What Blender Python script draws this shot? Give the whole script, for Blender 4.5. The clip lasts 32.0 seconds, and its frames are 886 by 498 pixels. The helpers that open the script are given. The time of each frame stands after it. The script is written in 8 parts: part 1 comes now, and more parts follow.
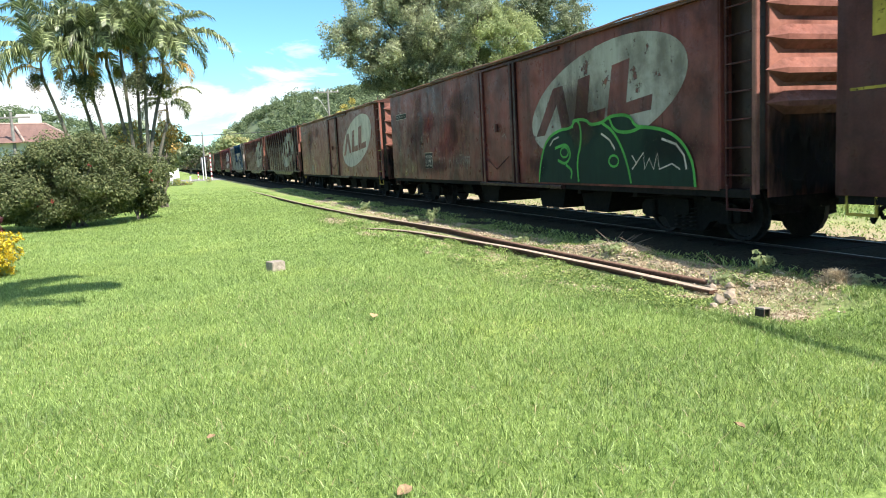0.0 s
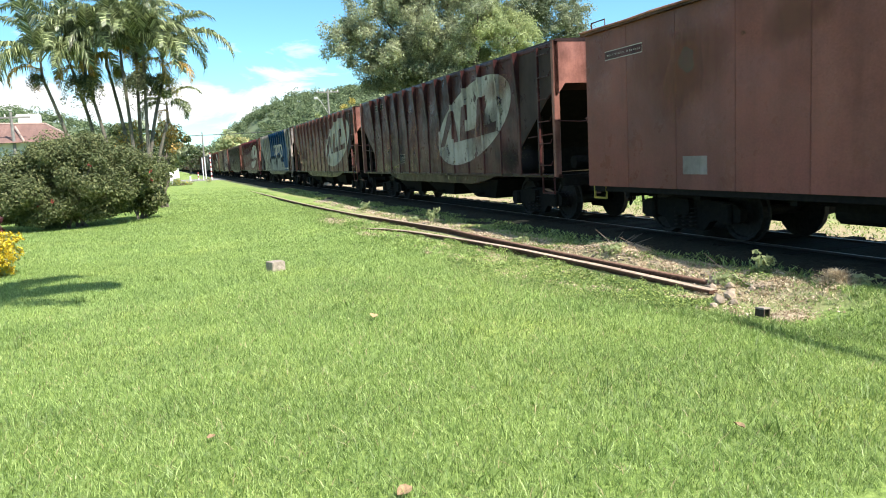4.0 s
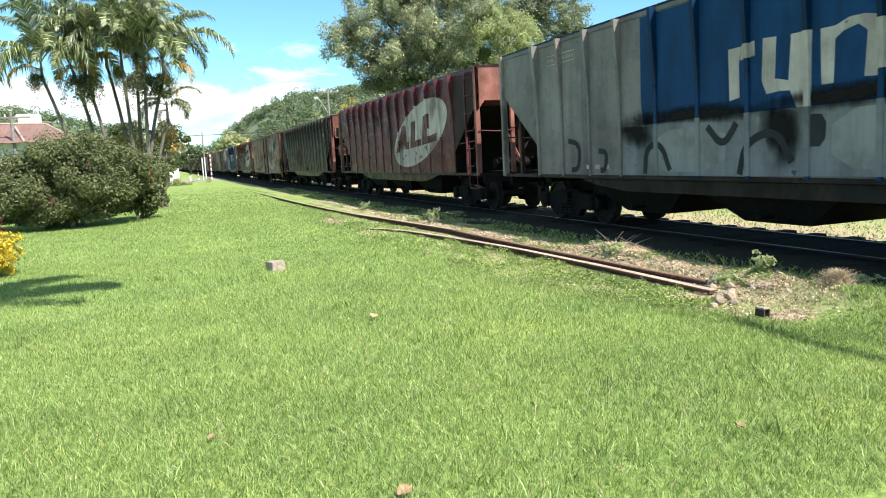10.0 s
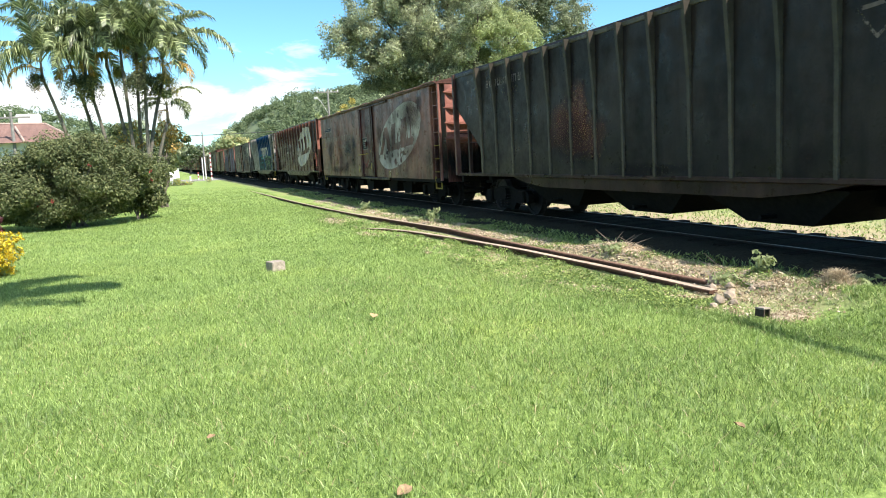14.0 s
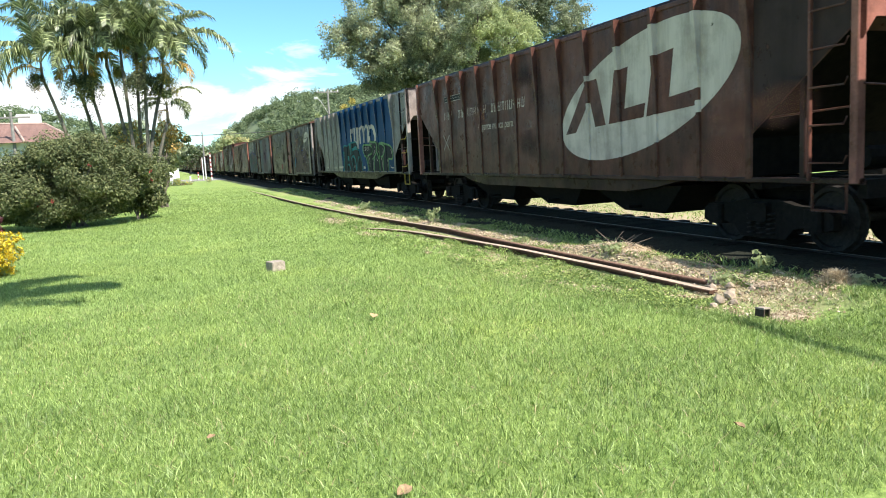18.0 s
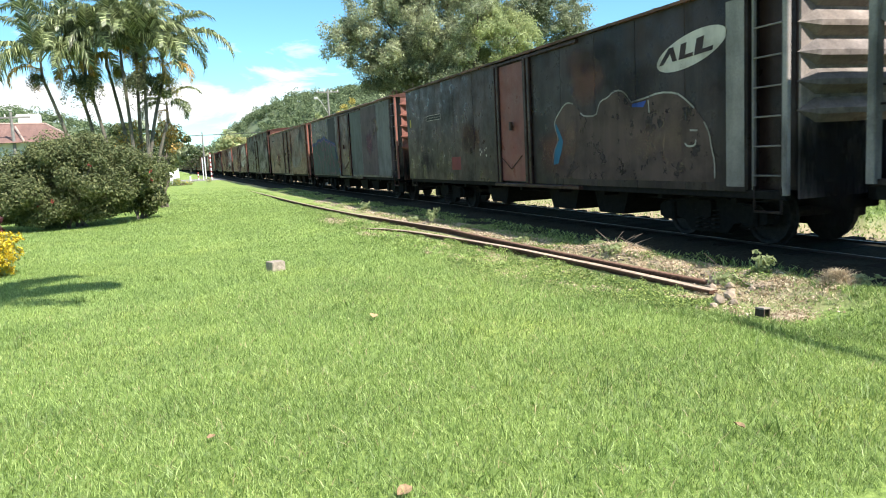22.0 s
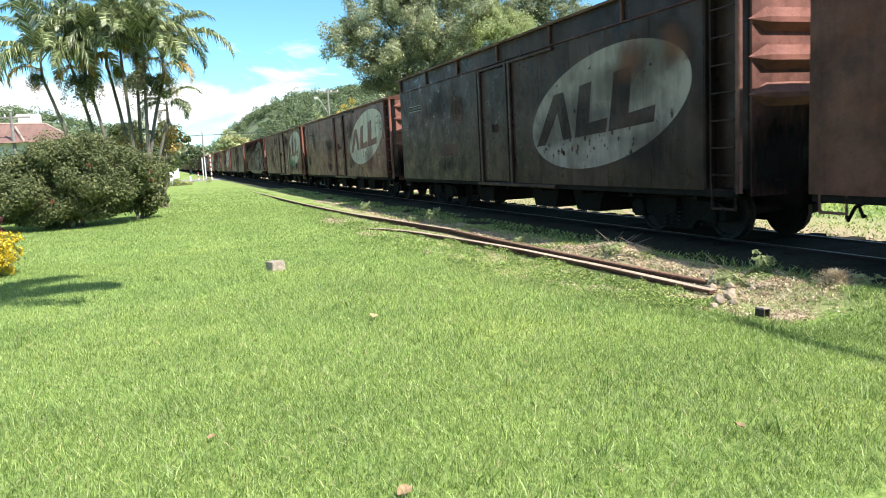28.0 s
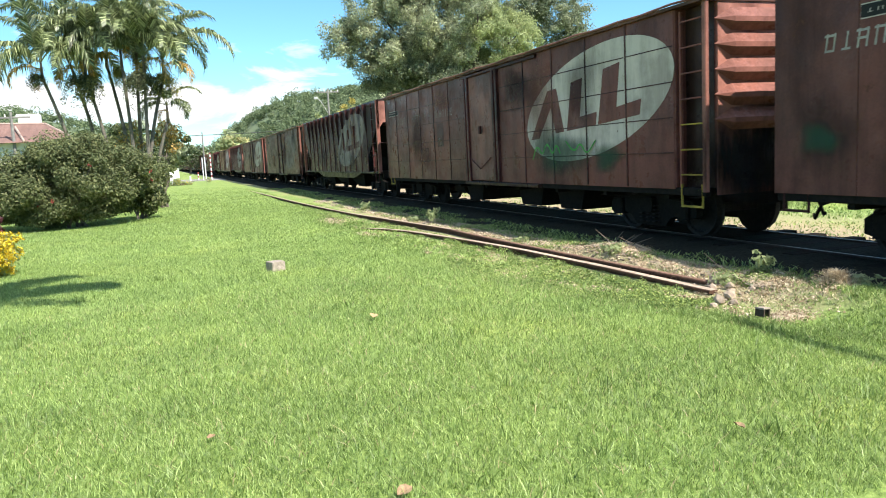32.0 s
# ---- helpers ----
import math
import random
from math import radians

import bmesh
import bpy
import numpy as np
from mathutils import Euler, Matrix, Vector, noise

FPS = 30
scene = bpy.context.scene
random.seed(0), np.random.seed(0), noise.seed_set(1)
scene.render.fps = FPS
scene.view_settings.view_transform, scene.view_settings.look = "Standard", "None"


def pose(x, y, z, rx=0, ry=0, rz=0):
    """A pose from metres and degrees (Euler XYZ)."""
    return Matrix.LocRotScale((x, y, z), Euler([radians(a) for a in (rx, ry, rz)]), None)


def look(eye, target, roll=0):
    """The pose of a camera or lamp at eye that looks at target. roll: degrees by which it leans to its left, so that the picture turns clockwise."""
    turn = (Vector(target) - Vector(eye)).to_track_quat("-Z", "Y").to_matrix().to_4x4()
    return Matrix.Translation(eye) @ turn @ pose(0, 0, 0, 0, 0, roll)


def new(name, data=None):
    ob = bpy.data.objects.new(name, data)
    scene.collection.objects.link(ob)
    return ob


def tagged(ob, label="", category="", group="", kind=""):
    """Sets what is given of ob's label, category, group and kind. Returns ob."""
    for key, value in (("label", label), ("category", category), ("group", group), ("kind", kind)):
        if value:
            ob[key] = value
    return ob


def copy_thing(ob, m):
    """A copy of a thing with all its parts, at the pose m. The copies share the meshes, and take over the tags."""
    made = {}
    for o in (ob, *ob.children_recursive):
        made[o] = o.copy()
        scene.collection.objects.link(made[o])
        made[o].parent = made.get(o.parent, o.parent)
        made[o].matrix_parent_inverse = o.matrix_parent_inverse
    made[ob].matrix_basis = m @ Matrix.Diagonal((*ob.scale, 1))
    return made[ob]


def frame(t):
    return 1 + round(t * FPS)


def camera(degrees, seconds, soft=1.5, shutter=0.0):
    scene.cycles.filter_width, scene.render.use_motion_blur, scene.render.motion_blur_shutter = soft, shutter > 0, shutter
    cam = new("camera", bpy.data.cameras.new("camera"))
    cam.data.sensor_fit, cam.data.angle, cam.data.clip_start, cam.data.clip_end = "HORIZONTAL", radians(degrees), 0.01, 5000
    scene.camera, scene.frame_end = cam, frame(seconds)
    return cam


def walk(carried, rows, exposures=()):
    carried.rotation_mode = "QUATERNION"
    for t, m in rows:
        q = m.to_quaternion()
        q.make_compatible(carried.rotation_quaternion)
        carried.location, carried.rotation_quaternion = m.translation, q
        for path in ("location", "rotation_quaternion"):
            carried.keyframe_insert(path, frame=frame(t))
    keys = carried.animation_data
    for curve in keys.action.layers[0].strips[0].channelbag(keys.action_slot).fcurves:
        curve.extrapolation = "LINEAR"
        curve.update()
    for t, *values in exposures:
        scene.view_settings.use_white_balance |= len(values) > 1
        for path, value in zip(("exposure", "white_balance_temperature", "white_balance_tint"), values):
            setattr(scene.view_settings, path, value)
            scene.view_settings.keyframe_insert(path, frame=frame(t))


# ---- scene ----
# ---------------- camera: fixed, about eye height, looking along the railway ----------------
cam = camera(61.4, 32.0, 1.0, 0.08)
CAM = pose(0, 0, 1.5, 82.763, 2.981, -20.211)
walk(cam, [(0, CAM), (32, CAM)], [(0, 1.03, 6500, 10), (32, 1.03, 6500, 10)])

# ---------------- daylight ----------------
SUN_WAY = Vector((0.41, -0.75, 1.0)).normalized()      # towards the sun: behind the camera, beyond the train
elev = math.asin(SUN_WAY.z)
azim = math.atan2(SUN_WAY.x, SUN_WAY.y)
world = bpy.data.worlds.new("sky")
scene.world = world
world.use_nodes = True
nt = world.node_tree
nt.nodes.clear()


def node(tree, kind, **values):
    n = tree.nodes.new(kind)
    for key, value in values.items():
        n.inputs[key.replace("_", " ")].default_value = value
    return n


CLOUDS = (((0.078, 0.993, 0.087), 0.171, 0.053, 0.22),
          ((-0.136, 0.986, 0.095), 0.141, 0.049, 0.21),
          ((0.165, 0.975, 0.146), 0.082, 0.023, 0.16),
          ((-0.032, 0.996, 0.080), 0.134, 0.045, 0.20))


def sky_nodes():
    out = nt.nodes.new("ShaderNodeOutputWorld")
    bg = nt.nodes.new("ShaderNodeBackground")
    sky = nt.nodes.new("ShaderNodeTexSky")
    sky.sky_type = "NISHITA"
    sky.sun_disc = False
    sky.sun_elevation = elev
    sky.sun_rotation = azim
    sky.air_density, sky.dust_density, sky.ozone_density = 1.0, 0.0, 4.0
    geo = nt.nodes.new("ShaderNodeTexCoord")
    sep = nt.nodes.new("ShaderNodeSeparateXYZ")
    nt.links.new(geo.outputs["Generated"], sep.inputs[0])
    # clouds: two octaves of noise over the direction, kept low towards the horizon
    mapn = nt.nodes.new("ShaderNodeMapping")
    mapn.inputs["Scale"].default_value = (1.0, 1.0, 2.6)
    mapn.inputs["Location"].default_value = (0.0, 0.0, 0.0)
    nt.links.new(geo.outputs["Generated"], mapn.inputs["Vector"])
    n1 = node(nt, "ShaderNodeTexNoise", Scale=8.0, Detail=8.0, Roughness=0.60, Distortion=0.4)
    nt.links.new(mapn.outputs[0], n1.inputs["Vector"])
    low = nt.nodes.new("ShaderNodeMapRange")
    low.inputs["From Min"].default_value, low.inputs["From Max"].default_value = 0.05, 0.19
    low.inputs["To Min"].default_value, low.inputs["To Max"].default_value = 0.08, -0.14
    nt.links.new(sep.outputs["Z"], low.inputs["Value"])
    add = nt.nodes.new("ShaderNodeMath")
    nt.links.new(n1.outputs["Fac"], add.inputs[0])
    nt.links.new(low.outputs[0], add.inputs[1])
    # unseen cloud added overhead, for whiter fill light
    hi = nt.nodes.new("ShaderNodeMapRange")
    hi.inputs["From Min"].default_value, hi.inputs["From Max"].default_value = 0.38, 0.60
    hi.inputs["To Min"].default_value, hi.inputs["To Max"].default_value = 0.0, 0.24
    nt.links.new(sep.outputs["Z"], hi.inputs["Value"])
    over = nt.nodes.new("ShaderNodeMath")
    nt.links.new(add.outputs[0], over.inputs[0])
    nt.links.new(hi.outputs[0], over.inputs[1])
    add = over
    # cloud banks: towards, half width, half height, thickness
    for towards, wide, high, thick in CLOUDS:
        d = nt.nodes.new("ShaderNodeVectorMath")
        d.operation = "SUBTRACT"
        nt.links.new(geo.outputs["Generated"], d.inputs[0])
        d.inputs[1].default_value = towards
        s = nt.nodes.new("ShaderNodeVectorMath")
        s.operation = "MULTIPLY"
        nt.links.new(d.outputs[0], s.inputs[0])
        s.inputs[1].default_value = (1 / wide, 1 / wide, 1 / high)
        ln = nt.nodes.new("ShaderNodeVectorMath")
        ln.operation = "LENGTH"
        nt.links.new(s.outputs[0], ln.inputs[0])
        mr = nt.nodes.new("ShaderNodeMapRange")
        mr.interpolation_type = "SMOOTHSTEP"
        mr.inputs["To Min"].default_value, mr.inputs["To Max"].default_value = thick, 0.0
        nt.links.new(ln.outputs["Value"], mr.inputs["Value"])
        more = nt.nodes.new("ShaderNodeMath")
        nt.links.new(add.outputs[0], more.inputs[0])
        nt.links.new(mr.outputs[0], more.inputs[1])
        add = more
    ramp = nt.nodes.new("ShaderNodeValToRGB")
    ramp.color_ramp.elements[0].position, ramp.color_ramp.elements[1].position = 0.55, 0.74
    nt.links.new(add.outputs[0], ramp.inputs[0])
    mix = nt.nodes.new("ShaderNodeMixRGB")
    mix.inputs[2].default_value = (9.6, 9.6, 9.6, 1)
    nt.links.new(ramp.outputs[0], mix.inputs[0])
    tint = nt.nodes.new("ShaderNodeMixRGB")
    tint.blend_type = "MULTIPLY"
    tint.inputs[0].default_value = 1.0
    tint.inputs[2].default_value = (0.86, 1.24, 1.30, 1)
    nt.links.new(sky.outputs[0], tint.inputs[1])
    nt.links.new(tint.outputs[0], mix.inputs[1])
    nt.links.new(mix.outputs[0], bg.inputs["Color"])
    bg.inputs["Strength"].default_value = 0.08
    nt.links.new(bg.outputs[0], out.inputs[0])


sky_nodes()
sun = new("sun", bpy.data.lights.new("sun", "SUN"))
sun.data.energy, sun.data.angle, sun.data.color = 5.0, radians(0.5), (1.0, 0.95, 0.87)
sun.matrix_world = look((0, -40, 60), Vector((0, -40, 60)) - SUN_WAY)


# ---------------- materials ----------------
def shader(name):
    m = bpy.data.materials.new(name)
    m.use_nodes = True
    t = m.node_tree
    t.nodes.clear()
    out = t.nodes.new("ShaderNodeOutputMaterial")
    b = t.nodes.new("ShaderNodeBsdfPrincipled")
    t.links.new(b.outputs[0], out.inputs[0])
    return m, t, b


def coords(t, scale=(1, 1, 1), offset=(0, 0, 0)):
    c = t.nodes.new("ShaderNodeTexCoord")
    mp = t.nodes.new("ShaderNodeMapping")
    mp.inputs["Scale"].default_value = scale
    mp.inputs["Location"].default_value = offset
    t.links.new(c.outputs["Object"], mp.inputs["Vector"])
    return mp.outputs[0]


def noise_of(t, vec, scale, detail=5.0, rough=0.6):
    n = node(t, "ShaderNodeTexNoise", Scale=scale, Detail=detail, Roughness=rough)
    t.links.new(vec, n.inputs["Vector"])
    return n.outputs["Fac"]


def ramp_of(t, fac, stops):
    r = t.nodes.new("ShaderNodeValToRGB")
    e = r.color_ramp.elements
    while len(e) < len(stops):
        e.new(0.5)
    for el, (p, c) in zip(e, stops):
        el.position = p
        el.color = (*c, 1) if len(c) == 3 else c
    t.links.new(fac, r.inputs[0])
    return r.outputs[0]


def mixed(t, fac, a, b, kind="MIX"):
    m = t.nodes.new("ShaderNodeMixRGB")
    m.blend_type = kind
    for i, v in enumerate((fac, a, b)):
        if isinstance(v, bpy.types.NodeSocket):
            t.links.new(v, m.inputs[i])
        else:
            m.inputs[i].default_value = v if i == 0 else (*v, 1)
    return m.outputs[0]


def bumped(t, b, height, strength, distance):
    n = node(t, "ShaderNodeBump", Strength=strength, Distance=distance)
    t.links.new(height, n.inputs["Height"])
    t.links.new(n.outputs[0], b.inputs["Normal"])


def dull(rgb, k):
    return tuple(c * k for c in rgb)


def surf(name, a, b_, scale, rough=0.8, bump=0.3, dist=0.01, metal=0.0, big=None, stretch=(1, 1, 1), rnd=0.0, island=0.0, spec=0.5):
    """Grain between two colours, slow variation, relief; rnd or island: piece-to-piece variation."""
    m, t, b = shader(name)
    v = coords(t, stretch)
    fine = noise_of(t, v, scale, 6.0, 0.65)
    col = ramp_of(t, fine, [(0.32, a), (0.68, b_)])
    slow = noise_of(t, v, big or scale * 0.08, 3.0, 0.5)
    col = mixed(t, 0.55, col, ramp_of(t, slow, [(0.35, (0.72,) * 3), (0.65, (1.25,) * 3)]), "MULTIPLY")
    if rnd or island:
        if island:
            g = t.nodes.new("ShaderNodeNewGeometry").outputs["Random Per Island"]
        else:
            g = t.nodes.new("ShaderNodeObjectInfo").outputs["Random"]
        k = max(rnd, island)
        col = mixed(t, 1.0, col, ramp_of(t, g, [(0.0, (1 - k,) * 3), (1.0, (1 + k,) * 3)]), "MULTIPLY")
    t.links.new(col, b.inputs["Base Color"])
    b.inputs["Roughness"].default_value = rough
    b.inputs["Metallic"].default_value = metal
    b.inputs["Specular IOR Level"].default_value = spec
    if bump:
        bumped(t, b, fine, bump, dist)
    return m


def paint(name, rgb, worn, rust=0.5, seed=0.0, fade=(0.5, 0.45, 0.42), faded=0.0, rough=0.36, spec=0.12, dirt=1.0):
    """Old wagon paint: cloudy fading, vertical rain streaks, rust blotches and fine grime."""
    m, t, b = shader(name)
    v = coords(t, (1, 1, 1), (seed, seed * 1.7, seed * 0.6))
    vs = coords(t, (1.0, 1.3, 0.16), (seed, seed, seed))
    cloud = noise_of(t, v, 0.55, 5.0, 0.6)
    col = mixed(t, ramp_of(t, cloud, [(0.38, (0, 0, 0)), (0.66, (1, 1, 1))]), rgb, worn)
    streak = noise_of(t, vs, 2.2, 6.0, 0.65)
    col = mixed(t, 0.7 * dirt, col, ramp_of(t, streak, [(0.34, (0.38, 0.37, 0.37)), (0.52, (1, 1, 1)), (0.72, (1.28, 1.24, 1.2))]), "MULTIPLY")
    grime = noise_of(t, v, 0.9, 7.0, 0.68)
    col = mixed(t, 0.8 * dirt, col, ramp_of(t, grime, [(0.38, (0.34, 0.33, 0.33)), (0.55, (1, 1, 1)), (0.75, (1.18, 1.14, 1.1))]), "MULTIPLY")
    if faded:
        f2 = ramp_of(t, noise_of(t, vs, 1.1, 4.0, 0.6), [(0.45, (0, 0, 0)), (0.75, (faded,) * 3)])
        col = mixed(t, f2, col, fade)
    blot = noise_of(t, v, 2.6, 8.0, 0.72)
    lo = 0.72 - 0.16 * rust
    mask = ramp_of(t, blot, [(lo, (0, 0, 0)), (lo + 0.07, (1, 1, 1))])
    rustc = ramp_of(t, noise_of(t, v, 14.0, 5.0, 0.7), [(0.35, (0.055, 0.026, 0.017)), (0.7, (0.17, 0.075, 0.04))])
    col = mixed(t, mask, col, rustc)
    fine = noise_of(t, v, 38.0, 4.0, 0.7)
    col = mixed(t, 0.5, col, ramp_of(t, fine, [(0.3, (0.7,) * 3), (0.7, (1.2,) * 3)]), "MULTIPLY")
    sheet = t.nodes.new("ShaderNodeObjectInfo").outputs["Random"]
    col = mixed(t, 1.0, col, ramp_of(t, sheet, [(0.0, (0.80, 0.84, 0.86)), (0.35, (1.06, 0.98, 0.96)), (0.7, (0.92, 0.94, 0.98)), (1.0, (1.18, 1.14, 1.10))]), "MULTIPLY")
    t.links.new(col, b.inputs["Base Color"])
    rr = ramp_of(t, blot, [(0.4, (rough - 0.1,) * 3), (0.75, (0.75,) * 3)])
    t.links.new(rr, b.inputs["Roughness"])
    b.inputs["Specular IOR Level"].default_value = spec
    bumped(t, b, noise_of(t, v, 5.0, 7.0, 0.65), 0.25, 0.02)
    return m


def worn_away(t, b, gone):
    """Lets the paint below show where this one has gone."""
    clear = t.nodes.new("ShaderNodeBsdfTransparent")
    mx = t.nodes.new("ShaderNodeMixShader")
    out = [n for n in t.nodes if n.type == "OUTPUT_MATERIAL"][0]
    t.links.new(gone, mx.inputs[0])
    t.links.new(b.outputs[0], mx.inputs[1])
    t.links.new(clear.outputs[0], mx.inputs[2])
    t.links.new(mx.outputs[0], out.inputs[0])


def smear(name, rgb, seed=0.0, most=0.85):
    """Soot, rust or old spray that thins out towards its rim."""
    m, t, b = shader(name)
    v = coords(t, (1, 1, 1), (seed, seed, seed))
    vs = coords(t, (1, 2.2, 0.35), (seed, 0, seed))
    at = t.nodes.new("ShaderNodeAttribute")
    at.attribute_name = "fade"
    n = noise_of(t, vs, 4.0, 7.0, 0.7)
    add = t.nodes.new("ShaderNodeMath")
    add.operation = "ADD"
    t.links.new(at.outputs["Fac"], add.inputs[0])
    t.links.new(n, add.inputs[1])
    gone = ramp_of(t, scaled(t, add.outputs[0], 0.0, 2.0), [(0.28, (1, 1, 1)), (0.62, (1 - most,) * 3)])
    col = mixed(t, 0.6, rgb, ramp_of(t, noise_of(t, v, 12.0, 5.0, 0.7), [(0.3, (0.6,) * 3), (0.7, (1.3,) * 3)]), "MULTIPLY")
    t.links.new(col, b.inputs["Base Color"])
    b.inputs["Roughness"].default_value = 0.85
    b.inputs["Specular IOR Level"].default_value = 0.15
    worn_away(t, b, gone)
    return m


def scaled(t, fac, lo, hi):
    r = t.nodes.new("ShaderNodeMapRange")
    r.inputs["From Min"].default_value, r.inputs["From Max"].default_value = lo, hi
    t.links.new(fac, r.inputs["Value"])
    return r.outputs[0]


def marking(name, rgb, gone=0.35, seed=0.0):
    """Stencilled or sprayed paint, chipped and stained."""
    m, t, b = shader(name)
    v = coords(t, (1, 1, 1), (seed, seed, seed))
    vs = coords(t, (1, 1.6, 0.2), (seed, 0, seed))
    streak = noise_of(t, vs, 2.6, 6.0, 0.7)
    col = mixed(t, 0.5, rgb, ramp_of(t, streak, [(0.32, (0.42, 0.4, 0.38)), (0.58, (1, 1, 1))]), "MULTIPLY")
    cloud = noise_of(t, v, 1.4, 6.0, 0.65)
    col = mixed(t, min(1.0, .35 + gone), col, ramp_of(t, cloud, [(0.36, (0.42, 0.39, 0.37)), (0.56, (1, 1, 1))]), "MULTIPLY")
    chip = ramp_of(t, noise_of(t, v, 3.2, 9.0, 0.72), [(0.70 - gone * 0.25, (0, 0, 0)), (0.76 - gone * 0.25, (1, 1, 1))])
    t.links.new(col, b.inputs["Base Color"])
    worn_away(t, b, chip)
    b.inputs["Roughness"].default_value = 0.7
    b.inputs["Specular IOR Level"].default_value = 0.22
    bumped(t, b, noise_of(t, v, 30.0), 0.15, 0.004)
    return m


def leafy(name, a, b_, k=0.35, rough=0.55, through_light=0.25, spec=0.5):
    """Foliage: colour differs from leaf to leaf; some light passes through."""
    m, t, b = shader(name)
    g = t.nodes.new("ShaderNodeNewGeometry").outputs["Random Per Island"]
    col = ramp_of(t, g, [(0.0, dull(a, 1 - k)), (0.5, a), (0.8, b_), (1.0, dull(b_, 1 + k))])
    v = coords(t)
    col = mixed(t, 0.6, col, ramp_of(t, noise_of(t, v, 0.9, 3.0), [(0.35, (0.7, 0.75, 0.7)), (0.65, (1.2, 1.15, 1.1))]), "MULTIPLY")
    t.links.new(col, b.inputs["Base Color"])
    b.inputs["Roughness"].default_value = rough
    b.inputs["Specular IOR Level"].default_value = spec
    if through_light:
        tr = t.nodes.new("ShaderNodeBsdfTranslucent")
        t.links.new(col, tr.inputs["Color"])
        mx = t.nodes.new("ShaderNodeMixShader")
        mx.inputs[0].default_value = through_light
        out = [n for n in t.nodes if n.type == "OUTPUT_MATERIAL"][0]
        t.links.new(b.outputs[0], mx.inputs[1])
        t.links.new(tr.outputs[0], mx.inputs[2])
        t.links.new(mx.outputs[0], out.inputs[0])
    return m


M_rail = surf("rail_rust", (0.13, 0.065, 0.042), (0.30, 0.18, 0.125), 30.0, 0.75, 0.3, 0.003, 0.3)
M_railtop = surf("rail_head", (0.16, 0.155, 0.15), (0.30, 0.29, 0.28), 20.0, 0.42, 0.05, 0.001, 1.0, stretch=(4, 0.3, 4))
# Grime made almost black, with the shade beneath wagons in its colour.
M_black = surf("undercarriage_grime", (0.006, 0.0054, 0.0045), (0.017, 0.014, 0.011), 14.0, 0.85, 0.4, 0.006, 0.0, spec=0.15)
# Near-black: shade inside the hopper ends is put into this colour.
M_inner_shade = surf("sooty_interior", (0.006, 0.0055, 0.005), (0.014, 0.012, 0.010), 9.0, 0.95, 0.3, 0.004, 0.0, spec=0.05)
M_steel = surf("wheel_steel", (0.012, 0.011, 0.01), (0.04, 0.034, 0.03), 18.0, 0.7, 0.2, 0.003, 0.1, spec=0.2)
M_yellow = marking("faded_yellow_paint", (0.44, 0.33, 0.06), 0.35, 3.0)
M_white = marking("chipped_white_paint", (0.56, 0.495, 0.44), 0.2, 1.0)
M_whiteb = marking("stained_white_paint", (0.38, 0.35, 0.31), 0.5, 9.0)
M_ghost = marking("worn_off_white_paint", (0.29, 0.25, 0.23), 0.4, 5.0)
M_plate = marking("black_number_plate", (0.02, 0.022, 0.022), 0.15, 2.0)
M_silver = surf("galvanised_grey", (0.35, 0.35, 0.34), (0.5, 0.5, 0.48), 12.0, 0.5, 0.1, 0.003, 0.5)


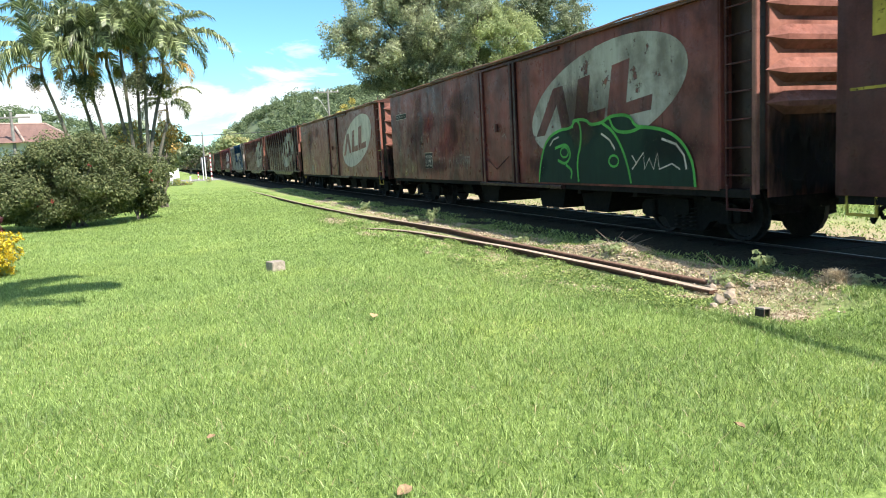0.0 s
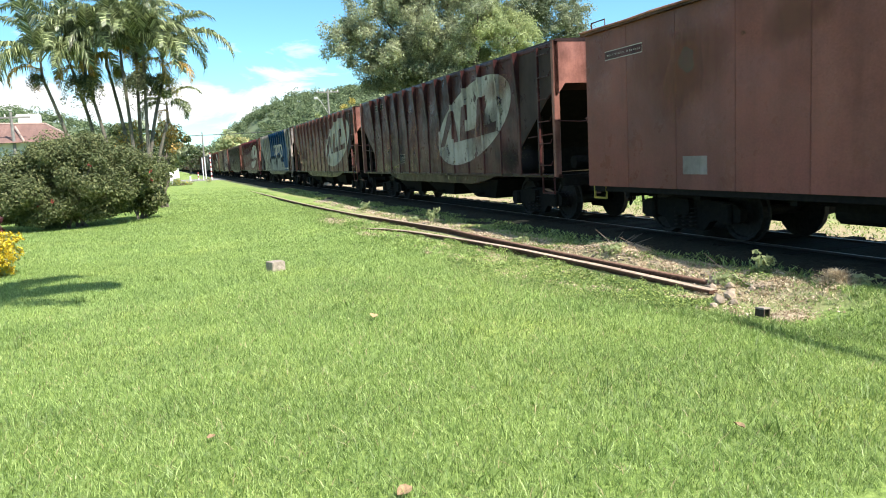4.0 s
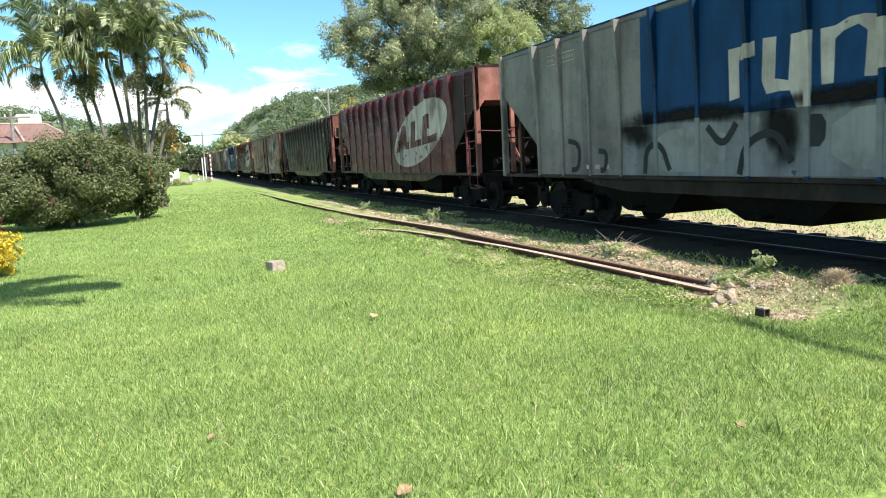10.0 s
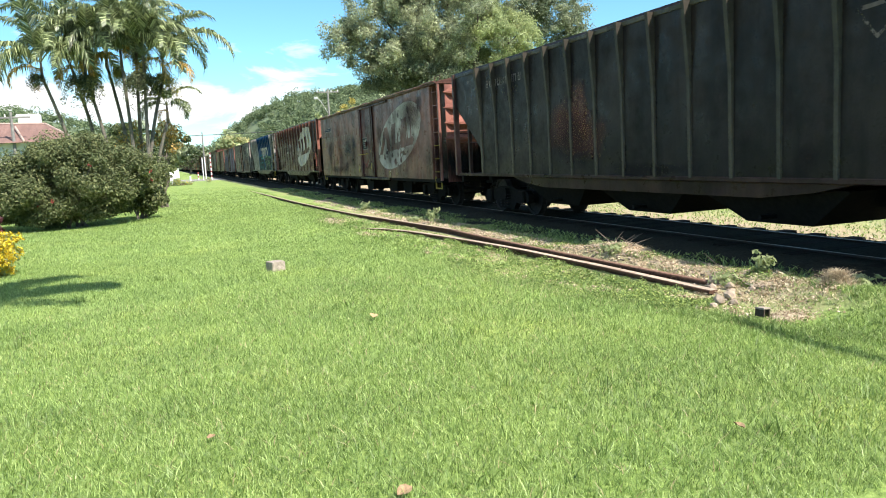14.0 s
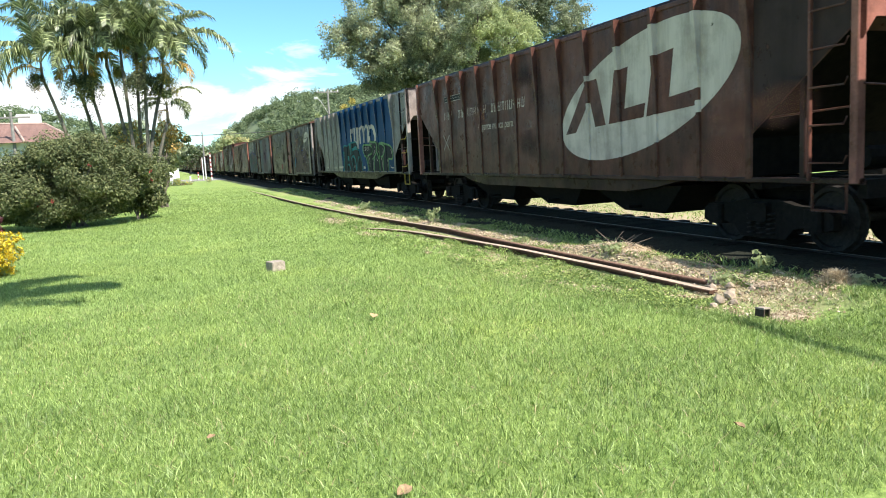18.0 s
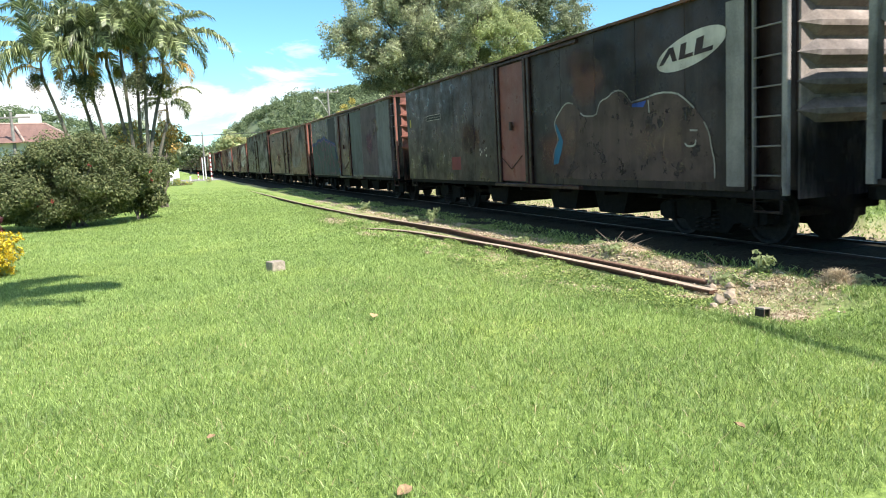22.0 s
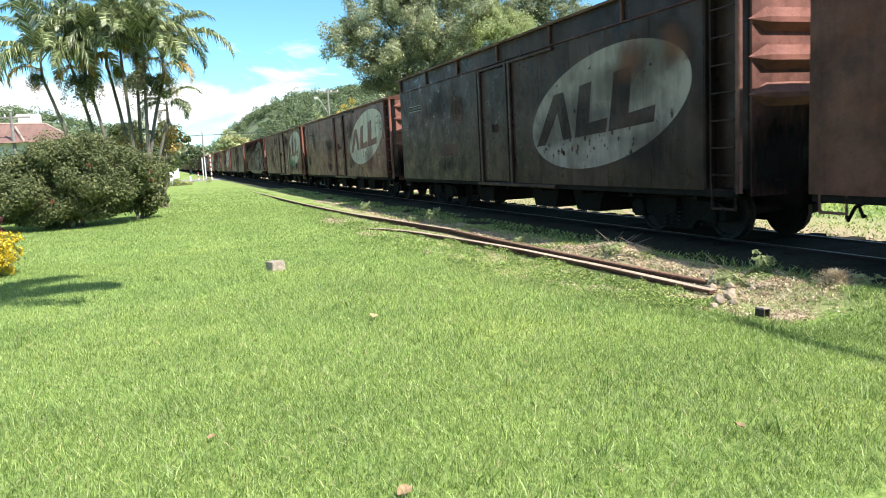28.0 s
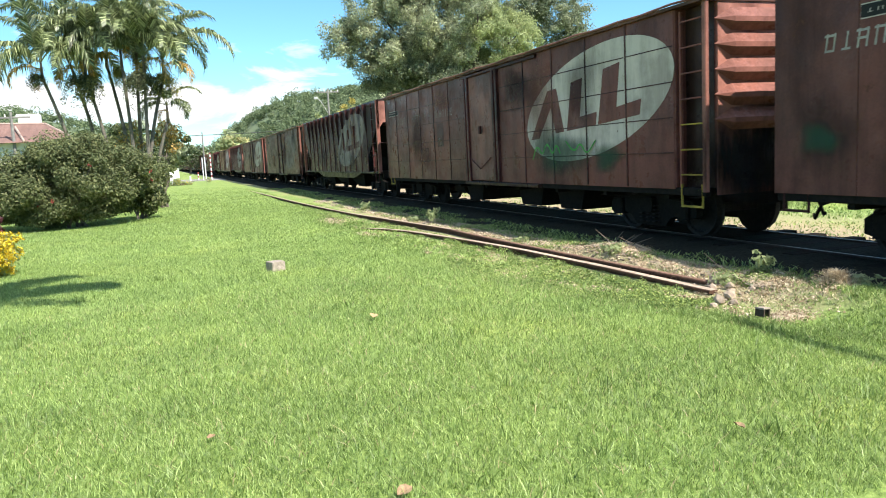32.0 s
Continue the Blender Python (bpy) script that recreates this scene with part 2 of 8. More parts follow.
# ---------------- mesh helpers ----------------
class Geo:
    def __init__(self):
        self.v, self.f = [], []

    def add(self, vs, fs):
        n = len(self.v)
        self.v += [tuple(p) for p in vs]
        self.f += [tuple(i + n for i in q) for q in fs]
        return self

    def box(self, x0, x1, y0, y1, z0, z1):
        return self.add([(x, y, z) for x in (x0, x1) for y in (y0, y1) for z in (z0, z1)],
                        [(0, 1, 3, 2), (4, 6, 7, 5), (0, 4, 5, 1), (2, 3, 7, 6), (0, 2, 6, 4), (1, 5, 7, 3)])

    def cbox(self, x0, x1, y0, y1, z0, z1, c=0.01):
        """A box with its edges along its longest side chamfered."""
        ext = (x1 - x0, y1 - y0, z1 - z0)
        ax = ext.index(max(ext))
        lo, hi = (x0, y0, z0), (x1, y1, z1)
        i, j = [k for k in range(3) if k != ax]
        c = min(c, ext[i] * 0.45, ext[j] * 0.45)
        ring = [(lo[i] + c, lo[j]), (hi[i] - c, lo[j]), (hi[i], lo[j] + c), (hi[i], hi[j] - c),
                (hi[i] - c, hi[j]), (lo[i] + c, hi[j]), (lo[i], hi[j] - c), (lo[i], lo[j] + c)]
        vs = []
        for e in (lo[ax], hi[ax]):
            for a, b in ring:
                p = [0, 0, 0]
                p[ax], p[i], p[j] = e, a, b
                vs.append(p)
        return self.add(vs, [tuple((k, (k + 1) % 8, 8 + (k + 1) % 8, 8 + k)) for k in range(8)] + [tuple(range(8))[::-1], tuple(range(8, 16))])

    def prism(self, poly, axis, a, b):
        """poly: points of the two other axes, in x, y, z order; pushed from a to b along the axis."""
        n, vs = len(poly), []
        for e in (a, b):
            for p, q in poly:
                vs.append({"x": (e, p, q), "y": (p, e, q), "z": (p, q, e)}[axis])
        return self.add(vs, [(k, (k + 1) % n, n + (k + 1) % n, n + k) for k in range(n)] + [tuple(range(n))[::-1], tuple(range(n, 2 * n))])

    def tube(self, pts, r, sides=6, r2=None):
        pts = [Vector(p) for p in pts]
        r2 = r if r2 is None else r2
        vs, fs, n = [], [], len(pts)
        for k, p in enumerate(pts):
            d = (pts[min(k + 1, n - 1)] - pts[max(k - 1, 0)]).normalized()
            u = d.cross(Vector((0, 0, 1)) if abs(d.z) < 0.9 else Vector((1, 0, 0))).normalized()
            w = d.cross(u)
            rr = r + (r2 - r) * k / max(1, n - 1)
            vs += [p + (u * math.cos(a) + w * math.sin(a)) * rr for a in (2 * math.pi * s / sides for s in range(sides))]
        for k in range(n - 1):
            for s in range(sides):
                fs.append((k * sides + s, k * sides + (s + 1) % sides, (k + 1) * sides + (s + 1) % sides, (k + 1) * sides + s))
        fs += [tuple(range(sides))[::-1], tuple((n - 1) * sides + s for s in range(sides))]
        return self.add(vs, fs)

    def lathe_x(self, prof, y, z, sides=20):
        """prof: (x, radius) turned about a line along x."""
        vs, fs, n = [], [], len(prof)
        for s in range(sides):
            a = 2 * math.pi * s / sides
            vs += [(x, y + r * math.cos(a), z + r * math.sin(a)) for x, r in prof]
        for s in range(sides):
            for k in range(n - 1):
                fs.append((s * n + k, s * n + k + 1, ((s + 1) % sides) * n + k + 1, ((s + 1) % sides) * n + k))
        return self.add(vs, fs)

    def mesh(self, name, smooth=False):
        me = bpy.data.meshes.new(name)
        me.from_pydata(self.v, [], self.f)
        bm = bmesh.new()
        bm.from_mesh(me)
        bmesh.ops.recalc_face_normals(bm, faces=bm.faces)
        bm.to_mesh(me)
        bm.free()
        if smooth:
            me.shade_smooth()
        return me


def part(name, g, material, parent=None, label="", smooth=False):
    """Links a Geo (or mesh) as one object under a thing or part."""
    me = g if isinstance(g, bpy.types.Mesh) else g.mesh(name, smooth)
    if not me.materials:
        me.materials.append(material)
    ob = new(name, me)
    if parent is not None:
        ob.parent = parent
    if label:
        ob["label"] = label
    return ob


def thing(name, label, category, group="", kind="", m=None):
    ob = new(name)
    ob.empty_display_size = 0.2
    if m is not None:
        ob.matrix_basis = m
    return tagged(ob, label, category, group, kind)

# ---------------- the train ----------------
TRACK_X = 8.10          # centre line of the main track
HALF = 1.36             # half width of a wagon
RAIL_Z = 0.06           # top of the rails
WHEEL_R = 0.41


def gone(t):
    """Metres that the train has moved by t seconds."""
    u = t / 16.0
    return 113.956 * u + 0.9205 * u ** 2 + 0.7315 * u ** 3


MOVING, WHEELS = [], []
SHARED = {}


def shared(key, make):
    if key not in SHARED:
        SHARED[key] = make()
    return SHARED[key]


def flat(polys, x):
    """Flat painted shapes on the near side: polys of (distance along, height)."""
    g = Geo()
    for k, p in enumerate(polys):
        xx = x - 0.0004 * (k % 8)
        g.add([(xx, a, b) for a, b in p], [tuple(range(len(p)))])
    return g


def ribbon(pts, w):
    """A painted line as quads of (distance, height)."""
    out = []
    pts = [Vector(p) for p in pts]
    n = len(pts)
    side = []
    for k in range(n):
        d = pts[min(k + 1, n - 1)] - pts[max(k - 1, 0)]
        d = d.normalized() if d.length > 1e-6 else Vector((1, 0))
        side.append(Vector((-d.y, d.x)) * w / 2)
    for k in range(n - 1):
        out.append([pts[k] - side[k], pts[k + 1] - side[k + 1], pts[k + 1] + side[k + 1], pts[k] + side[k]])
    return out


def strip(pts, w, x):
    """One painted stroke as a joined band."""
    quads = ribbon(pts, w)
    g = Geo()
    vs = []
    for k, q in enumerate(quads):
        vs += [(x - .00008 * k, *q[0]), (x - .00008 * k, *q[3])]
    vs += [(x - .00008 * len(quads), *quads[-1][1]), (x - .00008 * len(quads), *quads[-1][2])]
    return g.add(vs, [(2 * k, 2 * k + 2, 2 * k + 3, 2 * k + 1) for k in range(len(quads))])


def welded(polys, x):
    """Touching painted shapes joined into one."""
    at, vs, fs = {}, [], []
    for p in polys:
        f = []
        for a, b in p:
            key = (round(a, 4), round(b, 4))
            if key not in at:
                at[key] = len(vs)
                vs.append((x, a, b))
            f.append(at[key])
        fs.append(tuple(f))
    return Geo().add(vs, fs)


def oval(dc, zc, a=2.27, skew=0.46, h=0.87, n=56):
    return [(dc - a * math.cos(k * 2 * math.pi / n), zc + skew * math.cos(k * 2 * math.pi / n) + h * math.sin(k * 2 * math.pi / n)) for k in range(n)]


EMBLEM = ([(-.93, -.46), (-.62, .48), (-.47, .48), (-.36, -.42), (-.50, -.42), (-.57, .12), (-.78, -.46)],
          [(-.32, -.42), (-.24, .50), (-.07, .52), (-.12, -.20), (.12, -.18), (.10, -.42)],
          [(.13, -.42), (.21, .55), (.42, .58), (.37, -.18), (.66, -.14), (.64, -.40)])


def emblem(dc, zc, a=2.27, tilt=0.13, h=0.87):
    return [[(dc - a * u, zc + tilt * u + h * w) for u, w in p] for p in EMBLEM]


def spans(poly, d):
    """Height intervals of a shape at distance d."""
    zs = []
    for (a, b), (c, e) in zip(poly, poly[1:] + poly[:1]):
        if (a - d) * (c - d) < 0:
            zs.append(b + (e - b) * (d - a) / (c - a))
    zs.sort()
    return list(zip(zs[::2], zs[1::2]))


def bars(d0, d1, z, h, count, rng, lean=0.15, rise=0.0):
    """Lettering that cannot be read: pairs of short leaning bars in a row, some tied by a crossbar."""
    out, step = [], (d1 - d0) / count
    for k in range(count):
        if rng.random() < 0.05:
            continue
        a, w = d0 + step * (k + 0.12), step * .12
        hh = h * rng.uniform(.92, 1.0)
        s = lean * hh
        e = a + step * rng.uniform(.40, .58)
        for q in (a, e) if rng.random() < .8 else ((a + e) / 2,):
            out.append([(q, z), (q + w, z), (q + w - s, z + hh), (q - s, z + hh)])
        for lv in rng.sample((.0, .42, .82), rng.choice((0, 1, 1, 2))):
            out.append([(a, z + lv * hh), (e + w, z + lv * hh), (e + w - s * .15, z + (lv + .13) * hh), (a - s * .15, z + (lv + .13) * hh)])
    return out


def words(wagon, text, d_left, z, size, x, mat, label="painted words"):
    """Readable words in the built-in font on the near side; they run towards the wagon's front."""
    cu = bpy.data.curves.new("phrase", "FONT")
    cu.body, cu.size, cu.resolution_u, cu.shear = text, size, 3, 0.15
    ob = bpy.data.objects.new("words", cu)
    scene.collection.objects.link(ob)
    me = bpy.data.meshes.new_from_object(ob.evaluated_get(bpy.context.evaluated_depsgraph_get()))
    bpy.data.objects.remove(ob)
    for v in me.vertices:
        v.co = Vector((x, d_left - v.co.x, z + v.co.y))
    me.materials.append(mat)
    ob = part("painted_phrase", me, mat, wagon, label)
    ob["kind"] = "stuff"
    return ob


def rounded(pts, again=2, shut=False):
    """Cuts the corners of a line to make it flow."""
    pts = [Vector(p) for p in pts]
    for _ in range(again):
        out = [] if shut else [pts[0]]
        for p, q in zip(pts, pts[1:] + pts[:1] if shut else pts[1:]):
            out += [p.lerp(q, .25), p.lerp(q, .75)]
        pts = out if shut else out + [pts[-1]]
    return [tuple(p) for p in pts]


def stain(wagon, name, d, z, a, b, x, mat, seed, label=""):
    """A soft-rimmed patch on the near side."""
    rng = random.Random(seed)
    p = [rng.uniform(0, 6) for _ in range(3)]
    n = 22
    ring = []
    for i in range(n):
        t = i * 2 * math.pi / n
        k = 1 + .15 * math.sin(2 * t + p[0]) + .12 * math.sin(3 * t + p[1]) + .07 * math.sin(5 * t + p[2])
        ring.append((math.cos(t) * k, math.sin(t) * k))
    vs = [(x, d, z)] + [(x, d + a * .5 * u, z + b * .5 * w) for u, w in ring] + [(x, d + a * u, z + b * w) for u, w in ring]
    fs = [(0, 1 + i, 1 + (i + 1) % n) for i in range(n)] + [(1 + i, 1 + n + i, 1 + n + (i + 1) % n, 1 + (i + 1) % n) for i in range(n)]
    me = bpy.data.meshes.new(name)
    me.from_pydata(vs, [], fs)
    at = me.attributes.new("fade", "FLOAT", "POINT")
    at.data.foreach_set("value", [1.0] + [.6] * n + [0.0] * n)
    return part(name, me, mat, wagon, label)


def make_wheelset():
    g = Geo()
    for s in (-1, 1):
        prof = [(0.0, 0.07), (s * 0.455, 0.07), (s * 0.455, 0.10), (s * 0.475, 0.16), (s * 0.48, WHEEL_R - 0.07), (s * 0.47, WHEEL_R + 0.025),
                (s * 0.495, WHEEL_R + 0.025), (s * 0.51, WHEEL_R), (s * 0.59, WHEEL_R - 0.008), (s * 0.59, WHEEL_R - 0.06), (s * 0.555, WHEEL_R - 0.075),
                (s * 0.55, 0.17), (s * 0.60, 0.12), (s * 0.60, 0.075), (s * 0.86, 0.07), (s * 0.86, 0.0)]
        g.lathe_x(prof, 0, 0, 16)
        for k in range(4):                       # bolts on the axle end
            a = k * math.pi / 2
            g.box(s * 0.86, s * 0.88, 0.035 * math.cos(a) - .012, 0.035 * math.cos(a) + .012, 0.035 * math.sin(a) - .012, 0.035 * math.sin(a) + .012)
    me = g.mesh("wheelset")
    me.materials.append(M_steel)
    return me


def make_frame(s):
    """Cast side frame of a bogie, with its two journal boxes."""
    x0, x1 = (s * 0.74, s * 0.86)
    x0, x1 = min(x0, x1), max(x0, x1)
    top = [(-1.12, .54), (-1.0, .62), (-.55, .64), (-.3, .70), (.3, .70), (.55, .64), (1.0, .62), (1.12, .54), (1.12, .38), (.98, .34), (.80, .40),
           (.52, .34), (.38, .20), (-.38, .20), (-.52, .34), (-.80, .40), (-.98, .34), (-1.12, .38)]
    g = Geo().prism(top, "x", x0, x1)
    for y in (-0.85, 0.85):
        g.cbox(s * 0.70 if s > 0 else -0.93, 0.93 if s > 0 else -0.70, y - 0.13, y + 0.13, WHEEL_R + RAIL_Z - .13, WHEEL_R + RAIL_Z + .14, 0.03)
    me = g.mesh("side_frame")
    me.materials.append(M_black)
    return me


def make_springs(s):
    g = Geo()
    for y in (-0.17, 0.0, 0.17):
        for k in range(5):
            z = 0.25 + k * 0.062
            pts = [(s * 0.88 + 0.05 * math.cos(a), y + 0.05 * math.sin(a), z + 0.03 * a / 6.28) for a in (i * 1.26 for i in range(6))]
            g.tube(pts, 0.013, 4)
    me = g.mesh("spring_nest")
    me.materials.append(M_steel)
    return me


def bogie(wagon, y):
    b = part("bogie", shared("bolster", lambda: Geo().cbox(-0.95, 0.95, -0.16, 0.16, 0.42, 0.66, 0.03).box(-0.3, 0.3, -0.3, 0.3, 0.62, 0.78).mesh("bogie")), M_black, wagon)
    b.location.y = y
    for s in (-1, 1):
        part("side_frame", shared("frame%d" % s, lambda: make_frame(s)), M_black, b)
        part("spring_nest", shared("spring%d" % s, lambda: make_springs(s)), M_steel, b)["kind"] = "stuff"
    for dy in (-0.85, 0.85):
        w = part("wheelset", shared("wheel", make_wheelset), M_steel, b)
        w.location = (0, dy, RAIL_Z + WHEEL_R)
        part("brake_beam", shared("beam%d" % (dy > 0), lambda: Geo().tube([(-.6, dy * 0.44, .36), (.6, dy * 0.44, .36)], .03, 5)
             .box(-.60, -.50, dy * .44 - .02 + (.05 if dy > 0 else -.05), dy * .44 + .02 + (.05 if dy > 0 else -.05), .30, .55)
             .box(.50, .60, dy * .44 - .02 + (.05 if dy > 0 else -.05), dy * .44 + .02 + (.05 if dy > 0 else -.05), .30, .55).mesh("brake_beam")), M_black, b)
        WHEELS.append((wagon, w, dy))
    return b


def make_coupler():
    g = Geo().cbox(-.09, .09, -0.42, 0.3, .68, .86, .02)
    g.prism([(-.13, -.62), (.02, -.66), (.14, -.58), (.16, -.44), (-.12, -.42)], "z", .66, .90)
    g.tube([(.3, .1, .74), (.32, -.25, .62), (.22, -.45, .42), (.1, -.58, .45)], .025, 5)
    g.tube([(-.25, .05, .95), (-.8, -.02, .95)], .014, 5)
    me = g.mesh("coupler")
    me.materials.append(M_black)
    return me


def couplers(wagon, L):
    part("coupler", shared("coupler", make_coupler), M_black, wagon)
    c = part("coupler", shared("coupler", make_coupler), M_black, wagon)
    c.matrix_basis = pose(0, L, 0, 0, 0, 180)


def ladder(wagon, d0, d1, z0, z1, x, mat, rungs, hooked=False, low_m=None):
    lad = part("ladder", Geo().cbox(x - .02, x + .03, d1 - .02, d1 + .02, z0, z1, .008), mat, wagon, "steel side ladder")
    if not hooked:
        part("stile", Geo().cbox(x - .02, x + .03, d0 - .02, d0 + .02, z0, z1, .008), mat, lad)
    for k in range(rungs):
        z = z0 + 0.2 + k * (z1 - z0 - 0.35) / max(1, rungs - 1)
        pts = [(x, d0, z + (.08 if hooked else 0)), (x - .03, d0 + .02, z), (x - .03, d1 - .04, z), (x, d1, z)]
        part("rung", Geo().tube(pts, .012, 5), low_m if low_m and k < 3 else mat, lad)
    return lad


def stirrup(wagon, d0, d1, mat, z0=.9, z1=.60, x=-HALF + .04):
    part("step", Geo().tube([(x, d0, z0), (x, d0, z1), (x, d1, z1), (x, d1, z0)], .022, 5), mat, wagon, "hanging foot step")


def end_rib(x0, x1, z, deep=0.11, tall=0.15):
    """A pressed horizontal rib that tapers at both ends."""
    g = Geo()
    m = 0.28
    vs = [(x0, 0, z), (x0 + m, 0, z + tall), (x1 - m, 0, z + tall), (x1, 0, z), (x1 - m, 0, z - tall), (x0 + m, 0, z - tall),
          (x0 + m * .9, -deep, z + .015), (x1 - m * .9, -deep, z + .015), (x1 - m * .9, -deep, z - .05), (x0 + m * .9, -deep, z - .05)]
    g.add(vs, [(0, 1, 6), (1, 2, 7, 6), (2, 3, 7), (3, 8, 7), (3, 4, 8), (4, 5, 9, 8), (5, 0, 9), (0, 6, 9), (6, 7, 8, 9)])
    return g


def boxcar(label, Y, L, body_m, roof_m, dark_m, zE=3.30, zS=.86, door_m=None, door=(6.65, 8.35), ribs=4, grid=False, lad_m=None, tall=False, step_m=None, end_m=None):
    w = thing("boxcar", label, "wagon", "goods wagons of the train")
    plan = [(-1.16, .03), (-1.16, .66), (-HALF + .02, .66), (-HALF + .02, L - .03), (1.25, L - .03), (1.25, L - .66), (HALF - .02, L - .66), (HALF - .02, .03)]
    part("body", Geo().prism(plan, "z", zS, zE), body_m, w)
    # side sheets, lapped, one by one
    edges = []
    n1 = max(4, round((door[0] - .72) / 1.22))
    n2 = max(4, round((L - .04 - door[1] - .12) / 1.22))
    edges += [(.66 + k * (door[0] - .1 - .66) / n1, .66 + (k + 1) * (door[0] - .1 - .66) / n1) for k in range(n1)]
    edges += [(door[1] + .1 + k * (L - .02 - door[1] - .1) / n2, door[1] + .1 + (k + 1) * (L - .02 - door[1] - .1) / n2) for k in range(n2)]
    for k, (a, b) in enumerate(edges):
        g = Geo().cbox(-HALF, -HALF + .022, a + .003, b - .003, zS - .02, zE, .006)
        pn = part("side_panel", g, body_m, w)
        if grid:
            hz = (zE - zS) / 5
            gg = Geo()
            for q in range(1, 5):
                gg.box(-HALF - .010, -HALF + .01, a + .03, b - .03, zS + q * hz - .008, zS + q * hz + .008)
            gg.box(-HALF - .012, -HALF + .01, b - .035, b + .0, zS, zE)
            part("seam", gg, dark_m, pn)
    zE0 = zE
    zE = zE + (.36 if tall else 0)
    prof = [(-1.43, zE - .015), (-1.435, zE + .025), (-.75, zE + .15), (0, zE + .19), (.75, zE + .15), (1.435, zE + .025), (1.43, zE - .015)]
    g = Geo().prism(prof, "y", -.02, L + .02)
    for k in range(int(L / 1.2) + 1):
        y = min(L, k * 1.2)
        g.prism([(-1.445, zE + .03), (-.75, zE + .165), (0, zE + .21), (.75, zE + .165), (1.445, zE + .03), (0, zE + .1)], "y", y - .025, y + .025)
    part("roof", g, roof_m, w)
    lip = random.Random(int(Y * 10))
    # The lip's brighter paint has sunlight put into its colour.
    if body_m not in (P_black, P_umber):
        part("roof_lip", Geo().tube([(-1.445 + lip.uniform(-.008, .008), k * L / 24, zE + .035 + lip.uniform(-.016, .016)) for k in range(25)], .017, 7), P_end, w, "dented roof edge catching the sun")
    for y in (.25, L - .25):
        part("roof_grab_iron", Geo().tube([(-1.25, y - .2, zE + .06), (-1.25, y - .2, zE + .2), (-1.25, y + .2, zE + .2), (-1.25, y + .2, zE + .06)], .012, 5), dark_m, w)
    if tall:
        for s in (-1, 1):
            rb = part("upper_side", Geo().box(s * 1.33 - .02, s * 1.33 + .02, .03, L - .03, zE0 - .02, zE + .02), dark_m, w, "raised upper side board")
            for k in range(7):
                part("bracket", Geo().cbox(s * 1.375 - .025, s * 1.375 + .025, .15 + k * (L - .4) / 6, .21 + k * (L - .4) / 6, zE0, zE + .02), roof_m, rb)
        part("eave_ledge", Geo().cbox(-HALF - .03, -HALF + .02, 0, L, zE0 - .02, zE0 + .015, .008), P_dark, w)
    zE = zE0 + (.3 if tall else 0)
    for y, s in ((0, 1), (L, -1)):
        # P_end's brightness holds sunlight; the rear end's black holds shade.
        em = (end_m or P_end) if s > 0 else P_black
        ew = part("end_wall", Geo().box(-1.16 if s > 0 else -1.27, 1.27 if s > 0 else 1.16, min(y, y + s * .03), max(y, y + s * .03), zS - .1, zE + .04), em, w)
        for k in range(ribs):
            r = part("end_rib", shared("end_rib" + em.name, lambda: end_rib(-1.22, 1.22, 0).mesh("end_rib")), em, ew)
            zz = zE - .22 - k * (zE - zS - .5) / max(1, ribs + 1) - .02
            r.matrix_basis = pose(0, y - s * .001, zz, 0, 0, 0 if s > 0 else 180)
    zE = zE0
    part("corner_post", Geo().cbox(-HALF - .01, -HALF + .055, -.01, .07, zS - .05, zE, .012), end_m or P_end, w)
    # Dark paint of the recess and its shade, both in one black plate.
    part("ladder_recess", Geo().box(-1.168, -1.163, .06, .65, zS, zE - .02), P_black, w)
    part("recess_edge", Geo().cbox(-HALF + .01, -1.16, .64, .668, zS, zE - .01, .006), body_m, w)
    part("corner_post", Geo().cbox(1.25, HALF + .01, L - .08, L + .01, zS - .05, zE, .012), body_m, w)
    ladder(w, .12, .6, zS - .02, zE - .05, -1.29, lad_m or body_m, 7, low_m=step_m)
    stirrup(w, .12, .55, step_m or body_m, zS + .05, zS - .26)
    stirrup(w, L - .5, L - .15, step_m or body_m, zS + .05, zS - .22)
    dark_p = dark_m
    # sliding door between dark posts, with track and locking bars
    a, b = door
    dr = part("side_door", Geo().cbox(-HALF - .008, -HALF + .02, a + .12, b - .12, zS + .02, zE - .12, .01), door_m or body_m, w)
    if not tall:
        part("locking_bar", Geo().tube([(-HALF - .03, b - .2, zS + .5), (-HALF - .03, (a + b) / 2 + .1, zS + .26), (-HALF - .03, a + .35, zS + .52)], .010, 5), dark_m, dr)
    part("door_handle", Geo().cbox(-HALF - .09, -HALF - .03, (a + b) / 2 - .05, (a + b) / 2 + .05, zS + 1.05, zS + 1.22, .02), dark_m, dr)
    for y in (a + .03, b - .03):
        for q in (-.085, .085):
            part("door_post", Geo().cbox(-HALF - .055, -HALF, y + q - .055, y + q + .055, zS - .02, zE - .04, .012), dark_p, w)
    part("door_track", Geo().cbox(-HALF - .06, -HALF + .04, a - 1.9, b + .15, zS - .10, zS - .03, .01), P_black, w)
    part("door_rail", Geo().cbox(-HALF - .05, -HALF + .0, a - 1.9, b + .2, zE - .10, zE - .04, .01), dark_m, w)
    for s in (-1, 1):
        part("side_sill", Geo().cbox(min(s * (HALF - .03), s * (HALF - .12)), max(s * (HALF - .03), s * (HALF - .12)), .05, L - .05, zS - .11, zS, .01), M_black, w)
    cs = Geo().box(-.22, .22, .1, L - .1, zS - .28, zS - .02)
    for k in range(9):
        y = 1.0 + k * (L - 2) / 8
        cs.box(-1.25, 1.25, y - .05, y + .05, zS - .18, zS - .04)
